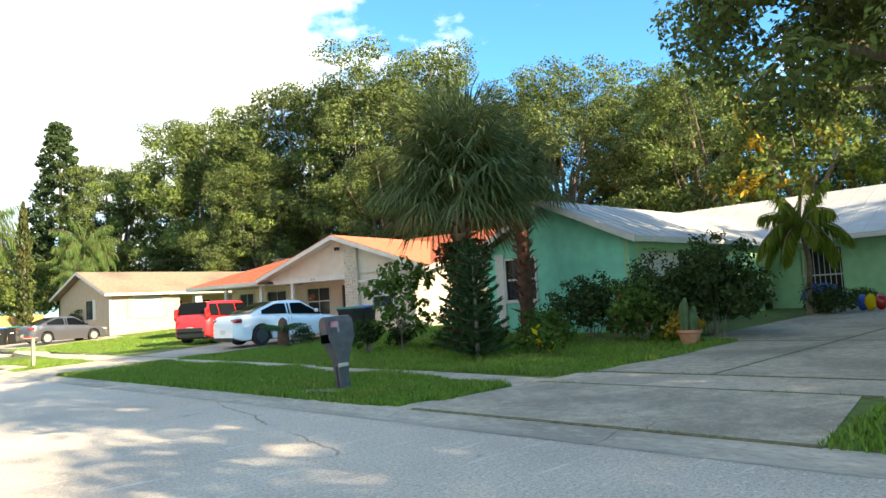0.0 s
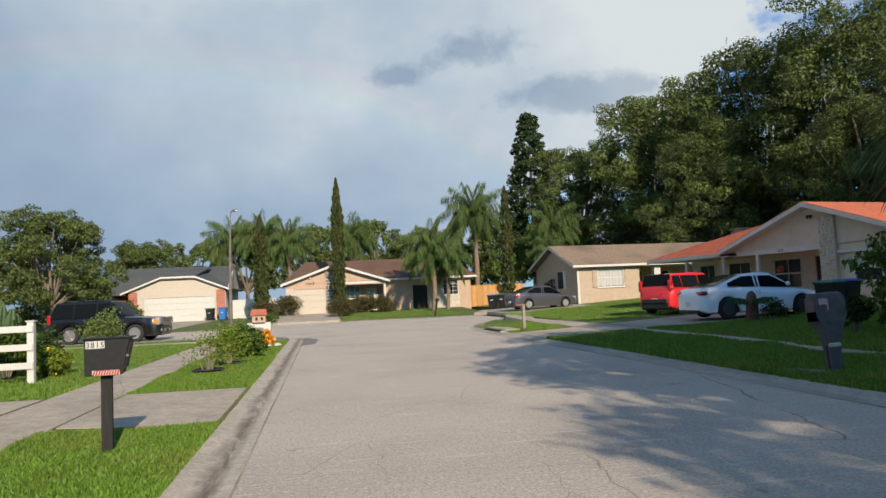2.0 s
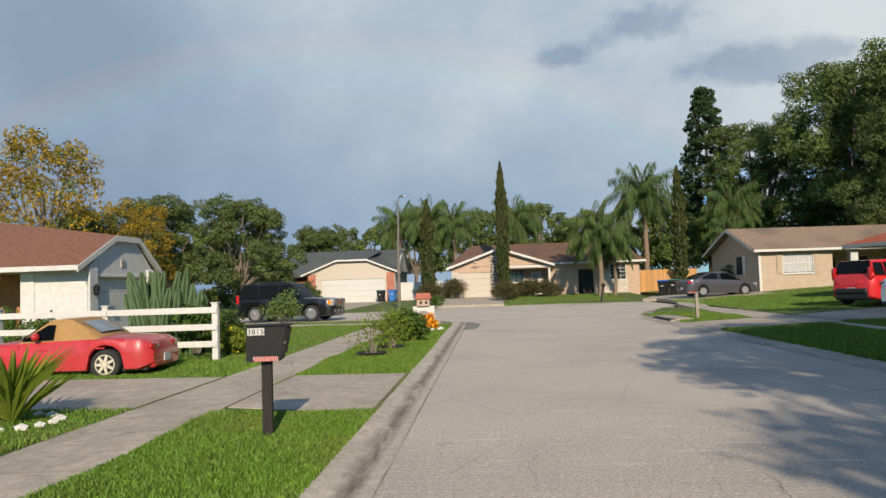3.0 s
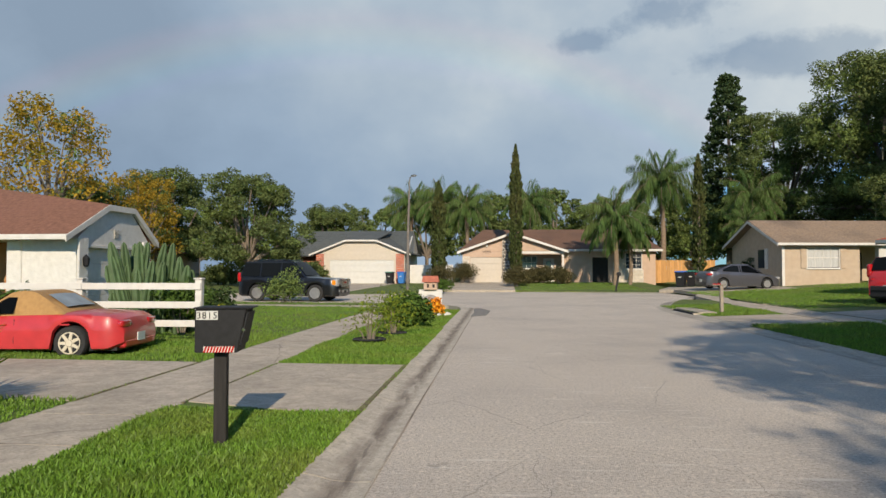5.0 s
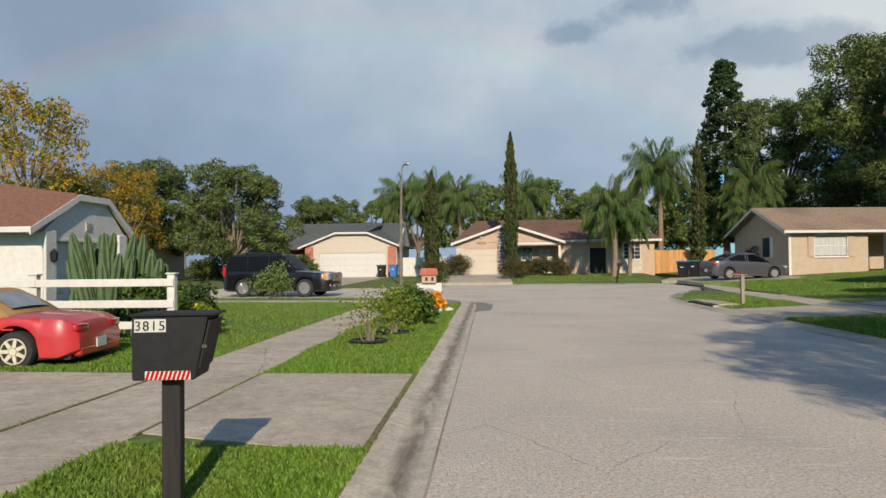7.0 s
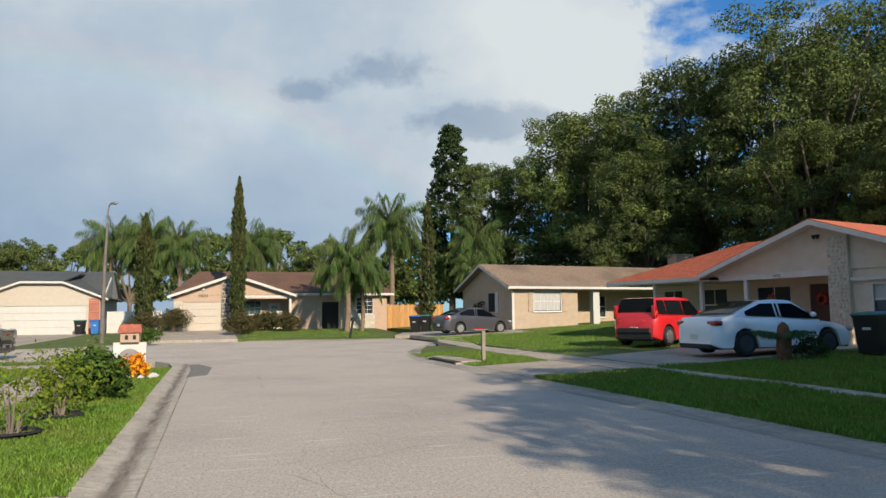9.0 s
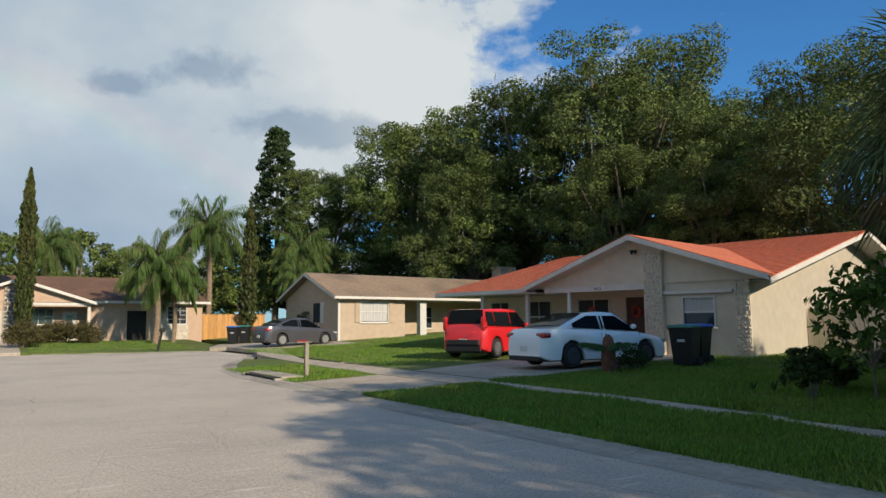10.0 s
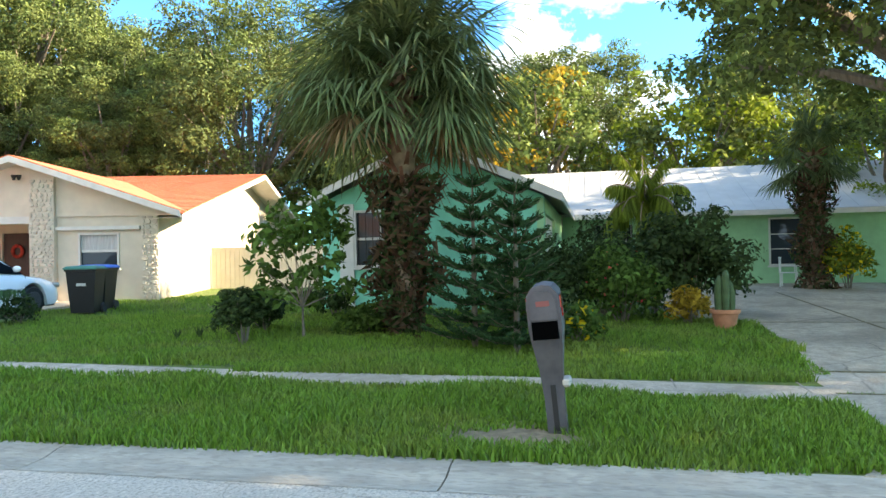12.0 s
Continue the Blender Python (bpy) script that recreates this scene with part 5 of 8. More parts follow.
    for sgn in (1, -1):
        bm = bmesh.new()
        bmesh.ops.create_icosphere(bm, subdivisions=2, radius=1, matrix=pose(xa - 0.42, sgn * (hw_ + 0.06), zmid + 0.10) @ Matrix.Diagonal((0.07, 0.10, 0.075, 1)))
        part("mirror", bm, paint, car, smooth=60)
    zt_, zn_ = deck[0][1], deck[-1][1]
    part("rear_bumper", boxes((-hl - 0.008, -hl + 0.14, -hw_ * 0.74, hw_ * 0.74, clearance + 0.02, clearance + (0.30 if cladding else 0.16)), bevel=0.03), PLASTIC if cladding else paint, car)
    part("front_bumper", boxes((hl - 0.14, hl + 0.012, -hw_ * 0.74, hw_ * 0.74, clearance + 0.02, clearance + 0.22), bevel=0.03), PLASTIC if cladding else paint, car)
    part("number_plate", boxes((-hl - 0.02, -hl - 0.005, -0.15, 0.15, (zt_ + clearance) / 2 - 0.06, (zt_ + clearance) / 2 + 0.09)), PLATE, car, "pale number plate with unreadable marks")
    car["half_length"], car["half_width"] = hl, hw_
    return car


def lamp_block(car, name, x, y, z, sx, sy, sz, mat, round_=True):
    bm = bmesh.new()
    bmesh.ops.create_icosphere(bm, subdivisions=3, radius=1, matrix=Matrix.Translation((x, y, z)) @ Matrix.Diagonal((sx, sy, sz, 1)))
    if not round_:
        for v in bm.verts:
            for i, (c, s) in enumerate(((x, sx), (y, sy), (z, sz))):
                f = (v.co[i] - c) / s
                v.co[i] = c + s * math.copysign(abs(f) ** 0.45, f)
    return part(name, bm, mat, car, smooth=50)


PAINT_WHITE = material("white car paint", (0.84, 0.86, 0.88), 0.3, coat=1.0)
PAINT_RED = material("red car paint", (0.60, 0.018, 0.022), 0.3, coat=1.0)
PAINT_FADED = material("faded red car paint", (0.46, 0.026, 0.028), 0.38, coat=0.5, vary=0.12, vary_scale=5)
PAINT_GREY = material("dark grey car paint", (0.075, 0.075, 0.085), 0.3, metal=0.3, coat=1.0)
PAINT_BLACK = material("black car paint", (0.004, 0.0045, 0.006), 0.3, coat=0.6)
SOFT_TOP = material("tan canvas", (0.36, 0.205, 0.075), 0.9, vary=0.12, vary_scale=14, bump=0.3, bump_scale=60)

c = vehicle("sedan", pose(16.0, 15.3, he(16.0, 15.3) + 0.012, 0, 0, -1), "white saloon car with dark windows on a driveway", PAINT_WHITE, 4.62, 1.78,
            [(-2.31, 0.78), (-2.22, 1.00), (-1.75, 1.05), (-0.5, 0.99), (0.95, 0.93), (1.7, 0.84), (2.18, 0.68), (2.31, 0.50)], (-1.78, -0.72, 0.32, 1.22), 1.45, (-1.33, 1.37), 0.325, 0.19, cut=((0.42, 0.47),), rim_mat=material("dark alloy", (0.10, 0.10, 0.11), 0.4, metal=0.5, vary=0.1, vary_scale=8))
for s_ in (1, -1):
    lamp_block(c, "tail_lamp", -2.15, s_ * 0.66, 0.86, 0.14, 0.20, 0.075, LAMP_RED, False)
    lamp_block(c, "headlamp", 2.10, s_ * 0.66, 0.66, 0.18, 0.16, 0.07, LAMP_CLEAR, False)
part("rear_diffuser", boxes((-2.33, -2.1, -0.68, 0.68, 0.19, 0.33), bevel=0.03), PLASTIC, c)

c = vehicle("hatchback", pose(16.5, 20.7, he(16.5, 20.7) + 0.01, 0, 0, 26), "boxy red hatchback with black lower trim on the lawn", PAINT_RED, 4.14, 1.80,
            [(-2.07, 0.92), (-2.02, 1.06), (-1.2, 1.03), (0.9, 0.99), (1.55, 0.93), (1.95, 0.78), (2.07, 0.55)], (-2.0, -1.78, 0.45, 1.12), 1.61, (-1.30, 1.27), 0.33, 0.2, cladding=True, cut=((0.20, 0.58),))
for s_ in (1, -1):
    lamp_block(c, "tail_lamp", -1.96, s_ * 0.72, 1.14, 0.10, 0.075, 0.24, LAMP_RED, False)
    lamp_block(c, "headlamp", 1.90, s_ * 0.66, 0.76, 0.18, 0.15, 0.10, LAMP_CLEAR, False)
part("tailgate_trim", boxes((-2.12, -2.0, -0.62, 0.62, 0.44, 0.62), bevel=0.03), PLASTIC, c)

c = vehicle("sedan", pose(15.55, 38.1, he(15.55, 38.1) + 0.012, 0, 0, 12), "dark grey saloon car on a pale driveway", PAINT_GREY, 4.55, 1.78,
            [(-2.27, 0.80), (-2.18, 1.02), (-1.75, 1.06), (-0.5, 0.99), (0.95, 0.92), (1.7, 0.82), (2.15, 0.66), (2.27, 0.50)], (-1.82, -0.72, 0.30, 1.22), 1.45, (-1.33, 1.37), 0.315, 0.18, cut=((0.42, 0.47),))
for s_ in (1, -1):
    lamp_block(c, "tail_lamp", -2.12, s_ * 0.66, 0.88, 0.14, 0.20, 0.08, LAMP_RED, False)
    lamp_block(c, "headlamp", 2.06, s_ * 0.66, 0.66, 0.18, 0.16, 0.07, LAMP_CLEAR, False)

c = vehicle("suv", pose(-8.4, 28.6, 0.006, 0, 0, -8), "large black sport utility vehicle with chrome grille on the street", PAINT_BLACK, 5.12, 2.0,
            [(-2.56, 1.02), (-2.5, 1.16), (-1.5, 1.16), (0.9, 1.13), (1.4, 1.12), (2.2, 1.07), (2.48, 0.96), (2.56, 0.70)], (-2.46, -2.18, 0.25, 1.02), 1.90, (-1.50, 1.45), 0.40, 0.26, cut=((0.30, 0.62),), spokes=6)
for s_ in (1, -1):
    lamp_block(c, "headlamp", 2.44, s_ * 0.75, 0.90, 0.12, 0.19, 0.18, LAMP_CLEAR, False)
    lamp_block(c, "indicator", 2.38, s_ * 0.91, 0.90, 0.10, 0.035, 0.11, AMBER, False)
    lamp_block(c, "tail_lamp", -2.46, s_ * 0.86, 1.15, 0.08, 0.08, 0.22, LAMP_RED, False)
    lamp_block(c, "fog_lamp", 2.54, s_ * 0.70, 0.50, 0.05, 0.07, 0.06, LAMP_CLEAR)
    part("running_board", boxes((-1.0, 0.95, s_ * 1.0 - 0.09, s_ * 1.0 + 0.07, 0.30, 0.36), bevel=0.01), CHROME, c)
    part("roof_rail", boxes((-1.9, 0.1, s_ * 0.62 - 0.02, s_ * 0.62 + 0.02, 1.945, 1.985), bevel=0.008), CHROME, c)
g = part("grille", slab([(2.52, -0.54, 1.05), (2.52, 0.54, 1.05), (2.52, 0.42, 0.70), (2.52, -0.42, 0.70)], (0.07, 0, 0)), ALLOY, c, "silver mesh grille with a tapered outline")
part("grille_rim", boxes((2.56, 2.615, -0.56, 0.56, 1.035, 1.075), bevel=0.012), CHROME, g)
for i in range(7):
    w_ = 0.43 + 0.10 * i / 6
    part("grille_bar", boxes((2.59, 2.600, -w_, w_, 0.725 + i * 0.045, 0.737 + i * 0.045)), CHROME, g)
for i in range(3):
    part("badge", boxes((2.600, 2.612, -0.15 + i * 0.105, -0.06 + i * 0.105, 0.86, 0.92), bevel=0.008), LAMP_RED, g, "small red badge")
part("lower_grille", boxes((2.57, 2.60, -0.36, 0.36, 0.42, 0.55), bevel=0.01), ALLOY, c, "small silver mesh grille low in the bumper")
part("plate_holder", boxes((2.595, 2.61, -0.15, 0.15, 0.41, 0.52)), PLASTIC, c)

c = vehicle("convertible", pose(-6.47, 6.13, hw(-6.5, 6.5) - 0.06, 0, 0, 184) @ Matrix.Scale(0.95, 4), "faded red two-seat convertible with a tan soft top on grass", PAINT_FADED, 3.95, 1.68,
            [(-1.97, 0.50), (-1.93, 0.66), (-1.75, 0.74), (-1.1, 0.78), (0.4, 0.74), (1.0, 0.71), (1.6, 0.62), (1.9, 0.48), (1.97, 0.38)], (-1.02, -0.42, 0.02, 0.56), 1.13, (-1.12, 1.14), 0.285, 0.16, roof_paint=SOFT_TOP, cut=((0.47,),), rear=(0.22, 0.82, 0.74), spokes=7, soft=True,
            rim_mat=material("cream alloy", (0.62, 0.55, 0.42), 0.5, metal=0.2))
for s_ in (1, -1):
    lamp_block(c, "tail_lamp", -1.88, s_ * 0.52, 0.60, 0.10, 0.19, 0.065, LAMP_RED, False)

# ---------------------------------------------------------------- plants
BARK = material("grey-brown bark", (0.19, 0.155, 0.12), 0.95, vary=0.35, vary_scale=5, bump=1.0, bump_scale=10, stretch=(3, 3, 0.6))
BARK_PALM = material("fibrous palm trunk", (0.22, 0.16, 0.11), 0.95, vary=0.35, vary_scale=7, bump=1.0, bump_scale=14)
BARK_RED = material("reddish palm boots", (0.15, 0.065, 0.04), 0.95, vary=0.4, vary_scale=8, bump=1.0, bump_scale=14)


def leaf_mat(name, color, island=0.5, tr=0.35, stain=None):
    return material(name, color, 0.75, spec=0.2, island=island, translucent=tr, stain=stain, stain_scale=0.35, stain_amount=0.6)


OAK = leaf_mat("oak leaves", (0.112, 0.148, 0.050), 0.5, 0.28, (0.14, 0.17, 0.045))
OAK_LIGHT = leaf_mat("light oak leaves", (0.165, 0.225, 0.062), 0.45, 0.35, (0.14, 0.19, 0.05))
YELLOW = leaf_mat("yellowing leaves", (0.42, 0.27, 0.030), 0.45, 0.4, (0.16, 0.17, 0.03))
YELLOW_GREEN = leaf_mat("yellow-green leaves", (0.20, 0.255, 0.03), 0.4, 0.4, (0.12, 0.17, 0.03))
DARKLEAF = leaf_mat("dark shrub leaves", (0.045, 0.075, 0.022), 0.5, 0.25)
MIDLEAF = leaf_mat("green shrub leaves", (0.085, 0.15, 0.028), 0.5, 0.35)
CEDAR = leaf_mat("dark cedar sprays", (0.050, 0.082, 0.030), 0.5, 0.2)
NEEDLE = leaf_mat("dark conifer needles", (0.045, 0.100, 0.036), 0.45, 0.2)
CLIPPED = leaf_mat("brownish clipped leaves", (0.085, 0.075, 0.030), 0.4, 0.15)
CYPRESS = leaf_mat("cypress sprays", (0.060, 0.080, 0.024), 0.5, 0.2, (0.10, 0.085, 0.03))
FROND = leaf_mat("palm fronds", (0.095, 0.165, 0.045), 0.5, 0.35, (0.13, 0.15, 0.05))
FAN = leaf_mat("fan palm fronds", (0.13, 0.18, 0.075), 0.45, 0.3, (0.14, 0.14, 0.06))
DEAD = leaf_mat("dead brown fronds", (0.24, 0.155, 0.075), 0.4, 0.2)
VINE_DEAD = leaf_mat("dry brown creeper", (0.11, 0.065, 0.035), 0.5, 0.15)
MOSS = leaf_mat("hanging grey moss", (0.22, 0.22, 0.16), 0.3, 0.3)
CACTUS = material("ribbed cactus", (0.055, 0.10, 0.035), 0.7, vary=0.25, vary_scale=6, bump=0.4, bump_scale=20)
PETAL_YELLOW = leaf_mat("yellow petals", (0.80, 0.55, 0.02), 0.2, 0.3)
PETAL_ORANGE = leaf_mat("orange and yellow leaves", (0.80, 0.30, 0.02), 0.45, 0.3, (0.85, 0.60, 0.05))
PETAL_RED = leaf_mat("pink flowers", (0.75, 0.10, 0.09), 0.3, 0.3)


def leaves(name, centres, size, mat, parent, label="", aspect=0.5, seed=0, flat=0.0, along=None, face=None):
    """Many small pointed leaves, one at each centre, each a folded rhombus of its own."""
    r = np.random.default_rng(seed)
    c = np.asarray(centres, float)
    n = len(c)
    d = r.normal(size=(n, 3))
    if along is not None:
        d = np.asarray(along, float) + 0.25 * d
    d[:, 2] *= (1 - flat)
    d /= np.linalg.norm(d, axis=1)[:, None] + 1e-9
    if face is not None:
        f = np.asarray(face, float) + 0.55 * r.normal(size=(n, 3))
        d = d - f * (np.sum(d * f, 1) / (np.sum(f * f, 1) + 1e-9))[:, None]
        d /= np.linalg.norm(d, axis=1)[:, None] + 1e-9
        s = np.cross(f, d)
    else:
        s = np.cross(d, r.normal(size=(n, 3)))
    s /= np.linalg.norm(s, axis=1)[:, None] + 1e-9
    up = np.cross(d, s)
    k = (size * r.uniform(0.65, 1.35, n))[:, None]
    co = np.empty((n, 4, 3))
    co[:, 0] = c - d * k * 0.5
    co[:, 1] = c + s * k * aspect * 0.5 + up * k * 0.10
    co[:, 2] = c + d * k * 0.5
    co[:, 3] = c - s * k * aspect * 0.5 + up * k * 0.10
    me = bpy.data.meshes.new(name)
    me.vertices.add(4 * n)
    me.vertices.foreach_set("co", co.ravel())
    me.loops.add(4 * n)
    me.loops.foreach_set("vertex_index", np.arange(4 * n, dtype=np.int32))
    me.polygons.add(n)
    me.polygons.foreach_set("loop_start", np.arange(0, 4 * n, 4, dtype=np.int32))
    me.update(calc_edges=True)
    me.materials.append(mat)
    ob = new(name, me)
    ob.parent = parent
    if label:
        ob["label"] = label
    return ob


def blob_points(blobs, n, seed, hollow=0.55, facing=False):
    """Points in the outer part of uneven clumps (centre, radius, squash)."""
    r = np.random.default_rng(seed)
    w = np.array([b[1] ** 2 for b in blobs])
    pick = r.choice(len(blobs), n, p=w / w.sum())
    v = r.normal(size=(n, 3))
    v /= np.linalg.norm(v, axis=1)[:, None]
    lump = 1 + 0.22 * np.sin(v[:, 0] * 5 + pick) * np.sin(v[:, 1] * 6 + 2 * pick) + 0.12 * np.sin(v[:, 2] * 9 + pick)
    rad = np.array([b[1] for b in blobs])[pick] * (hollow + (1 - hollow) * r.random(n) ** 0.6) * lump
    c = np.array([b[0] for b in blobs])[pick]
    out_ = v.copy()
    v[:, 2] *= np.array([b[2] if len(b) > 2 else 0.8 for b in blobs])[pick]
    return (c + v * rad[:, None], out_) if facing else c + v * rad[:, None]


def twigs(blobs, per, share, seed):
    """Smaller tufts over the outside of every clump, with gaps between them."""
    r = random.Random(seed)
    small = []
    for c, rad, q in blobs:
        for i in range(per):
            z = 1 - 1.75 * (i + 0.5) / per
            a = i * 2.399 + r.uniform(-0.5, 0.5)
            k = math.sqrt(max(0, 1 - z * z))
            p = Vector((k * math.cos(a), k * math.sin(a), z * q)) * rad * r.uniform(0.62, 1.05)
            small.append((c + p, rad * share * r.uniform(0.7, 1.35), 0.62))
    return small


def broadleaf(kind, m, label, height, spread, trunk_h, trunk_r, clumps, count, leaf, mat, seed, low=0.35, category="tree", moss=0, second=None, group="", lean=(0, 0), tufts=16, share=0.34, hollow=0.5):
    """A tree: tapered trunk, limbs to every clump of the crown, thousands of leaves with gaps between the clumps."""
    r = random.Random(seed)
    tree = thing(kind, m, label, category, group)
    bm = bmesh.new()
    top = Vector((lean[0], lean[1], trunk_h))
    tube(bm, [(0, 0, -0.3), (0.02, 0, 0.15), (lean[0] * 0.4, lean[1] * 0.4, trunk_h * 0.5), tuple(top)], [trunk_r * 1.5, trunk_r * 1.1, trunk_r * 0.9, trunk_r * 0.75], 10)
    part("trunk", bm, BARK, tree, smooth=60)
    blobs = []
    for i in range(clumps):
        a = i * 2.399 + r.uniform(-0.4, 0.4)
        f = (i + 0.5) / clumps
        z = trunk_h * 0.9 + (height - trunk_h * 0.9) * (low + (1 - low) * f) * r.uniform(0.86, 1.0)
        reach = spread * (1 - 0.75 * max(0, f - 0.25) ** 1.5) * r.uniform(0.55, 0.95)
        rad = spread * r.uniform(0.26, 0.42)
        blobs.append((Vector((lean[0] + reach * math.cos(a), lean[1] + reach * math.sin(a), min(z, height - rad * 0.6))), rad, r.uniform(0.6, 0.85)))
    for c, rad, _ in blobs:
        mid = top.lerp(c, 0.5) + Vector((r.uniform(-1, 1), r.uniform(-1, 1), r.uniform(-0.2, 0.8))) * spread * 0.08
        k = trunk_r * r.uniform(0.28, 0.5)
        part("limb", tube(bmesh.new(), [tuple(top - Vector((0, 0, trunk_h * 0.12))), tuple(mid), tuple(c)], [k * 1.3, k, k * 0.35], 6), BARK, tree)
    pts, face = blob_points(twigs(blobs, tufts, share, seed), count, seed, hollow, True)
    face = face + 0.5 * np.array([0, 0, 1.0])
    if second:
        k = int(count * second[1])
        q = pts * (7.0 / spread)
        noisy = np.random.default_rng(seed + 9).normal(0, 0.55, len(pts))
        order = np.argsort(np.sin(q[:, 0] * 1.3) + np.sin(q[:, 1] * 1.1 + 1) + np.sin(q[:, 2] * 1.7) + noisy)
        pts, face = pts[order], face[order]
        leaves("crown", pts[k:], leaf, mat, tree, seed=seed, face=face[k:])
        leaves("crown", pts[:k], leaf, second[0], tree, seed=seed + 1, face=face[:k])
    else:
        leaves("crown", pts, leaf, mat, tree, seed=seed, face=face)
    if moss:
        rr = np.random.default_rng(seed)
        base = blob_points(blobs, moss, seed + 5)
        strand = np.concatenate([base - [0, 0, 0.25 * k] for k in range(6)])
        leaves("moss", strand, 0.34, MOSS, tree, "hanging grey moss", 0.25, seed, along=np.tile([0, 0, -1.0], (len(strand), 1)))
    return tree


def shrub(kind, m, label, radius, height, count, leaf, mat, seed, clumps=7, category="shrub", stems=True, petals=None, group=""):
    r = random.Random(seed)
    s = thing(kind, m, label, category, group)
    blobs = []
    for i in range(clumps):
        a = i * 2.399
        f = math.sqrt((i + 0.3) / clumps)
        rad = min(radius * 0.62, height * 0.46) * r.uniform(0.75, 1.1)
        blobs.append((Vector((radius * 0.55 * f * math.cos(a), radius * 0.55 * f * math.sin(a), max(rad * 0.7, height * (0.32 + 0.40 * (1 - f) + r.uniform(-0.1, 0.14))))), rad, 0.9))
    if stems:
        bm = bmesh.new()
        for c, rad, _ in blobs:
            tube(bm, [(c.x * 0.15, c.y * 0.15, -0.08), (c.x * 0.5, c.y * 0.5, c.z * 0.5), tuple(c)], [0.018, 0.012, 0.005], 5)
        part("woody_stem", bm, BARK, s)["kind"] = "stuff"
    pts, face = blob_points(twigs(blobs, 9, 0.5, seed), count, seed, 0.3, True)
    leaves("foliage", pts, leaf, mat, s, seed=seed, face=face + 0.3 * np.array([0, 0, 1.0]))
    if petals:
        leaves("blossom", blob_points(blobs, petals[1], seed + 3, 0.85), petals[2], petals[0], s, "bright flowers", 0.8, seed)["kind"] = "stuff"
    return s


def pinnate(bm_pts, base, yaw, pitch, length, droop, leaflet, r, n=34):
    """Points and directions of a feather frond's leaflets, and its rib."""
    rib = []
    d = Vector((math.cos(yaw) * math.cos(pitch), math.sin(yaw) * math.cos(pitch), math.sin(pitch)))
    p = Vector(base)
    for i in range(9):
        rib.append(p.copy())
        p = p + d * (length / 8)
        d = (d + Vector((0, 0, -droop))).normalized()
    side = Vector((-math.sin(yaw), math.cos(yaw), 0))
    for i in range(n):
        f = 0.12 + 0.88 * i / n
        k = f * 8
        a = min(7, int(k))
        q = rib[a].lerp(rib[a + 1], k - a)
        t = (rib[a + 1] - rib[a]).normalized()
        size = leaflet * (0.55 + 0.9 * math.sin(math.pi * min(1, f * 0.95)))
        for sg in (-1, 1):
            v = (side * sg * 0.45 * r.uniform(0.5, 1.2) + t * 0.35 + Vector((0, 0, -0.95 + r.uniform(-0.35, 0.45)))).normalized()
            bm_pts.append((q + v * size * 0.5, v, size))
    return rib


def strips(name, items, width, mat, parent, label=""):
    """Narrow pointed blades: (centre, direction, length)."""
    n = len(items)
    c = np.array([i[0] for i in items])
    d = np.array([i[1] for i in items])
    k = np.array([i[2] for i in items])[:, None]
    s = np.cross(d, [0.0, 0.0, 1.0]) + 1e-4
    s /= np.linalg.norm(s, axis=1)[:, None]
    co = np.empty((n, 4, 3))
    co[:, 0] = c - d * k * 0.5
    co[:, 1] = c - d * k * 0.1 + s * width * 0.5
    co[:, 2] = c + d * k * 0.5 - np.array([0, 0, 0.12]) * k
    co[:, 3] = c - d * k * 0.1 - s * width * 0.5
    faces = [(4 * i, 4 * i + 1, 4 * i + 2, 4 * i + 3) for i in range(n)]
    return raw(name, [tuple(v) for v in co.reshape(-1, 3)], faces, mat, parent, label)


def feather_palm(m, label, height, frond, count, seed, trunk_r=0.16, mat=None, leaflet=0.6, kind="palm_tree", wide=0.055):
    r = random.Random(seed)
    t = thing(kind, m, label, "palm", "palms")
    bm = bmesh.new()
    n = 14
    tube(bm, [(0.12 * math.sin(i * 0.3), 0.06 * math.sin(i * 0.5), -0.2 + (height + 0.2) * i / n) for i in range(n + 1)], [trunk_r * (1.25 - 0.35 * i / n + (0.05 if i % 2 else 0)) for i in range(n + 1)], 10)
    part("trunk", bm, BARK_PALM, t, smooth=60)
    top = Vector((0.12 * math.sin(n * 0.3), 0.06 * math.sin(n * 0.5), height))
    items, ribs = [], bmesh.new()
    for i in range(count):
        yaw = i * 2.399 + r.uniform(-0.2, 0.2)
        f = i / count
        pitch = radians(82 - 84 * f + r.uniform(-8, 8))
        rib = pinnate(items, top, yaw, pitch, frond * r.uniform(0.85, 1.1), 0.20 + 0.17 * f, leaflet, r, 60)
        tube(ribs, [tuple(p) for p in rib], [0.03 * (1 - 0.09 * k) for k in range(9)], 4)
    part("rib", ribs, BARK_PALM, t)["kind"] = "stuff"
    strips("fronds", items, wide, mat or FROND, t, "long arching feather fronds")
    return t


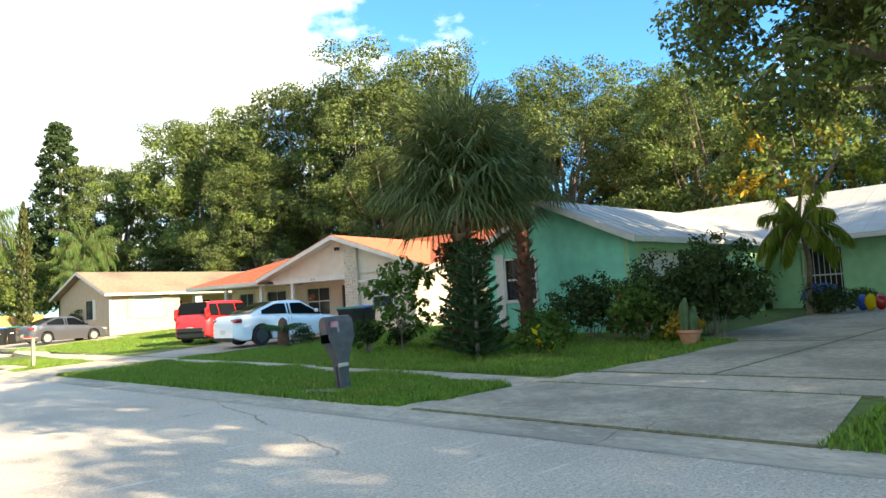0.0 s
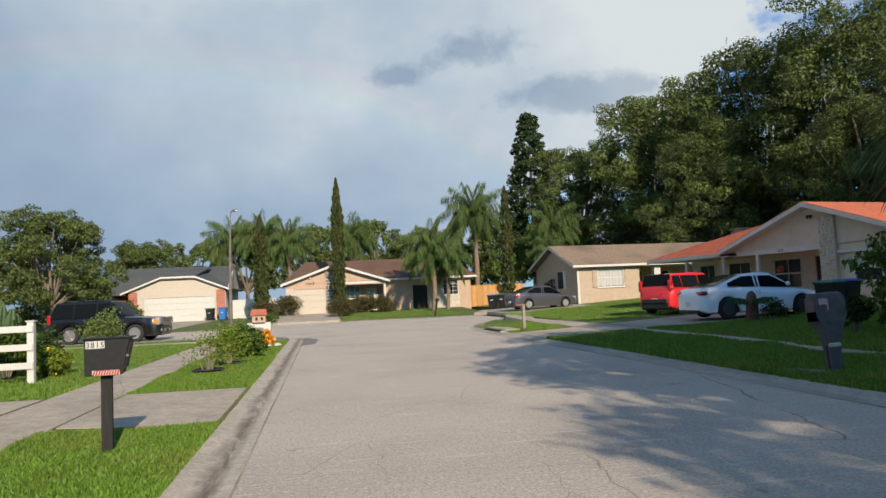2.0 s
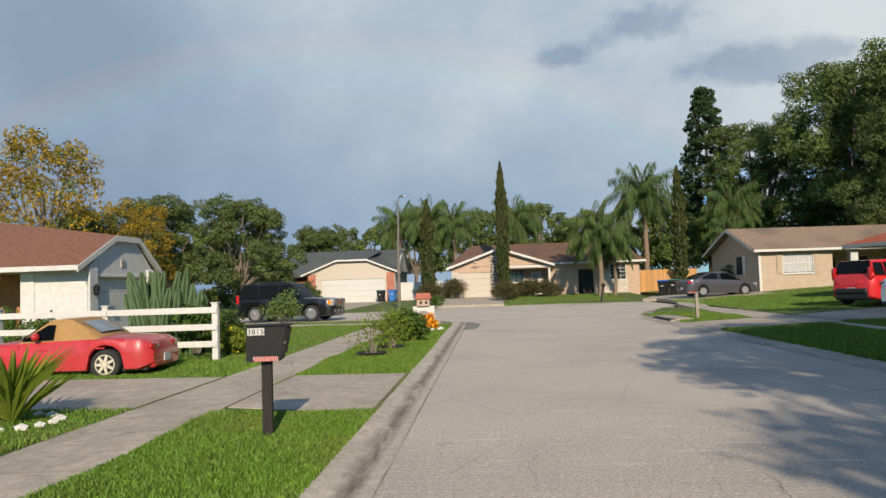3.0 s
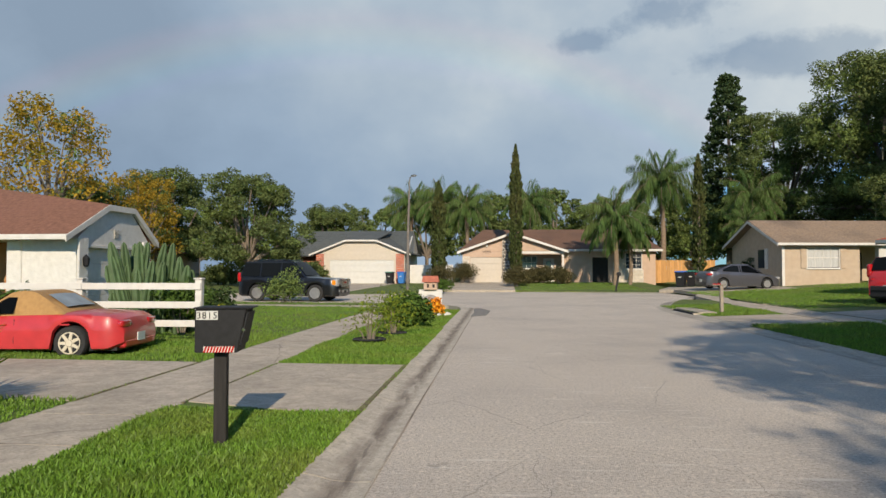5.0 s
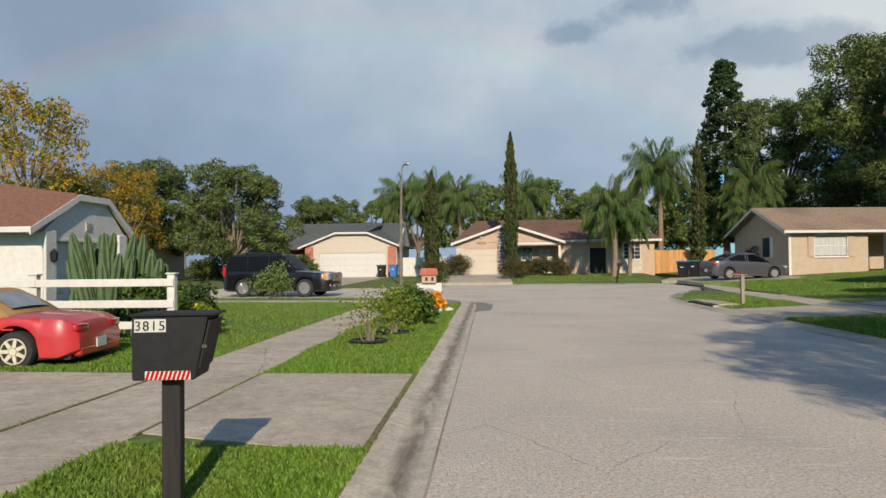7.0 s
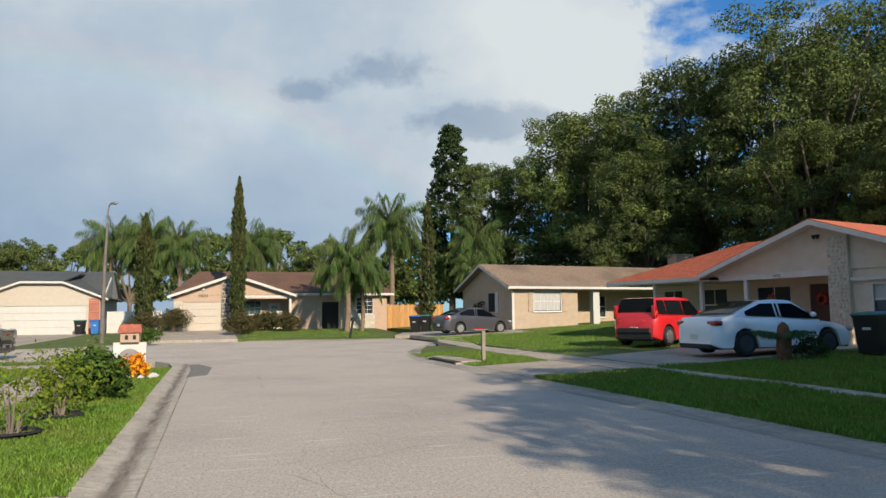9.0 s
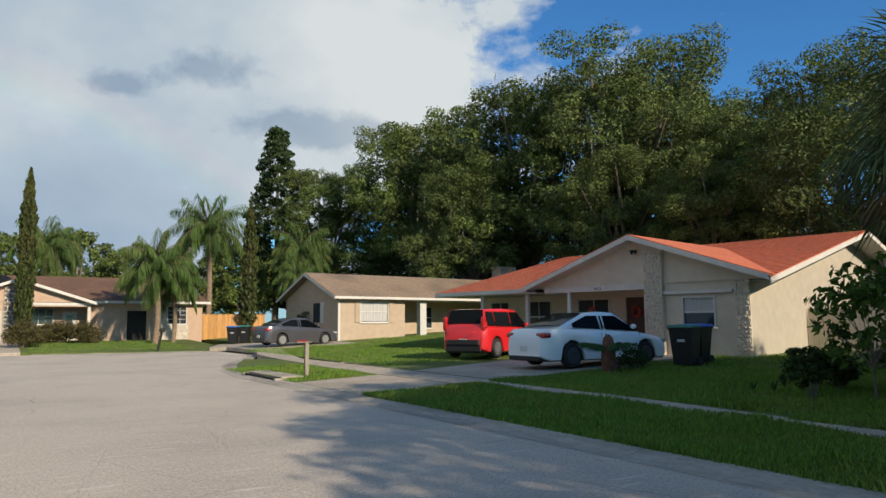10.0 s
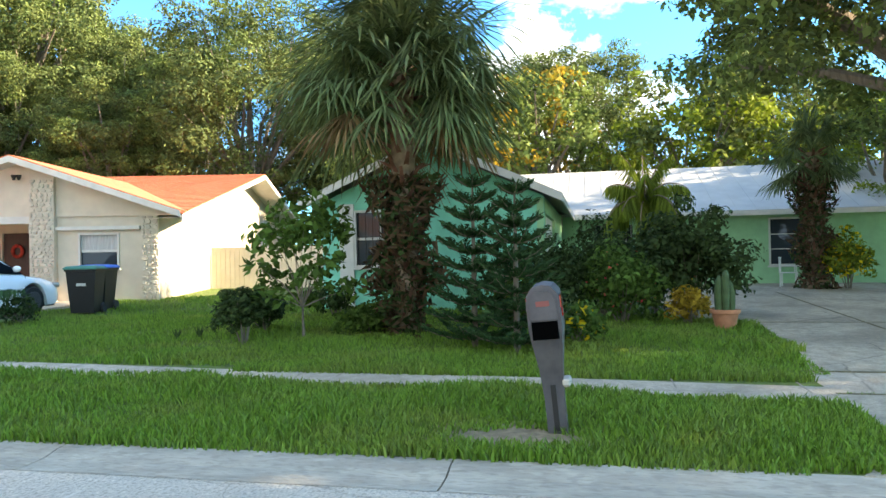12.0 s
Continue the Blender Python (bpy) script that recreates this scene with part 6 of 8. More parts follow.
def fan_palm(m, label, height, reach, count, seed, trunk_r=0.2, boots=True, trunk_mat=None, vines=0.0):
    """A cabbage palm: fan fronds on stalks, a skirt of drooping dead ones, a trunk crossed by old boots."""
    r = random.Random(seed)
    t = thing("fan_palm", m, label, "palm", "palms")
    bm = bmesh.new()
    n = 10
    tube(bm, [(0, 0, -0.2 + (height + 0.2) * i / n) for i in range(n + 1)], [trunk_r * (1.15 - 0.15 * i / n) for i in range(n + 1)], 12)
    part("trunk", bm, trunk_mat or BARK_PALM, t, smooth=60)
    if boots:
        bm = bmesh.new()
        for i in range(110):
            z, a = 0.05 + (height - 0.05) * i / 110, i * 2.399
            o = Vector((math.cos(a), math.sin(a), 0))
            p = o * trunk_r * 0.95 + Vector((0, 0, z))
            sd = Vector((-o.y, o.x, 0)) * 0.045
            tip = p + o * r.uniform(0.12, 0.34) + Vector((0, 0, r.uniform(0.12, 0.30)))
            vs = [bm.verts.new(q) for q in (p - sd, p + sd, tip + sd * 0.5, tip - sd * 0.5, p + Vector((0, 0, 0.09)))]
            bm.faces.new(vs[:4])
            bm.faces.new((vs[1], vs[4], vs[2]))
            bm.faces.new((vs[0], vs[3], vs[4]))
        b_ = part("old_leaf_base", bm, trunk_mat or BARK_RED, t, "old leaf bases crossing up the trunk")
        b_["kind"] = "stuff"
    if vines:
        g = np.random.default_rng(seed)
        a, z = g.uniform(0, 6.283, 3600), g.random(3600) ** 0.9 * vines
        rad = (0.18 + 0.27 * g.random(3600)) * (1 + 0.55 * np.sin(z * 4.3 + a * 2))
        pv = np.stack([rad * np.cos(a), rad * np.sin(a), z], 1)
        leaves("vine", pv[:2100], 0.14, DARKLEAF, t, "dark creeper round the trunk", 0.5, seed)
        leaves("vine", pv[2100:], 0.30, VINE_DEAD, t, "brown dead creeper round the trunk", 0.20, seed)
    live, dead, stalks = [], [], bmesh.new()
    for i in range(count):
        f = i / count
        yaw = i * 2.399 + r.uniform(-0.2, 0.2)
        pitch = radians(85 - 108 * f + r.uniform(-14, 14))
        d = Vector((math.cos(yaw) * math.cos(pitch), math.sin(yaw) * math.cos(pitch), math.sin(pitch)))
        stalk = reach * r.uniform(0.28, 0.56)
        base = Vector((0, 0, height - 0.35 * f))
        hub = base + d * stalk + Vector((0, 0, -0.10 * stalk))
        tube(stalks, [tuple(base), tuple(base.lerp(hub, 0.5) + Vector((0, 0, 0.05))), tuple(hub)], [0.025, 0.018, 0.012], 4)
        side = d.cross(Vector((0, 0, 1)))
        side = side.normalized() if side.length > 0.1 else Vector((1, 0, 0))
        nrm = side.cross(d).normalized()
        blade = reach * r.uniform(0.46, 0.66)
        target = dead if (f > 0.965) else live
        for k in range(26):
            a = radians(-125 + 250 * k / 25)
            v = (d * math.cos(a) + side * math.sin(a) + nrm * 0.12 * math.cos(2 * a) + Vector((0, 0, -0.22 - 0.4 * f * abs(math.sin(a))))).normalized()
            ln = blade * (1.0 - 0.25 * abs(a) / 2.2) * r.uniform(0.85, 1.1)
            target.append((hub + v * ln * 0.34, v, ln * 0.68))
            w = (v + Vector((0, 0, -r.uniform(0.15, 0.75)))).normalized()
            target.append((hub + v * ln * 0.52 + w * ln * 0.22, w, ln * 0.46))
    st = part("stalk", stalks, FAN, t)
    st["kind"] = "stuff"
    strips("fronds", live, 0.048, FAN, t, "stiff grey-green fan fronds")
    if dead:
        strips("dead_fronds", dead, 0.055, DEAD, t, "drooping dead brown fronds")
    return t


def norfolk_pine(m, label, height, radius, seed):
    r = random.Random(seed)
    t = thing("norfolk_pine", m, label, "conifer", "young pines")
    part("trunk", tube(bmesh.new(), [(0, 0, -0.1), (0.02, 0, height * 0.5), (0, 0, height)], [0.05, 0.035, 0.01], 7), BARK, t)
    pts, dirs = [], []
    tiers = 10
    bm = bmesh.new()
    for i in range(tiers):
        f = i / (tiers - 1)
        z = 0.14 + (height - 0.30) * f
        L = radius * (1.15 - f) ** 0.7 + 0.10
        for k in range(6):
            a = k * math.pi / 3 + i * 0.6 + r.uniform(-0.12, 0.12)
            o = Vector((math.cos(a), math.sin(a), 0))
            rise = r.uniform(0.26, 0.40) + 0.12 * f
            arm = [Vector((0, 0, z)) + o * L * q + Vector((0, 0, L * (rise * q * q - 0.05 * q))) for q in (0.0, 0.35, 0.7, 1.0)]
            tube(bm, [tuple(p) for p in arm], [0.014, 0.012, 0.009, 0.004], 4)
            side = Vector((-o.y, o.x, 0))
            for j in range(int(150 * L / radius) + 20):
                q = r.uniform(0.10, 1.0)
                p = Vector((0, 0, z)) + o * L * q + Vector((0, 0, L * (rise * q * q - 0.05 * q)))
                sg = r.uniform(-1, 1)
                w = sg * 0.12 * (1.15 - q * 0.75)
                pts.append(p + side * w + Vector((0, 0, r.uniform(-0.012, 0.03) + 0.05 * abs(sg))))
                dirs.append(o * 0.7 + side * sg * 0.8 + Vector((0, 0, 0.35)))
    part("branch", bm, BARK, t)["kind"] = "stuff"
    leaves("needles", pts, 0.11, NEEDLE, t, "dark layered needles", 0.20, seed, along=[tuple(v) for v in dirs])
    return t


def column_tree(kind, m, label, height, radius, count, mat, seed, leaf=0.28, trunk_r=0.12, bumps=0.2):
    """A narrow upright tree: cypress, or a trunk wrapped in vines."""
    r = np.random.default_rng(seed)
    t = thing(kind, m, label, "tree")
    part("trunk", tube(bmesh.new(), [(0, 0, -0.2), (0, 0, height * 0.5), (0, 0, height * 0.96)], [trunk_r, trunk_r * 0.7, 0.02], 8), BARK, t)
    z = r.random(count)
    shape = np.minimum(1, (1 - z) * 3.2) ** 0.7 * np.minimum(1, 0.55 + z * 3)
    a = r.uniform(0, 2 * np.pi, count)
    rad = radius * shape * (0.55 + 0.45 * r.random(count)) * (1 + bumps * np.sin(z * 60) * np.sin(a * 2 + z * 25))
    pts = np.stack([rad * np.cos(a), rad * np.sin(a), 0.15 + z * height], 1)
    leaves("foliage", pts, leaf, mat, t, seed=seed, aspect=0.4, along=np.stack([np.cos(a) * 0.3, np.sin(a) * 0.3, np.ones(count)], 1))
    return t


# the wall of old oaks behind the houses on the east side
rng = random.Random(21)
oak_a = broadleaf("oak_tree", pose(44, 40, he(44, 40)), "tall spreading oak with dark green crown and hanging moss", 22.5, 8.5, 6.0, 0.45, 27, 78000, 0.27, OAK, 31, 0.04, moss=220, second=(OAK_LIGHT, 0.18), group="tall oaks", tufts=11, share=0.40, hollow=0.62)
oak_b = broadleaf("oak_tree", pose(36.5, 60, he(36, 60)), "tall oak with dense green crown behind low houses", 20, 8.0, 5.0, 0.42, 25, 72000, 0.27, OAK, 32, 0.02, second=(OAK_LIGHT, 0.35), group="tall oaks", tufts=11, share=0.40, hollow=0.62)
oak_c = broadleaf("oak_tree", pose(41, 50, he(41, 50)), "broad oak with mossy limbs behind low houses", 21, 8.2, 5.0, 0.45, 26, 74000, 0.27, OAK, 33, 0.02, moss=160, second=(OAK_LIGHT, 0.12), group="tall oaks", tufts=11, share=0.40, hollow=0.62)
for src, x, y, s, turn in ((oak_b, 31, 72, 0.84, 40), (oak_b, 43, 70, 0.95, 200), (oak_a, 54, 44, 0.92, 160), (oak_c, 45.5, 30.5, 0.74, 60),
                           (oak_a, 41.5, 21, 0.68, 220), (oak_b, 42, 11.5, 0.66, 130), (oak_a, 50, 18, 0.70, 20), (oak_c, 47, 3, 0.62, 250),
                           (oak_b, 44, -8, 0.62, 80), (oak_a, 35.5, 50, 0.62, 75), (oak_c, 39.0, 36.5, 0.60, 15), (oak_b, 38.0, 27.5, 0.50, 280)):
    copy_thing(src, pose(x, y, he(x, max(y, -0.5)), 0, 0, turn) @ Matrix.Scale(s, 4))

# yellow-green trees behind the green house
broadleaf("flowering_tree", pose(37.5, 4.5, 0.6), "leafy tree dotted with yellow blossom behind a metal roof", 9.5, 3.6, 3.0, 0.2, 16, 8000, 0.30, OAK_LIGHT, 41, 0.2, second=(YELLOW, 0.22))
broadleaf("small_tree", pose(38.5, -3.0, 0.6), "yellow-green leafy tree behind a metal roof", 9.0, 4.2, 2.8, 0.22, 16, 9000, 0.30, YELLOW_GREEN, 42, 0.15, second=(OAK, 0.45))
broadleaf("small_tree", pose(38, -11, 0.6), "yellow-green leafy tree behind a metal roof", 8.5, 4.0, 2.8, 0.22, 14, 7000, 0.30, YELLOW_GREEN, 43, 0.15, second=(OAK, 0.4))
# the oak that overhangs the driveway, and a street tree that shades the road
broadleaf("oak_tree", pose(19.5, -7.6, 0.2), "large oak whose limbs overhang a concrete driveway", 11.5, 5.7, 4.8, 0.36, 24, 70000, 0.18, OAK, 51, 0.12, second=(OAK_LIGHT, 0.35), lean=(-0.1, 2.0), tufts=11, share=0.36)
broadleaf("oak_tree", pose(13.6, -10.8, 0.1), "street oak that casts broken shade on the road", 10.8, 4.8, 6.2, 0.3, 16, 20000, 0.24, OAK, 52, 0.30, lean=(-0.4, 0.8))
# unseen oak and three copies, added to throw shade on driveway, lawns and road
shade_oak = broadleaf("oak_tree", pose(15.5, -17, 0.2), "unseen oak added for shade on lawns, driveway and road", 12.5, 6.4, 5.0, 0.36, 22, 24000, 0.30, OAK, 53, 0.12)
for x, y, a, k in ((23.5, -19.5, 70, 1.0), (30, -17.5, 190, 1.0), (9.95, -17.4, 140, 0.66)):
    copy_thing(shade_oak, pose(x, y, 0.1, 0, 0, a) @ Matrix.Scale(k, 4))

# palms
fan_palm(pose(14.5, 4.75, he(14.5, 4.7)), "shaggy cabbage palm with grey-green fans before a mint house", 4.50, 2.65, 100, 61, 0.19, vines=2.6)
fan_palm(pose(17.8, 5.55, he(17.8, 5.5)), "smaller cabbage palm with a reddish trunk by a green wall", 4.75, 1.75, 36, 62, 0.17, True, BARK_RED)
feather_palm(pose(24.3, 0.25, 0.35), "young yellow-green palm by a doorway", 2.5, 1.6, 20, 63, 0.07, YELLOW_GREEN, 0.42, wide=0.05)
feather_palm(pose(10.4, 50.6, hn(10, 50)), "queen palm with drooping fronds before a beige house", 4.9, 3.1, 42, 64, 0.17, leaflet=0.80, wide=0.045)
feather_palm(pose(11.7, 51.6, hn(11, 51)), "slim queen palm by a beige house", 4.2, 2.5, 28, 65, 0.13, leaflet=0.70, wide=0.045)
qp = feather_palm(pose(17.4, 66, 0.7), "tall queen palm with wide arching fronds", 9.2, 4.3, 40, 66, 0.22, leaflet=1.05, wide=0.055)
for x, y, s, a in ((24.6, 62, 0.80, 60), (-1.8, 67, 0.78, 30), (-4.6, 69, 0.84, 150), (-8.0, 72, 0.84, 260), (4.8, 72, 0.85, 310), (23.0, 58.5, 0.52, 10), (-26, 50, 0.42, 200)):
    copy_thing(qp, pose(x, y, 0.5, 0, 0, a) @ Matrix.Scale(s, 4))

# conifers and vine-wrapped columns
column_tree("cypress_tree", pose(2.85, 53.2, hn(2.8, 53)), "tall thin Italian cypress beside a garage", 11.2, 0.52, 5200, CYPRESS, 71)
column_tree("cypress_tree", pose(-3.5, 53.5, 0.4), "thin browning Italian cypress beside a garage", 8.3, 0.62, 4200, CYPRESS, 72)
column_tree("vine_column", pose(18.2, 56, 0.5), "slim dead trunk wrapped in vines", 10.6, 0.55, 3600, CYPRESS, 73, 0.3, 0.2, 0.4)
r_ = random.Random(8)
tall = thing("cedar_tree", pose(26.6, 75, 0.8), "tall dark ragged conifer above the roofs", "tree")
part("trunk", tube(bmesh.new(), [(0, 0, -0.3), (0.1, 0, 10), (0, 0, 21.5)], [0.4, 0.25, 0.05], 9), BARK, tall)
cl = []
for i in range(110):
    f = i / 110
    a = i * 2.399
    R = 4.3 * min(1.0, 0.55 + 1.2 * f) * (1 - max(0.0, f - 0.35) / 0.65) ** 0.65 * r_.uniform(0.55, 1.1) + 0.25
    cl.append((Vector((R * 0.72 * math.cos(a), R * 0.72 * math.sin(a), 3.0 + 19.0 * f)), r_.uniform(0.75, 1.25) * (1.1 - 0.45 * f), 0.5))
leaves("crown", blob_points(cl, 34000, 74), 0.32, CEDAR, tall, seed=74)

# trees to the west and north
bt = broadleaf("broadleaf_tree", pose(-18.2, 49.5, hg(-18, 49.5)), "spreading dark green tree with a forked trunk", 9.0, 3.9, 2.0, 0.2, 26, 46000, 0.19, OAK, 81, 0.02, second=(OAK_LIGHT, 0.2), tufts=12, share=0.40, hollow=0.6)
copy_thing(bt, pose(-27.5, 55, 0.25, 0, 0, 100) @ Matrix.Scale(1.10, 4))
copy_thing(bt, pose(-36, 57, 0.2, 0, 0, 220) @ Matrix.Scale(1.05, 4))
copy_thing(bt, pose(-18.6, 78, 0.4, 0, 0, 300) @ Matrix.Scale(0.98, 4))
yt = broadleaf("autumn_tree", pose(-31, 44, 0.25), "tall open tree with yellowing leaves", 13.6, 4.6, 4.0, 0.25, 24, 9000, 0.28, YELLOW, 82, 0.08, second=(OAK_LIGHT, 0.15))
copy_thing(yt, pose(-25.5, 47, 0.25, 0, 0, 130) @ Matrix.Scale(0.62, 4))
copy_thing(bt, pose(-42, 44, 0.2, 0, 0, 40) @ Matrix.Scale(1.3, 4))
wood = broadleaf("woodland_tree", pose(8, 84, 0.8), "green tree in the wood behind the houses", 11, 4.8, 3.0, 0.28, 12, 9000, 0.36, OAK_LIGHT, 83, 0.08, second=(OAK, 0.5), group="wood beyond the houses")
for i, (x, y, s) in enumerate(((-46, 80, 0.9), (-38, 86, 0.85), (-30, 82, 0.8), (-22, 88, 0.75), (-14, 84, 0.85), (-8, 88, 1.0), (-1, 83, 0.95), (3, 88, 1.02), (14, 82, 0.9), (20, 80, 0.85), (26, 86, 1.0), (-54, 76, 0.9), (15.5, 68, 0.62), (21, 67, 0.66), (-60, 60, 0.9), (-50, 52, 0.8))):
    copy_thing(wood, pose(x, y, 0.4, 0, 0, i * 67) @ Matrix.Scale(s, 4))

# shrubs of the green house's bed
norfolk_pine(pose(13.05, 3.36, he(13.05, 3.36)), "young layered pine before a mint house", 2.45, 0.60, 91)
norfolk_pine(pose(12.62, 2.72, he(12.6, 2.7)), "young layered pine before a mint house", 2.3, 0.60, 92)
broadleaf("sapling", pose(13.66, 6.2, he(13.66, 6.2)), "young big-leaved tree beside a lawn", 2.3, 0.88, 0.6, 0.022, 16, 1100, 0.17, MIDLEAF, 93, 0.0)
for i, (x, y, rad, h, mat, n, lf, lb) in enumerate((
        (13.25, 7.0, 0.40, 1.05, DARKLEAF, 2200, 0.09, "round dark clipped bush on a lawn"), (14.6, 7.3, 0.40, 0.70, DARKLEAF, 1300, 0.09, "low dark bush on a lawn"),
        (16.6, 2.6, 1.0, 1.75, DARKLEAF, 3600, 0.11, "tall loose dark shrub by a green wall"), (16.4, 1.2, 0.85, 1.45, MIDLEAF, 2800, 0.11, "loose shrub with pink flowers by a wall"),
        (17.6, 1.5, 0.9, 1.9, DARKLEAF, 3000, 0.11, "tall loose dark shrub by a green wall"), (15.3, 3.0, 0.7, 0.8, MIDLEAF, 1800, 0.10, "low green shrub in a bed"),
        (17.4, -0.1, 1.15, 2.25, DARKLEAF, 6500, 0.12, "big dense dark green bush by a driveway"), (18.3, 0.5, 0.9, 1.8, DARKLEAF, 2800, 0.12, "dense dark green bush by a driveway"),
        (17.3, 7.0, 0.45, 0.7, DARKLEAF, 800, 0.11, "low shrub under a window"), (16.3, 5.6, 0.6, 0.4, MIDLEAF, 900, 0.10, "low weeds round a palm trunk"),
        (14.6, 5.4, 0.6, 0.5, MIDLEAF, 1300, 0.10, "low weeds round a palm trunk"), (24.6, -0.2, 0.7, 0.9, DARKLEAF, 1500, 0.11, "low dark shrub by a doorway"),
        (27.0, -0.4, 0.5, 0.6, MIDLEAF, 900, 0.11, "low shrub by a doorway"), (25.2, -5.3, 0.75, 1.9, YELLOW_GREEN, 1900, 0.13, "yellow-flowered shrub by a green wall"))):
    petals = (PETAL_RED, 40, 0.07) if "pink" in lb else ((PETAL_YELLOW, 220, 0.12) if "yellow-flowered" in lb else None)
    shrub("shrub", pose(x, y, he(x, max(y, -0.5))), lb, rad, h, n, lf, mat, 100 + i, petals=petals, group="garden shrubs")
fan_palm(pose(25.3, -4.45, hs(25.3, 0)), "shaggy palm hung with creeper beside a green wall", 3.9, 1.8, 28, 121, 0.2, vines=3.4)
broadleaf("small_tree", pose(30.5, -8.5, 0.4), "loose yellow-green tree over the end of a metal roof", 6.6, 2.6, 2.4, 0.14, 16, 9000, 0.17, YELLOW_GREEN, 126, 0.05, second=(OAK_LIGHT, 0.5))
shrub("flower_clump", pose(13.7, 1.92, he(13.7, 1.92)), "clump of yellow flowers in a bed", 0.45, 0.55, 700, 0.10, MIDLEAF, 122, petals=(PETAL_YELLOW, 22, 0.15), category="flowers")
shrub("shrub", pose(16.2, 0.1, he(16.2, 0.1)), "small orange-leaved shrub beside a pot", 0.4, 0.95, 700, 0.11, YELLOW, 123)
shrub("shrub", pose(15.3, 12.9, he(15.3, 12.9)), "dark low shrub beside a driveway", 0.42, 0.58, 700, 0.09, DARKLEAF, 124)

# cycad stump by the driveway: a shaggy trunk with a few stiff fronds
cy = thing("cycad", pose(14.65, 13.15, he(14.6, 13.1)), "cycad with a brown shaggy trunk and sparse fronds", "cycad")
part("trunk", lathe(bmesh.new(), [(0.15, -0.05), (0.19, 0.25), (0.17, 0.6), (0.13, 0.85), (0.04, 0.95)], 12), BARK_RED, cy, smooth=60)
it = []
for i in range(10):
    pinnate(it, Vector((0, 0, 0.62)), i * 2.399, radians(22), 0.75, 0.06, 0.16, rng, 24)
strips("fronds", it, 0.03, NEEDLE, cy)
for k, (x, y) in enumerate(((13.5, 8.3), (13.75, 8.05))):
    pp = thing("aloe", pose(x, y, he(x, y)), "small dark spiky plant on a lawn", "plant")
    strips("blades", [(Vector((0.05 * math.cos(a), 0.05 * math.sin(a), 0.11)), Vector((0.4 * math.cos(a), 0.4 * math.sin(a), 1)).normalized(), 0.26) for a in (j * 0.9 for j in range(7))], 0.05, DARKLEAF, pp)

# spiky yellow-green plant on the south lawn, ringed with white stones
cd = thing("cordyline", pose(-4.0, 0.95, hw(-4, 1)) @ Matrix.Scale(1.6, 4), "low spiky yellow-green plant with arching leaves", "plant")
for item in [(Vector((0.28 * math.cos(a) * k, 0.28 * math.sin(a) * k, 0.30 + 0.10 * math.sin(j))), Vector((math.cos(a) * k, math.sin(a) * k, 0.75)).normalized(), 0.62) for j, (a, k) in enumerate((i * 2.399, 0.4 + 0.6 * ((i * 7) % 10) / 10) for i in range(70))]:
    strips("leaf", [item], 0.055, YELLOW_GREEN, cd)

bm = bmesh.new()
for i in range(16):
    a = 2 * math.pi * i / 16
    bmesh.ops.create_icosphere(bm, subdivisions=1, radius=0.06 + 0.02 * math.sin(i * 2.3), matrix=Matrix.Translation((-4.0 + 0.5 * math.cos(a), 0.95 + 0.5 * math.sin(a), hw(-4, 1) + 0.02)) @ Matrix.Diagonal((1.2, 1.0, 0.7, 1)))
tagged(part("edging_stones", bm, STUCCO_WHITE), "ring of white stones round a spiky plant", "edging", kind="stuff")

# the planted corner on the west verge
def ringed_shrub(x, y, label, h, rad, mat, n, seed, lf=0.07):
    s = shrub("shrub", pose(x, y, hw(x, y)), label, rad, h, n, lf, mat, seed, group="verge shrubs")
    z = hw(x, y)
    bm = bmesh.new()
    segs = 22
    for k in range(segs):
        a, b = 2 * math.pi * k / segs, 2 * math.pi * (k + 1) / segs
        for r0, r1, z0, z1 in ((0.27, 0.30, 0.0, 0.085), (0.30, 0.34, 0.085, 0.06)):
            vs = [bm.verts.new((r_ * math.cos(t_), r_ * math.sin(t_), zz)) for r_, t_, zz in ((r0, a, z0), (r0, b, z0), (r1, b, z1), (r1, a, z1))]
            bm.faces.new(vs)
    e = thing("edging_ring", pose(x, y, z), "black rubber edging ring round a shrub", "edging", "edging rings")
    part("ring", bm, TYRE, e)
    part("mulch", lathe(bmesh.new(), [(0.28, -0.02), (0.26, 0.03), (0.05, 0.05)], 16), SOIL, e)
    return s


ringed_shrub(-1.02, 8.4, "sparse young shrub with bare stems on a verge", 1.05, 0.70, YELLOW_GREEN, 420, 131)
ringed_shrub(-0.80, 9.9, "loose green shrub on a verge", 0.95, 0.60, YELLOW_GREEN, 800, 132)
shrub("shrub", pose(-0.75, 12.2, hw(-1, 12)), "dense green spiky shrub on a verge", 0.7, 0.8, 2600, 0.12, MIDLEAF, 133, group="verge shrubs")
shrub("shrub", pose(-1.1, 14.6, hw(-1, 14)), "loose green shrub on a verge", 0.6, 0.8, 1200, 0.10, OAK_LIGHT, 134, group="verge shrubs")
shrub("croton", pose(-0.55, 16.9, hw(-0.6, 17)), "bright orange and yellow croton by the kerb", 0.42, 0.52, 800, 0.12, PETAL_ORANGE, 135, category="plant")
shrub("croton", pose(-1.15, 16.4, hw(-1, 16)), "small orange croton by the kerb", 0.3, 0.45, 400, 0.12, PETAL_ORANGE, 136, category="plant")
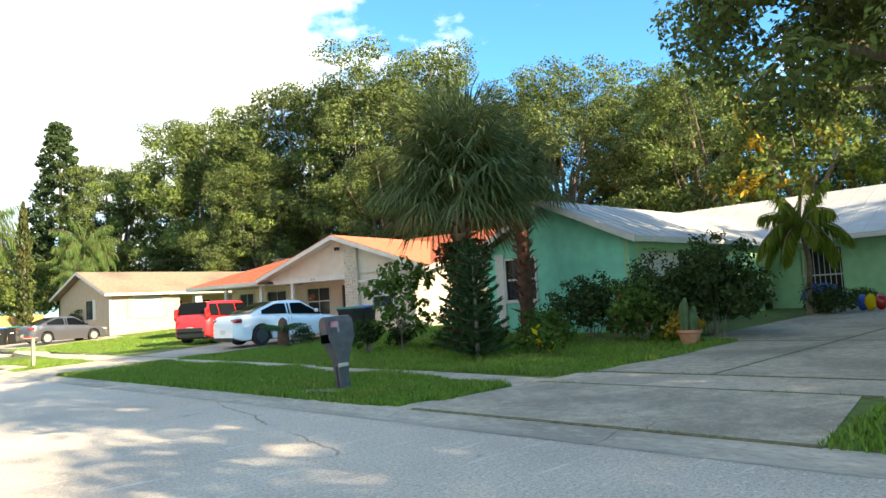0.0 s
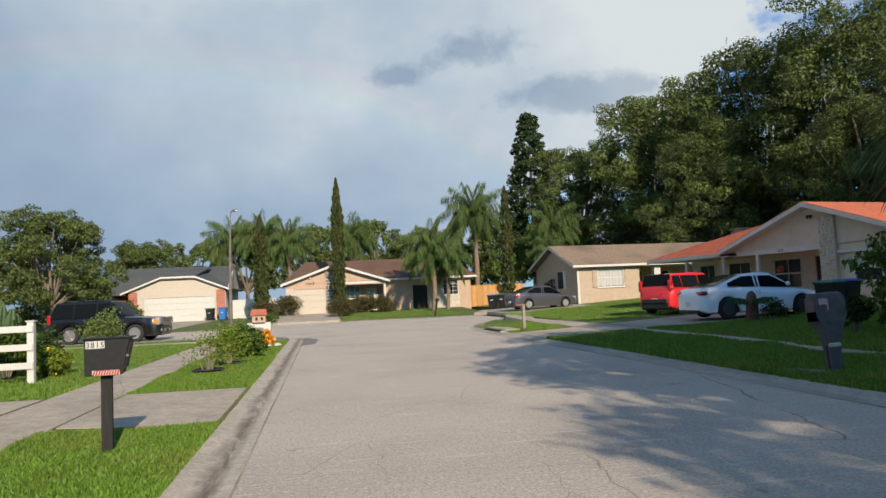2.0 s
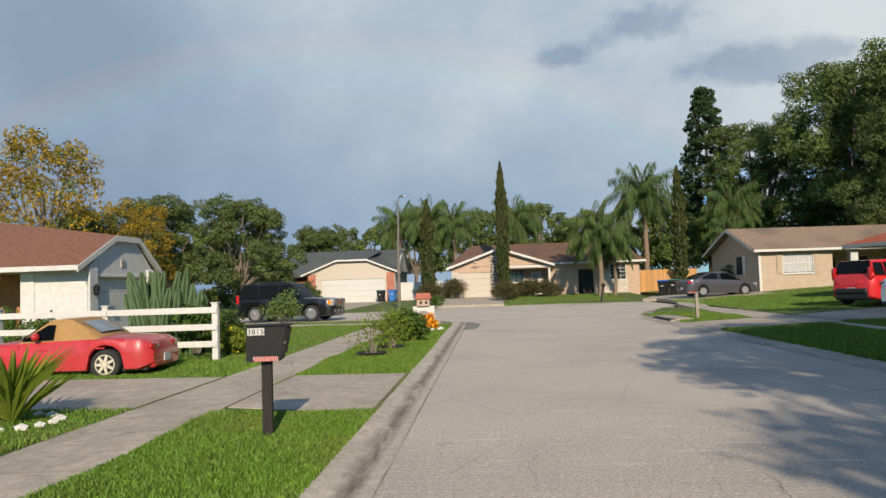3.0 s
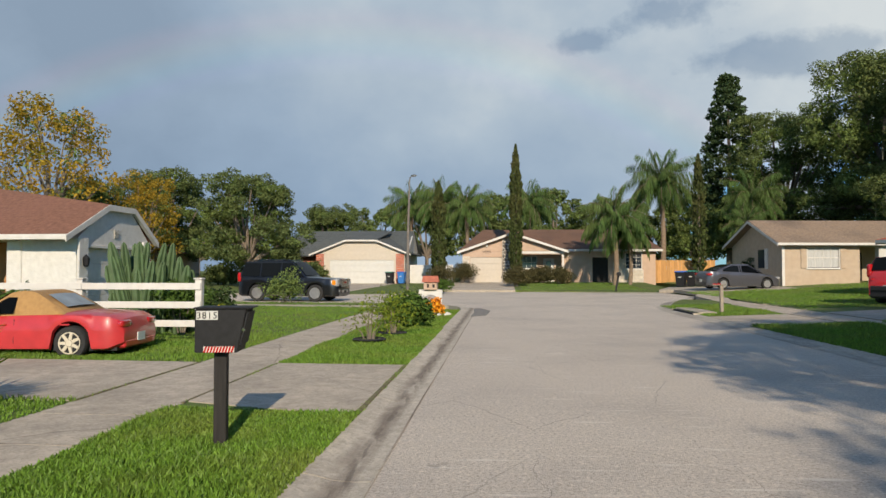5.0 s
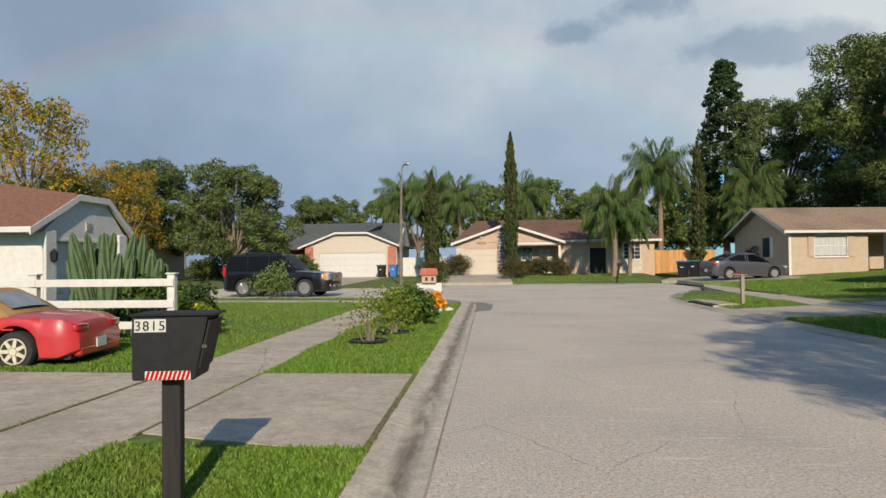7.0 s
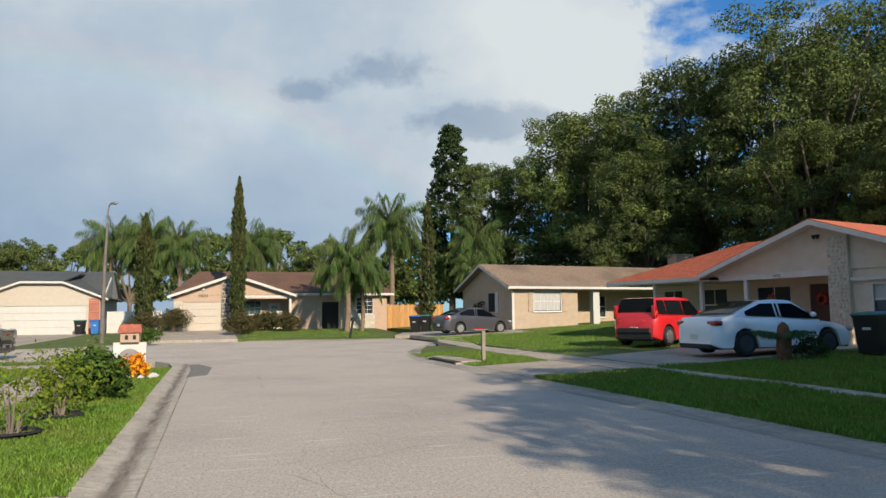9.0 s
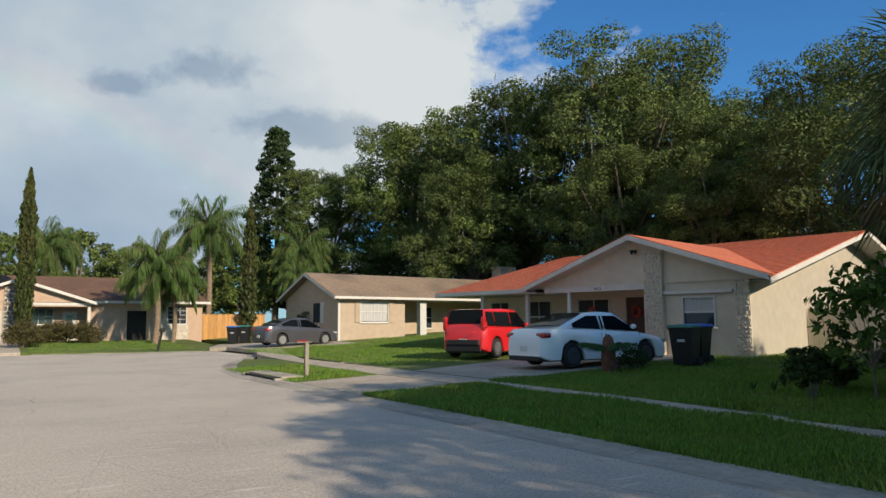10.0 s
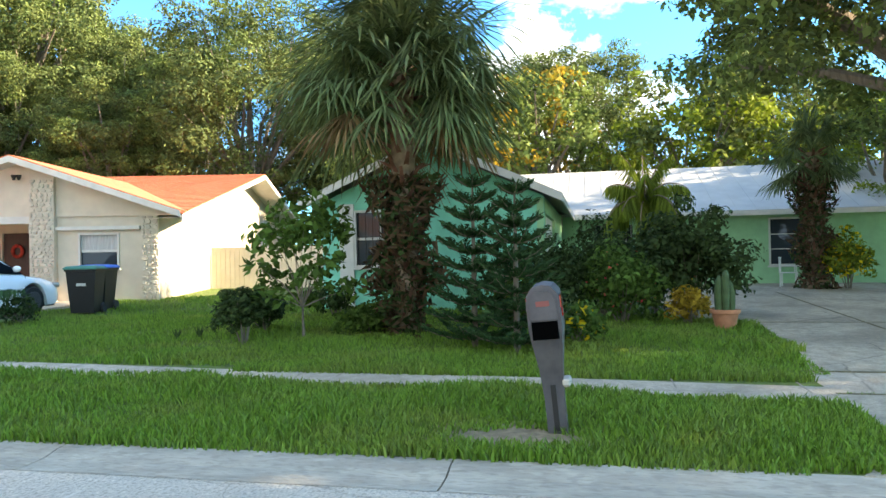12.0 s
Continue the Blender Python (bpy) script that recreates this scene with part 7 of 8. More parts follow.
for i, (x, y, rad, h, mat, lb, pet) in enumerate((
        (-5.3, 9.4, 0.7, 1.5, MIDLEAF, "tall green shrub behind a fence", None), (-4.6, 9.6, 0.5, 0.7, YELLOW_GREEN, "low yellow-green plants by a fence post", (PETAL_YELLOW, 50, 0.06)),
        (-5.2, 11.0, 0.6, 1.0, DARKLEAF, "dark shrub behind a fence", (PETAL_RED, 30, 0.06)), (-9.2, 9.6, 0.9, 0.9, MIDLEAF, "green shrub before a porch", None), (-11.2, 10.6, 1.0, 1.2, MIDLEAF, "green shrub before a porch", None),
        (-7.5, 24.0, 0.9, 1.3, OAK_LIGHT, "loose grassy shrub by the side street", None), (-12.0, 24.2, 0.7, 0.9, MIDLEAF, "low shrub by the side street", None),
        (-2.2, 40.2, 0.9, 0.9, MIDLEAF, "low green shrub at the corner", None))):
    shrub("shrub", pose(x, y, hw(x, y)), lb, rad, h, 1800, 0.11, mat, 140 + i, petals=pet, group="garden shrubs")
for i, (x, y, rad, h) in enumerate(((-3.1, 50.6, 1.15, 1.55), (-1.55, 53.6, 1.1, 1.7), (2.75, 48.5, 1.1, 1.6), (5.0, 53.4, 1.0, 1.5), (6.3, 52.6, 1.2, 1.5), (4.0, 53.6, 0.8, 1.2))):
    shrub("clipped_bush", pose(x, y, hn(x, y)), "rounded brownish-green clipped bush before a house", rad, h, 7000, 0.10, CLIPPED, 160 + i, clumps=12, group="clipped bushes")
shrub("shrub", pose(17.9, 43.6, he(18, 43)), "dark rounded shrub against a gable wall", 0.8, 1.7, 2600, 0.14, DARKLEAF, 170)

for i, (x, y, rad, h) in enumerate(((-22.5, 55, 1.8, 2.2), (-26, 50, 1.8, 2.0), (-30, 57, 2.4, 2.8), (-15.2, 58, 1.5, 2.3), (-33, 47, 2.4, 3.0), (-38, 44, 2.6, 3.2), (-18, 66, 2.4, 3.2), (-24, 68, 2.8, 3.4))):
    shrub("hedge_bush", pose(x, y, 0.1), "big dark bush under trees", rad, h, 4200, 0.22, DARKLEAF if i % 3 else OAK, 180 + i, clumps=10, group="bushes under the trees")

# added bushes that close sky gaps where deep shade lies under the oaks
for i, (x, y) in enumerate(((33.5, 57), (38, 64), (37.5, 51.5), (31, 62), (44, 60), (42.5, 31), (42, 23), (45, 41), (30, 69), (41, 15), (46, 25), (48, 10), (42, 54), (32, 53.5))):
    shrub("hedge_bush", pose(x, y, 0.1), "added dark thicket filling the shaded gap under the oaks", 3.2, 7.2, 5200, 0.30, DARKLEAF, 220 + i, clumps=12, group="bushes under the trees")

# column cactus clump behind the white fence
ca = thing("cactus_clump", pose(-6.2, 9.7, hw(-6.2, 9.7)), "dense clump of tall ribbed column cactus", "cactus")
rc = random.Random(5)
for i in range(54):
    x, y, h = rc.uniform(-0.78, 0.78), rc.uniform(-0.6, 0.6), rc.choice((0.9, 1.2, 1.4, 1.5, 1.6, 1.7, 2.0))
    bm = bmesh.new()
    ring0 = []
    lean = rc.uniform(-0.28, 0.28)
    for k, (zz, rr) in enumerate(((-0.05, 0.085), (h * 0.5, 0.108), (h * 0.85, 0.10), (h * 0.97, 0.055), (h, 0.015))):
        ring = []
        for j in range(14):
            a = 2 * math.pi * j / 14
            q = rr * (1.0 if j % 2 else 0.62)
            ring.append(bm.verts.new((x + q * math.cos(a) + lean * zz, y + q * math.sin(a), zz)))
        if ring0:
            for j in range(14):
                bm.faces.new((ring0[j], ring0[(j + 1) % 14], ring[(j + 1) % 14], ring[j]))
        ring0 = ring
    bm.faces.new(ring0)
    part("cactus_stem", bm, CACTUS, ca)

# ---------------------------------------------------------------- grass blades
def grass(name, regions, blade, seed, label, bare=()):
    """Standing blades over rectangles (x0, x1, y0, y1, per square metre, ground)."""
    r = np.random.default_rng(seed)
    P, Hh = [], []
    for x0, x1, y0, y1, dens, zf in regions:
        n = int((x1 - x0) * (y1 - y0) * dens)
        x, y = r.uniform(x0, x1, n), r.uniform(y0, y1, n)
        for bx_, by_, ra, rb in bare:
            keep = ((x - bx_) / ra) ** 2 + ((y - by_) / rb) ** 2 > 0.55 + 0.45 * np.sin(x * 11) * np.sin(y * 9) + 0.5 * r.random(len(x))
            x, y = x[keep], y[keep]
        n = len(x)
        P.append(np.stack([x, y, zf(x, y) - 0.004], 1))
        Hh.append(blade * (0.6 + 0.8 * r.random(n)) * (0.8 + 0.35 * np.sin(x * 2.3) * np.sin(y * 1.9)))
    c, h = np.concatenate(P), np.concatenate(Hh)
    n = len(c)
    a = r.uniform(0, 2 * np.pi, n)
    w = 0.0045 + 0.0045 * r.random(n) + h * 0.03
    b = r.uniform(0, 2 * np.pi, n)
    lean = h * r.uniform(0.1, 0.75, n)
    sx, sy, bx, by = np.cos(a) * w, np.sin(a) * w, np.cos(b) * lean, np.sin(b) * lean
    co = np.empty((n, 5, 3))
    for k, (s_, f, hz) in enumerate(((-1, 0, 0), (1, 0, 0), (0.7, 0.35, 0.62), (-0.7, 0.35, 0.62), (0, 1, 1))):
        co[:, k, 0] = c[:, 0] + s_ * sx + f * bx
        co[:, k, 1] = c[:, 1] + s_ * sy + f * by
        co[:, k, 2] = c[:, 2] + hz * h
    idx = np.arange(n)[:, None] * 5
    quads, tris = (idx + [0, 1, 2, 3]), (idx + [3, 2, 4])
    loops = np.concatenate([quads, tris], 1).ravel()
    me = bpy.data.meshes.new(name)
    me.vertices.add(5 * n)
    me.vertices.foreach_set("co", co.ravel())
    me.loops.add(len(loops))
    me.loops.foreach_set("vertex_index", loops.astype(np.int32))
    me.polygons.add(2 * n)
    st = (np.arange(n)[:, None] * 7 + [0, 4]).ravel()
    me.polygons.foreach_set("loop_start", st.astype(np.int32))
    me.update(calc_edges=True)
    me.materials.append(BLADE)
    return tagged(new(name, me), label, "grass", kind="stuff")


grass("grass_west", [(-8.7, -4.4, 5.05, 7.3, 1100, hw), (-1.8, 0.17, -3.2, 1.42, 5200, hw), (-1.8, 0.17, -14, -3.2, 900, hw), (-1.8, 0.17, 5.03, 12, 2300, hw), (-1.8, 0.13, 12, 20, 1100, hw), (-9, -2.98, -4, 1.8, 1500, hw), (-16, -2.98, -14, -4, 250, hw),
                     (-12, -2.98, 5.0, 9.0, 1000, hw), (-12, -3.0, 9, 21.3, 300, hw), (-30, -2.6, 22.7, 24.9, 120, hw)], 0.060, 11, "bright mown grass with uneven blades")
grass("grass_east", [(8.5, 9.9, -0.45, -0.2, 2300, he), (7.95, 10.02, -0.2, 0.4, 2300, he), (7.88, 10.16, 0.4, 1.2, 2300, he), (7.88, 10.28, 1.2, 2.4, 2300, he), (7.88, 10.38, 2.4, 6, 2300, he), (7.88, 10.7, 6, 13.2, 1500, he), (7.88, 10.42, -14, -5.15, 1100, hs), (11.6, 20, -14, -6.6, 150, hs), (10.95, 12.2, -0.5, 6, 2000, he), (11.3, 12.2, 6, 13.6, 1200, he), (12.2, 17, -0.5, 13.6, 900, he), (11.4, 16.6, -0.75, -0.5, 1400, he), (13.0, 16.4, -0.95, -0.75, 1400, he), (17, 22, 3, 14.5, 300, he)], 0.095, 12, "rough unmown grass with long blades", ((8.5, 2.3, 0.26, 0.50),))
grass("joint_weeds", [(-3.03, -2.97, 1.8, 5.0, 900, hw), (-1.83, -1.77, 1.8, 5.0, 900, hw), (0.11, 0.18, 1.4, 5.0, 1100, hw), (7.9, 7.97, -5, -0.5, 900, hs), (10.37, 10.43, -5, -0.5, 700, hs), (11.57, 11.63, -5, -0.5, 700, hs)], 0.03, 14, "short weeds rooted in the joints of concrete")
grass("grass_far", [(7.9, 10.3, 17.1, 23.5, 500, he), (12, 20, 19.8, 36, 240, he), (20, 27, 24, 40, 120, he), (3, 11.5, 43.6, 54, 110, hn)], 0.075, 13, "mown lawn grass")

# ---------------------------------------------------------------- small things
def mailbox_black():
    """The black steel box 3815 on its post, beside the west kerb."""
    t = thing("mailbox", pose(-0.684, 0.0, 0.02, 0, 0, 8), "black metal mailbox numbered 3815 on a dark post", "mailbox", "mailboxes")
    part("post", boxes((-0.05, 0.05, -0.045, 0.045, -0.3, 0.81), bevel=0.006), material("black stained wood", (0.018, 0.015, 0.013), 0.75, vary=0.4, vary_scale=6, stretch=(6, 6, 0.6), bump=0.4), t)
    bm = bmesh.new()
    prof = [(-0.18, 0.80), (0.15, 0.80), (0.22, 1.145), (-0.18, 1.145)]
    extrude(bm, [(x, -0.13, z) for x, z in prof], (0, 0.30, 0))
    bmesh.ops.bevel(bm, geom=bm.edges[:], offset=0.006, segments=2, affect="EDGES")
    body = part("box", bm, BLACK_METAL, t)
    part("lid", boxes((-0.188, 0.255, -0.14, 0.18, 1.145, 1.158), bevel=0.004), BLACK_METAL, body)
    part("door", slab([(0.165, -0.12, 0.86), (0.222, -0.12, 1.12), (0.222, 0.16, 1.12), (0.165, 0.16, 0.86)], (0.012, 0, 0)), BLACK_METAL, body)
    part("lock", lathe(bmesh.new(), [(0.012, 0), (0.012, 0.02)], 10, (0.20, -0.135, 0.98), "y"), CHROME, body)
    plate = part("number_plate", boxes((-0.165, 0.0, -0.134, -0.130, 1.06, 1.13)), PALE_DOOR, body, "white plate with black digits 3815")
    n = lettering(plate, "3815", (-0.0825, -0.135, 1.07), 0.052, BLACK_METAL, "digits")
    strip = part("reflector", boxes((-0.11, 0.13, -0.134, -0.130, 0.803, 0.850)), PALE_DOOR, body, "red and white striped reflector")
    bm = bmesh.new()
    for i in range(10):
        x = -0.11 + i * 0.0235
        extrude(bm, [(x, -0.1355, 0.803), (x + 0.015, -0.1355, 0.803), (x + 0.030, -0.1355, 0.850), (x + 0.015, -0.1355, 0.850)], (0, 0.0015, 0))
    part("stripes", bm, LAMP_RED, strip)
    return t


def mailbox_moulded():
    """A one-piece moulded plastic mailbox, 3814, leaning a little."""
    t = thing("mailbox", pose(8.74, 1.98, he(8.74, 1.98) - 0.07, 5, 2, 180), "weathered grey moulded plastic mailbox numbered 3814 on a verge", "mailbox", "mailboxes")
    grey = material("weathered grey plastic", (0.085, 0.078, 0.085), 0.6, vary=0.2, vary_scale=8, stain=(0.13, 0.12, 0.115), stain_scale=4, stain_amount=0.5)
    # body: front to back along x (front faces +x, towards the road)
    bm = bmesh.new()
    rows = []
    for x0, x1, w, z in ((-0.085, 0.085, 0.075, -0.1), (-0.085, 0.085, 0.075, 0.35), (-0.12, 0.10, 0.09, 0.58), (-0.20, 0.20, 0.115, 0.80), (-0.24, 0.235, 0.125, 0.90), (-0.24, 0.235, 0.125, 1.10), (-0.235, 0.23, 0.115, 1.17), (-0.23, 0.225, 0.07, 1.225), (-0.23, 0.22, 0.0, 1.24)):
        rows.append([bm.verts.new(p) for p in ((x0, -w, z), (x1, -w, z), (x1, w, z), (x0, w, z))])
    for a, b in zip(rows, rows[1:]):
        for k in range(4):
            bm.faces.new((a[k], a[(k + 1) % 4], b[(k + 1) % 4], b[k]))
    bmesh.ops.remove_doubles(bm, verts=bm.verts[:], dist=1e-4)
    body = part("body", bm, grey, t, smooth=35)
    d = part("door", slab([(0.236, -0.10, 0.98), (0.236, 0.10, 0.98), (0.236, 0.10, 1.12), (0.234, 0.06, 1.19), (0.234, -0.06, 1.19), (0.236, -0.10, 1.12)], (0.014, 0, 0)), grey, t)
    part("emblem", boxes((0.25, 0.254, -0.05, 0.05, 1.08, 1.12)), material("faded red print", (0.24, 0.07, 0.06), 0.7), d)
    # a solid black block, its colour standing for the shade inside the slot
    part("slot", boxes((0.15, 0.2440, -0.098, 0.098, 0.83, 0.965)), material("painted slot shade", (0.002, 0.002, 0.002), 1.0, spec=0.0), t, "near-black block painting the shaded newspaper slot")
    part("flag", boxes((0.05, 0.20, 0.127, 0.137, 1.06, 1.15), (0.05, 0.075, 0.127, 0.137, 0.98, 1.06)), LAMP_RED, t, "red signal flag")
    part("bracket", boxes((-0.06, 0.12, 0.075, 0.14, 0.44, 0.50), bevel=0.015), MORTAR, t)
    # raised dark strip that paints the shade of a groove
    part("groove", boxes((0.086, 0.092, -0.02, 0.02, 0.1, 0.66)), DARK, t)
    n = lettering(t, "3814", (0.0, 0, 0), 0.08, PALE_DOOR, "digits")
    n.matrix_local = pose(-0.02, -0.128, 1.03, 90, 0, 0)
    part("number_strip", boxes((0.10, 0.19, -0.1285, -0.126, 1.115, 1.15)), LAMP_RED, t)
    return t


def fence():
    """White three-rail board fence beside the white house."""
    t = thing("fence", pose(-4.29, 7.95, hw(-4.3, 8), 0, 0, 180), "white painted three-rail board fence", "fence")
    for i in range(4):
        x = i * 2.42
        p = part("post", boxes((x - 0.065, x + 0.065, -0.065, 0.065, -0.3, 1.22), bevel=0.008), WHITE_TRIM, t)
        part("cap", boxes((x - 0.085, x + 0.085, -0.085, 0.085, 1.22, 1.25), bevel=0.008), WHITE_TRIM, p)
    for i in range(3):
        for z in (0.30, 0.66, 1.02):
            part("rail", boxes((i * 2.42 - 0.06, (i + 1) * 2.42 - 0.066, 0.066, 0.10, z, z + 0.13), bevel=0.006), WHITE_TRIM, t)
    return t


def wheelie_bin(m, label, body_col, lid_col):
    t = thing("wheelie_bin", m, label, "bin", "wheeled bins")
    bmat = material("moulded bin plastic", body_col, 0.55, vary=0.15, vary_scale=6)
    bm = bmesh.new()
    rows = []
    for w, d, z in ((0.24, 0.26, 0.06), (0.28, 0.31, 0.55), (0.31, 0.36, 0.98), (0.335, 0.385, 0.985), (0.335, 0.385, 1.03)):
        rows.append([bm.verts.new(p) for p in ((-d, -w, z), (d, -w, z), (d, w, z), (-d, w, z))])
    for a, b in zip(rows, rows[1:]):
        for k in range(4):
            bm.faces.new((a[k], a[(k + 1) % 4], b[(k + 1) % 4], b[k]))
    bm.faces.new(rows[0][::-1])
    bm.faces.new(rows[-1])
    part("body", bm, bmat, t)
    lm = material("bin lid", lid_col, 0.5, vary=0.1, vary_scale=6)
    bm = bmesh.new()
    rows = []
    for s, z in ((1.0, 1.03), (1.0, 1.06), (0.86, 1.10), (0.4, 1.115)):
        rows.append([bm.verts.new(p) for p in ((-0.40 * s, -0.35 * s, z), (0.42 * s, -0.35 * s, z), (0.42 * s, 0.35 * s, z), (-0.40 * s, 0.35 * s, z))])
    for a, b in zip(rows, rows[1:]):
        for k in range(4):
            bm.faces.new((a[k], a[(k + 1) % 4], b[(k + 1) % 4], b[k]))
    bm.faces.new(rows[-1])
    bm.faces.new(rows[0][::-1])
    part("lid", bm, lm, t)
    part("handle", tube(bmesh.new(), [(-0.40, -0.27, 0.98), (-0.46, -0.27, 1.0), (-0.46, 0.27, 1.0), (-0.40, 0.27, 0.98)], 0.016, 6), bmat, t)
    for sg in (-1, 1):
        part("wheel", lathe(bmesh.new(), [(0.06, -0.03), (0.13, -0.03), (0.13, 0.03), (0.06, 0.03)], 18, (-0.26, sg * 0.29, 0.13), "y"), TYRE, t)
    part("sticker", boxes((0.316, 0.33, -0.10, 0.10, 0.66, 0.80)), PALE_DOOR, t, "small pale sticker")
    return t


mailbox_black()
mailbox_moulded()
fence()
GREY_BODY, GREEN_LID, BLUE_LID = (0.009, 0.009, 0.010), (0.03, 0.17, 0.12), (0.03, 0.13, 0.50)
wheelie_bin(pose(17.3, 12.98, he(17.1, 13.1), 0, 0, 200), "black wheeled bin with a green lid by a house", GREY_BODY, GREEN_LID)
wheelie_bin(pose(18.0, 13.2, he(17.8, 13.3), 0, 0, 195), "black wheeled bin with a blue lid by a house", GREY_BODY, BLUE_LID)
wheelie_bin(pose(13.9, 44.6, he(13.9, 44.6) + 0.01, 0, 0, 240), "dark wheeled bin with a blue lid by a board fence", GREY_BODY, BLUE_LID)
wheelie_bin(pose(14.7, 44.9, he(14.7, 44.9) + 0.01, 0, 0, 240), "dark wheeled bin by a board fence", GREY_BODY, GREEN_LID)
wheelie_bin(pose(-8.35, 58.6, hg(-8, 58.6), 0, 0, 260), "dark wheeled bin before a garage", GREY_BODY, GREEN_LID)
wheelie_bin(pose(-7.3, 58.8, hg(-7, 58.6), 0, 0, 260), "blue wheeled bin before a garage", (0.03, 0.17, 0.48), BLUE_LID)

# storm drain and its marker post
t = thing("storm_drain", pose(7.95, 19.6, 0.0), "concrete storm drain inlet with a dark mouth", "drain")
part("slab", boxes((-0.02, 0.62, -1.5, 1.5, 0.085, 0.125), bevel=0.012), CONCRETE, t)
# solid near-black block in place of an opening; it paints the mouth's shade
part("throat", boxes((-0.16, 0.58, -1.3, 1.3, -0.1, 0.085)), DARK, t, "near-black block painting the shaded drain mouth")
for y in (-1.5, 1.35):
    part("cheek", boxes((-0.18, 0.15, y, y + 0.15, -0.1, 0.085)), CONCRETE, t)
OLD_WOOD = material("weathered wood", (0.30, 0.255, 0.20), 0.9, vary=0.25, vary_scale=6, stretch=(6, 6, 0.6), bump=0.4)
t = thing("mailbox_post", pose(8.85, 18.75, he(8.85, 18.7), 0, 0, 5), "bare weathered wooden mailbox post with a board", "post")
part("post", boxes((-0.05, 0.05, -0.05, 0.05, -0.3, 0.90), bevel=0.006), OLD_WOOD, t)
part("board", boxes((-0.32, 0.14, -0.08, 0.08, 0.90, 0.925), bevel=0.004), OLD_WOOD, t)
part("base", boxes((-0.30, -0.02, -0.06, 0.06, 0.925, 0.96), bevel=0.01), LAMP_RED, t)

# mailbox before the beige house, on a leaning post
t = thing("mailbox", pose(9.15, 42.4, 0.10, 0, 10, 0), "dark mailbox on a leaning post by a lawn", "mailbox", "mailboxes")
part("post", boxes((-0.06, 0.06, -0.06, 0.06, -0.2, 1.05), bevel=0.008), BLACK_METAL, t)
bm = bmesh.new()
extrude(bm, [(0.11 * math.cos(a), -0.26, 1.15 + 0.13 * math.sin(a)) for a in (math.pi * k / 8 for k in range(9))] + [(-0.11, -0.26, 1.05), (0.11, -0.26, 1.05)], (0, 0.5, 0))
part("box", bm, BLACK_METAL, t)

# white mailbox and a yucca before the grey-roofed house
t = thing("mailbox", pose(-11.8, 36.9, hg(-11.8, 36.9), 0, 0, 90), "small white mailbox on a white post by a lawn", "mailbox", "mailboxes")
part("post", boxes((-0.05, 0.05, -0.05, 0.05, -0.2, 1.0), bevel=0.008), WHITE_TRIM, t)
bm = bmesh.new()
extrude(bm, [(0.10 * math.cos(a), -0.26, 1.13 + 0.11 * math.sin(a)) for a in (math.pi * k / 8 for k in range(9))] + [(-0.10, -0.26, 1.0), (0.10, -0.26, 1.0)], (0, 0.5, 0))
part("box", bm, WHITE_TRIM, t)
yu = thing("yucca", pose(-10.2, 37.4, hg(-10.2, 37.4)), "yucca with stiff arching leaves by a driveway", "plant")
part("trunk", tube(bmesh.new(), [(0, 0, -0.1), (0.02, 0, 0.4), (0, 0, 0.75)], [0.12, 0.11, 0.08], 8), BARK_PALM, yu)
strips("blades", [(Vector((0.42 * math.cos(a) * math.cos(e), 0.42 * math.sin(a) * math.cos(e), 0.8 + 0.42 * math.sin(e))), Vector((math.cos(a) * math.cos(e), math.sin(a) * math.cos(e), math.sin(e))), 0.85) for a, e in ((i * 2.399, -0.15 + 1.35 * ((i * 7) % 20) / 20) for i in range(80))], 0.06, MIDLEAF, yu)

# masonry mailbox with a red tiled roof at the corner
t = thing("mailbox", pose(-0.95, 20.3, hw(-1, 20.3)), "small house-shaped mailbox with a red roof on a white arch", "mailbox", "mailboxes")
bm = bmesh.new()
arch = [(0.30 * math.cos(a), -0.10, 0.30 * math.sin(a) + 0.25) for a in (math.pi * k / 8 for k in range(9))]
extrude(bm, [(0.42, -0.10, -0.1), (0.42, -0.10, 0.72), (-0.42, -0.10, 0.72), (-0.42, -0.10, -0.1), (-0.30, -0.10, -0.1)] + arch[::-1] + [(0.30, -0.10, -0.1)], (0, 0.22, 0))
part("arch", bm, STUCCO_WHITE, t, "white rendered arch")
part("box", boxes((-0.24, 0.24, -0.22, 0.26, 0.72, 1.0), bevel=0.01), STUCCO_PEACH, t)
for x in (-0.12, 0.08):
    part("window", boxes((x, x + 0.08, -0.226, -0.22, 0.80, 0.92)), DARK, t)
part("roof", slab([(-0.31, -0.28, 0.99), (0.31, -0.28, 0.99), (0.27, -0.06, 1.20), (-0.27, -0.06, 1.20)], (0, 0.02, 0.02)), BRICK_RED, t, "red tiled roof")
part("roof", slab([(-0.31, 0.32, 0.99), (0.31, 0.32, 0.99), (0.27, -0.05, 1.20), (-0.27, -0.05, 1.20)], (0, 0.0, 0.02)), BRICK_RED, t)
bm = bmesh.new()
for i in range(12):
    a = 2 * math.pi * i / 12
    bmesh.ops.create_icosphere(bm, subdivisions=1, radius=0.09, matrix=Matrix.Translation((-0.05 + 0.55 * math.cos(a), -3.4 + 0.5 * math.sin(a), 0.02)))
tagged(part("edging_stones", bm, STUCCO_WHITE), "ring of white stones round a croton", "edging", kind="stuff").location = (-0.55, 20.3, 0.05)

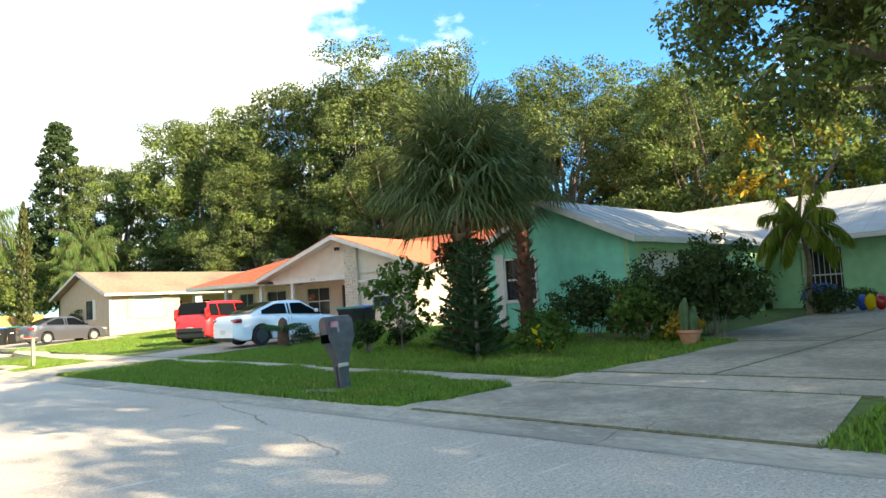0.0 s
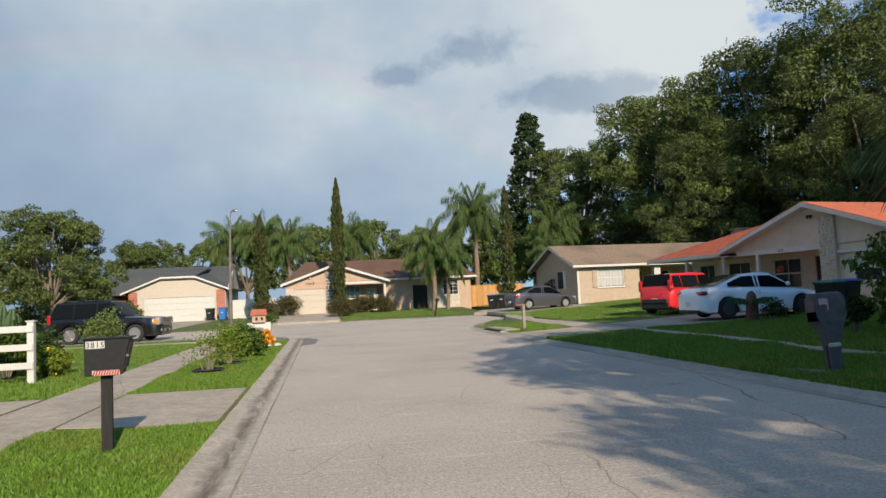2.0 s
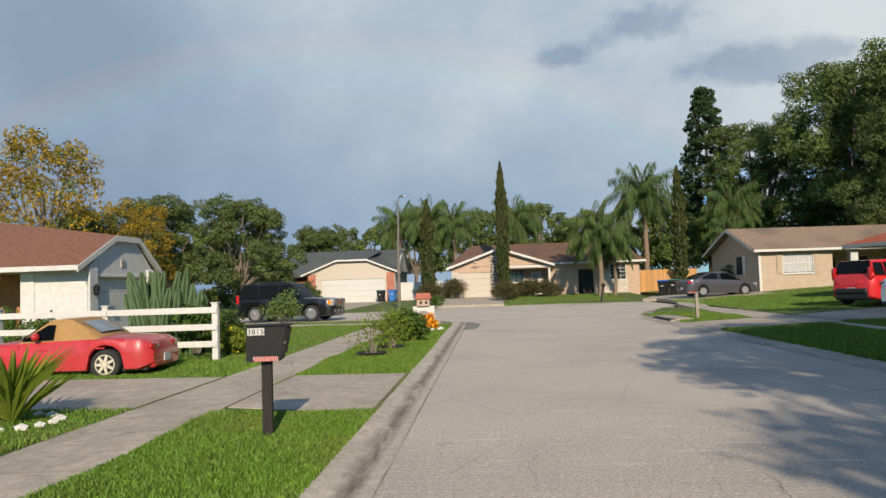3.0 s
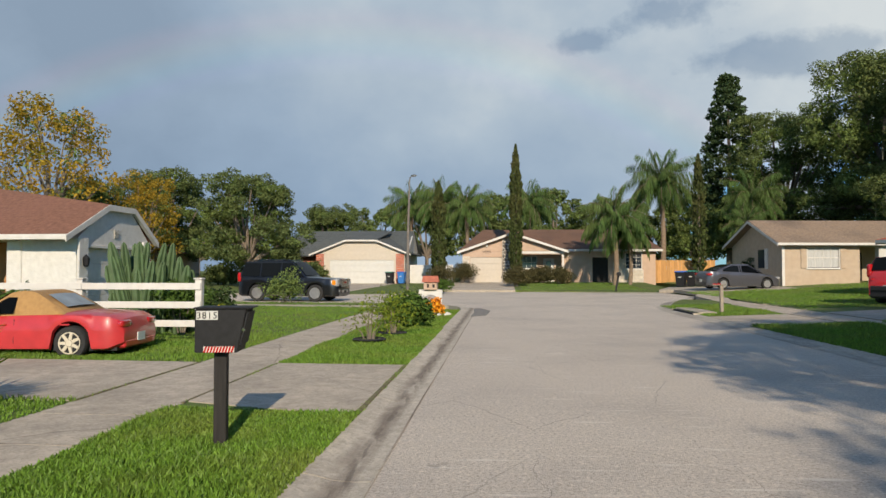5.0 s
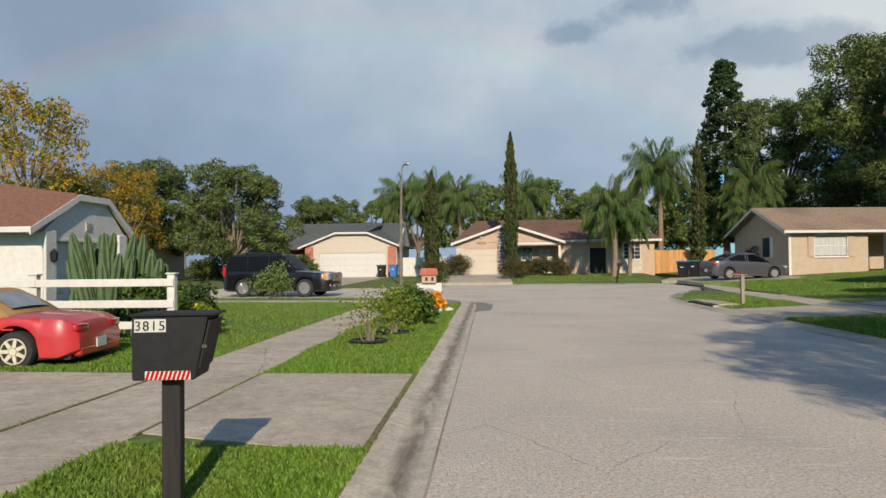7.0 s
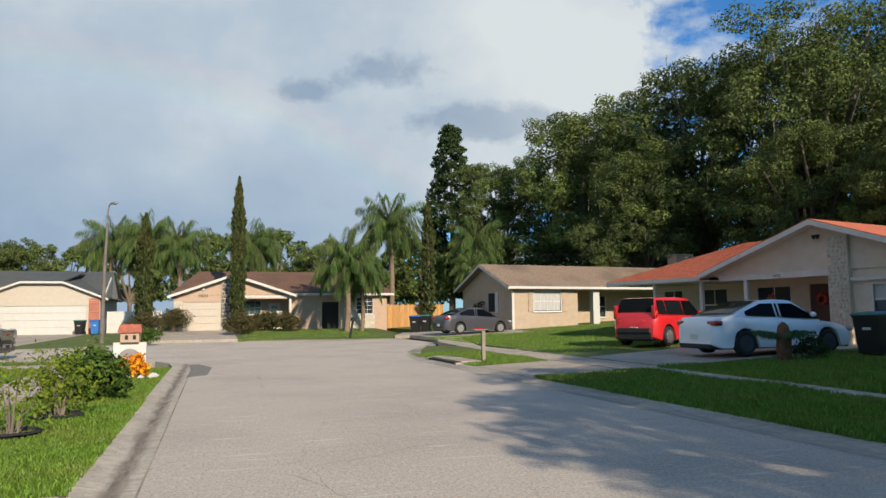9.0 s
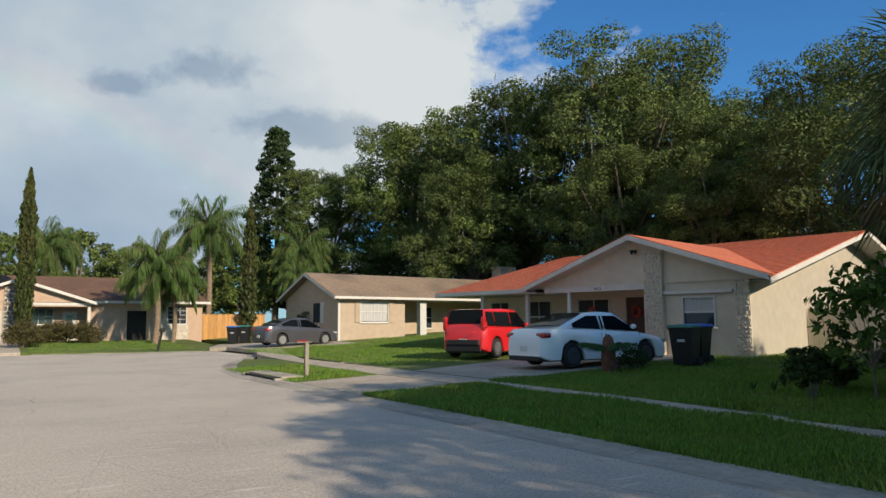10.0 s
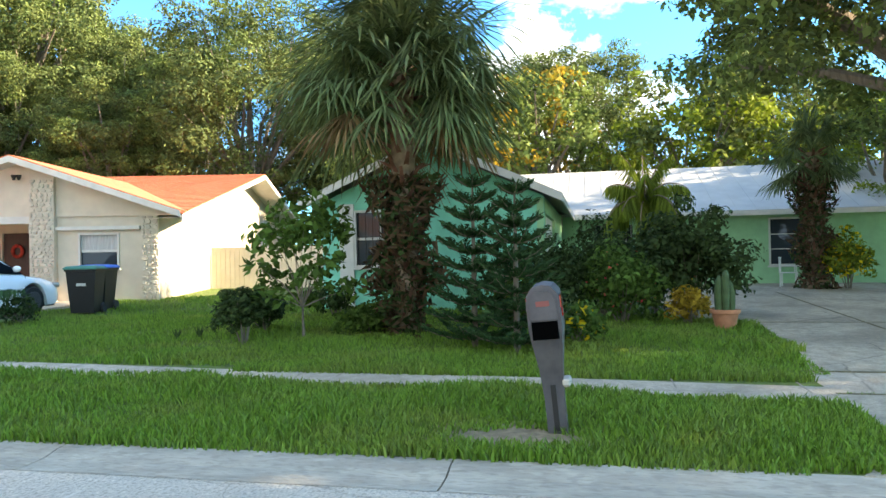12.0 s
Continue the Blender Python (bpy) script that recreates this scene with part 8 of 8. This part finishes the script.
# street lamp at the bend
t = thing("street_lamp", pose(-4.6, 42.0, hg(-4.6, 42)), "concrete street lamp with a small cobra head", "street lamp")
part("pole", tube(bmesh.new(), [(0, 0, -0.3), (0.03, 0, 4), (0.10, 0, 6.6)], [0.13, 0.09, 0.06], 10), material("weathered grey pole", (0.16, 0.14, 0.12), 0.85, vary=0.25, vary_scale=3), t, smooth=60)
part("arm", tube(bmesh.new(), [(0.10, 0, 6.5), (0.12, -0.05, 7.3), (0.18, -0.12, 7.6), (0.36, -0.3, 7.68)], [0.045, 0.04, 0.035, 0.03], 8), PATCH, t, smooth=60)
bm = bmesh.new()
bmesh.ops.create_icosphere(bm, subdivisions=2, radius=1, matrix=pose(0.45, -0.40, 7.68, 0, 0, -45) @ Matrix.Diagonal((0.30, 0.13, 0.09, 1)))
part("head", bm, ALLOY, t, smooth=60)

# cedar board fence between two houses; white fence by the grey-roofed house
t = thing("board_fence", pose(14.7, 57.0, 0.5), "orange cedar board fence between two houses", "fence")
for i in range(34):
    part("board", boxes((i * 0.15, i * 0.15 + 0.142, -0.012, 0.012, -0.1, 1.85 + 0.02 * math.sin(i * 2.1))), WOOD_FENCE, t)
for z in (0.3, 1.5):
    part("rail", boxes((0, 5.1, 0.012, 0.05, z, z + 0.09)), WOOD_FENCE, t)
t = thing("board_fence", pose(-6.9, 61.5, 0.25), "white board fence beside a garage", "fence")
for i in range(24):
    part("board", boxes((i * 0.17, i * 0.17 + 0.164, -0.012, 0.012, -0.1, 1.75)), WHITE_TRIM, t)
part("rail", boxes((0, 4.1, 0.012, 0.05, 0.3, 0.4), (0, 4.1, 0.012, 0.05, 1.4, 1.5)), WHITE_TRIM, t)

# potted cactus by the driveway
t = thing("potted_cactus", pose(15.5, -0.38, he(15.5, -0.4)), "terracotta pot with a tall grey-green cactus", "potted plant")
part("pot", lathe(bmesh.new(), [(0.15, 0), (0.21, 0.26), (0.24, 0.27), (0.24, 0.33), (0.20, 0.33), (0.19, 0.28)], 18), material("terracotta", (0.48, 0.20, 0.11), 0.9, vary=0.2, vary_scale=8), t, smooth=40)
for i in range(6):
    a = i * 1.05
    part("cactus_stem", lathe(bmesh.new(), [(0.05, 0.26), (0.062, 0.5), (0.058, 0.62 + 0.09 * (i % 4)), (0.02, 0.70 + 0.09 * (i % 4))], 9, (0.11 * math.cos(a), 0.11 * math.sin(a), 0)), CACTUS, t)

# clutter by the green house's door: a blue tarpaulin over a chair, a colourful toy, planters
TARP = material("blue tarpaulin", (0.04, 0.09, 0.42), 0.5, vary=0.3, vary_scale=5, bump=0.6, bump_scale=8)
t = thing("covered_chair", pose(25.4, 0.25, he(25.4, 0.25) + 0.01), "garden chair under a blue cover before a doorway", "chair")
bm = bmesh.new()
bmesh.ops.create_grid(bm, x_segments=12, y_segments=12, size=0.5)
for v in bm.verts:
    k = max(abs(v.co.x), abs(v.co.y)) / 0.5
    v.co.z = 0.85 - 0.25 * max(0, v.co.x + 0.1) - 0.42 * max(0, k - 0.72) / 0.28 + 0.05 * math.sin(v.co.x * 14) * math.sin(v.co.y * 11)
part("cover", bm, TARP, t)
for x, y in ((-0.35, -0.35), (0.35, -0.35), (0.35, 0.35), (-0.35, 0.35)):
    part("leg", boxes((x - 0.02, x + 0.02, y - 0.02, y + 0.02, -0.01, 0.6)), WHITE_TRIM, t)
part("seat", boxes((-0.36, 0.36, -0.36, 0.36, 0.36, 0.42)), WHITE_TRIM, t)
t = thing("toy", pose(25.5, -1.0, hs(25.5, 0) + 0.01), "colourful plastic ride-on toy by a doorway", "toy")
for k, (x, mat_) in enumerate(((0, PETAL_YELLOW), (0.22, TARP), (-0.24, LAMP_RED))):
    bm = bmesh.new()
    bmesh.ops.create_icosphere(bm, subdivisions=2, radius=1, matrix=Matrix.Translation((0.05 * k, x, 0.25)) @ Matrix.Diagonal((0.2, 0.16, 0.25, 1)))
    part("body", bm, mat_, t, smooth=60)

t = thing("garden_chair", pose(26.3, -4.0, hs(26.3, 0) + 0.012, 0, 0, 160), "white plastic garden chair before a green wall", "chair")
PLASTIC_WHITE = material("white moulded plastic", (0.70, 0.70, 0.67), 0.45, vary=0.06, vary_scale=5)
part("seat", boxes((-0.24, 0.24, -0.24, 0.24, 0.40, 0.43), bevel=0.012), PLASTIC_WHITE, t)
for x in (-0.21, 0.21):
    for y in (-0.21, 0.21):
        part("leg", boxes((x - 0.02, x + 0.02, y - 0.02, y + 0.02, 0.0, 0.40)), PLASTIC_WHITE, t)
    part("armrest", boxes((x - 0.025, x + 0.025, -0.22, 0.22, 0.62, 0.645), (x - 0.015, x + 0.015, 0.17, 0.20, 0.43, 0.62), bevel=0.006), PLASTIC_WHITE, t)
for i in range(6):
    part("back_slat", boxes((-0.20 + i * 0.07, -0.15 + i * 0.07, -0.25, -0.225, 0.43, 0.84), bevel=0.006), PLASTIC_WHITE, t)
part("top_rail", boxes((-0.24, 0.24, -0.26, -0.22, 0.84, 0.89), bevel=0.012), PLASTIC_WHITE, t)

# bare soil round the moulded mailbox
bm = bmesh.new()
rs_ = random.Random(3)
hub_ = [bm.verts.new((8.60 + (0.55 + 0.12 * rs_.random()) * 0.75 * math.cos(a), 2.25 + (0.75 + 0.2 * rs_.random()) * math.sin(a), he(8.72, 2.2) + 0.006)) for a in (2 * math.pi * k / 18 for k in range(18))]
bm.faces.new(hub_)
tagged(part("trim_soil", bm, material("bare sandy soil", (0.21, 0.16, 0.10), 0.95, vary=0.35, vary_scale=12, bump=0.6)), "bare sandy soil round a mailbox", "soil", kind="structure")
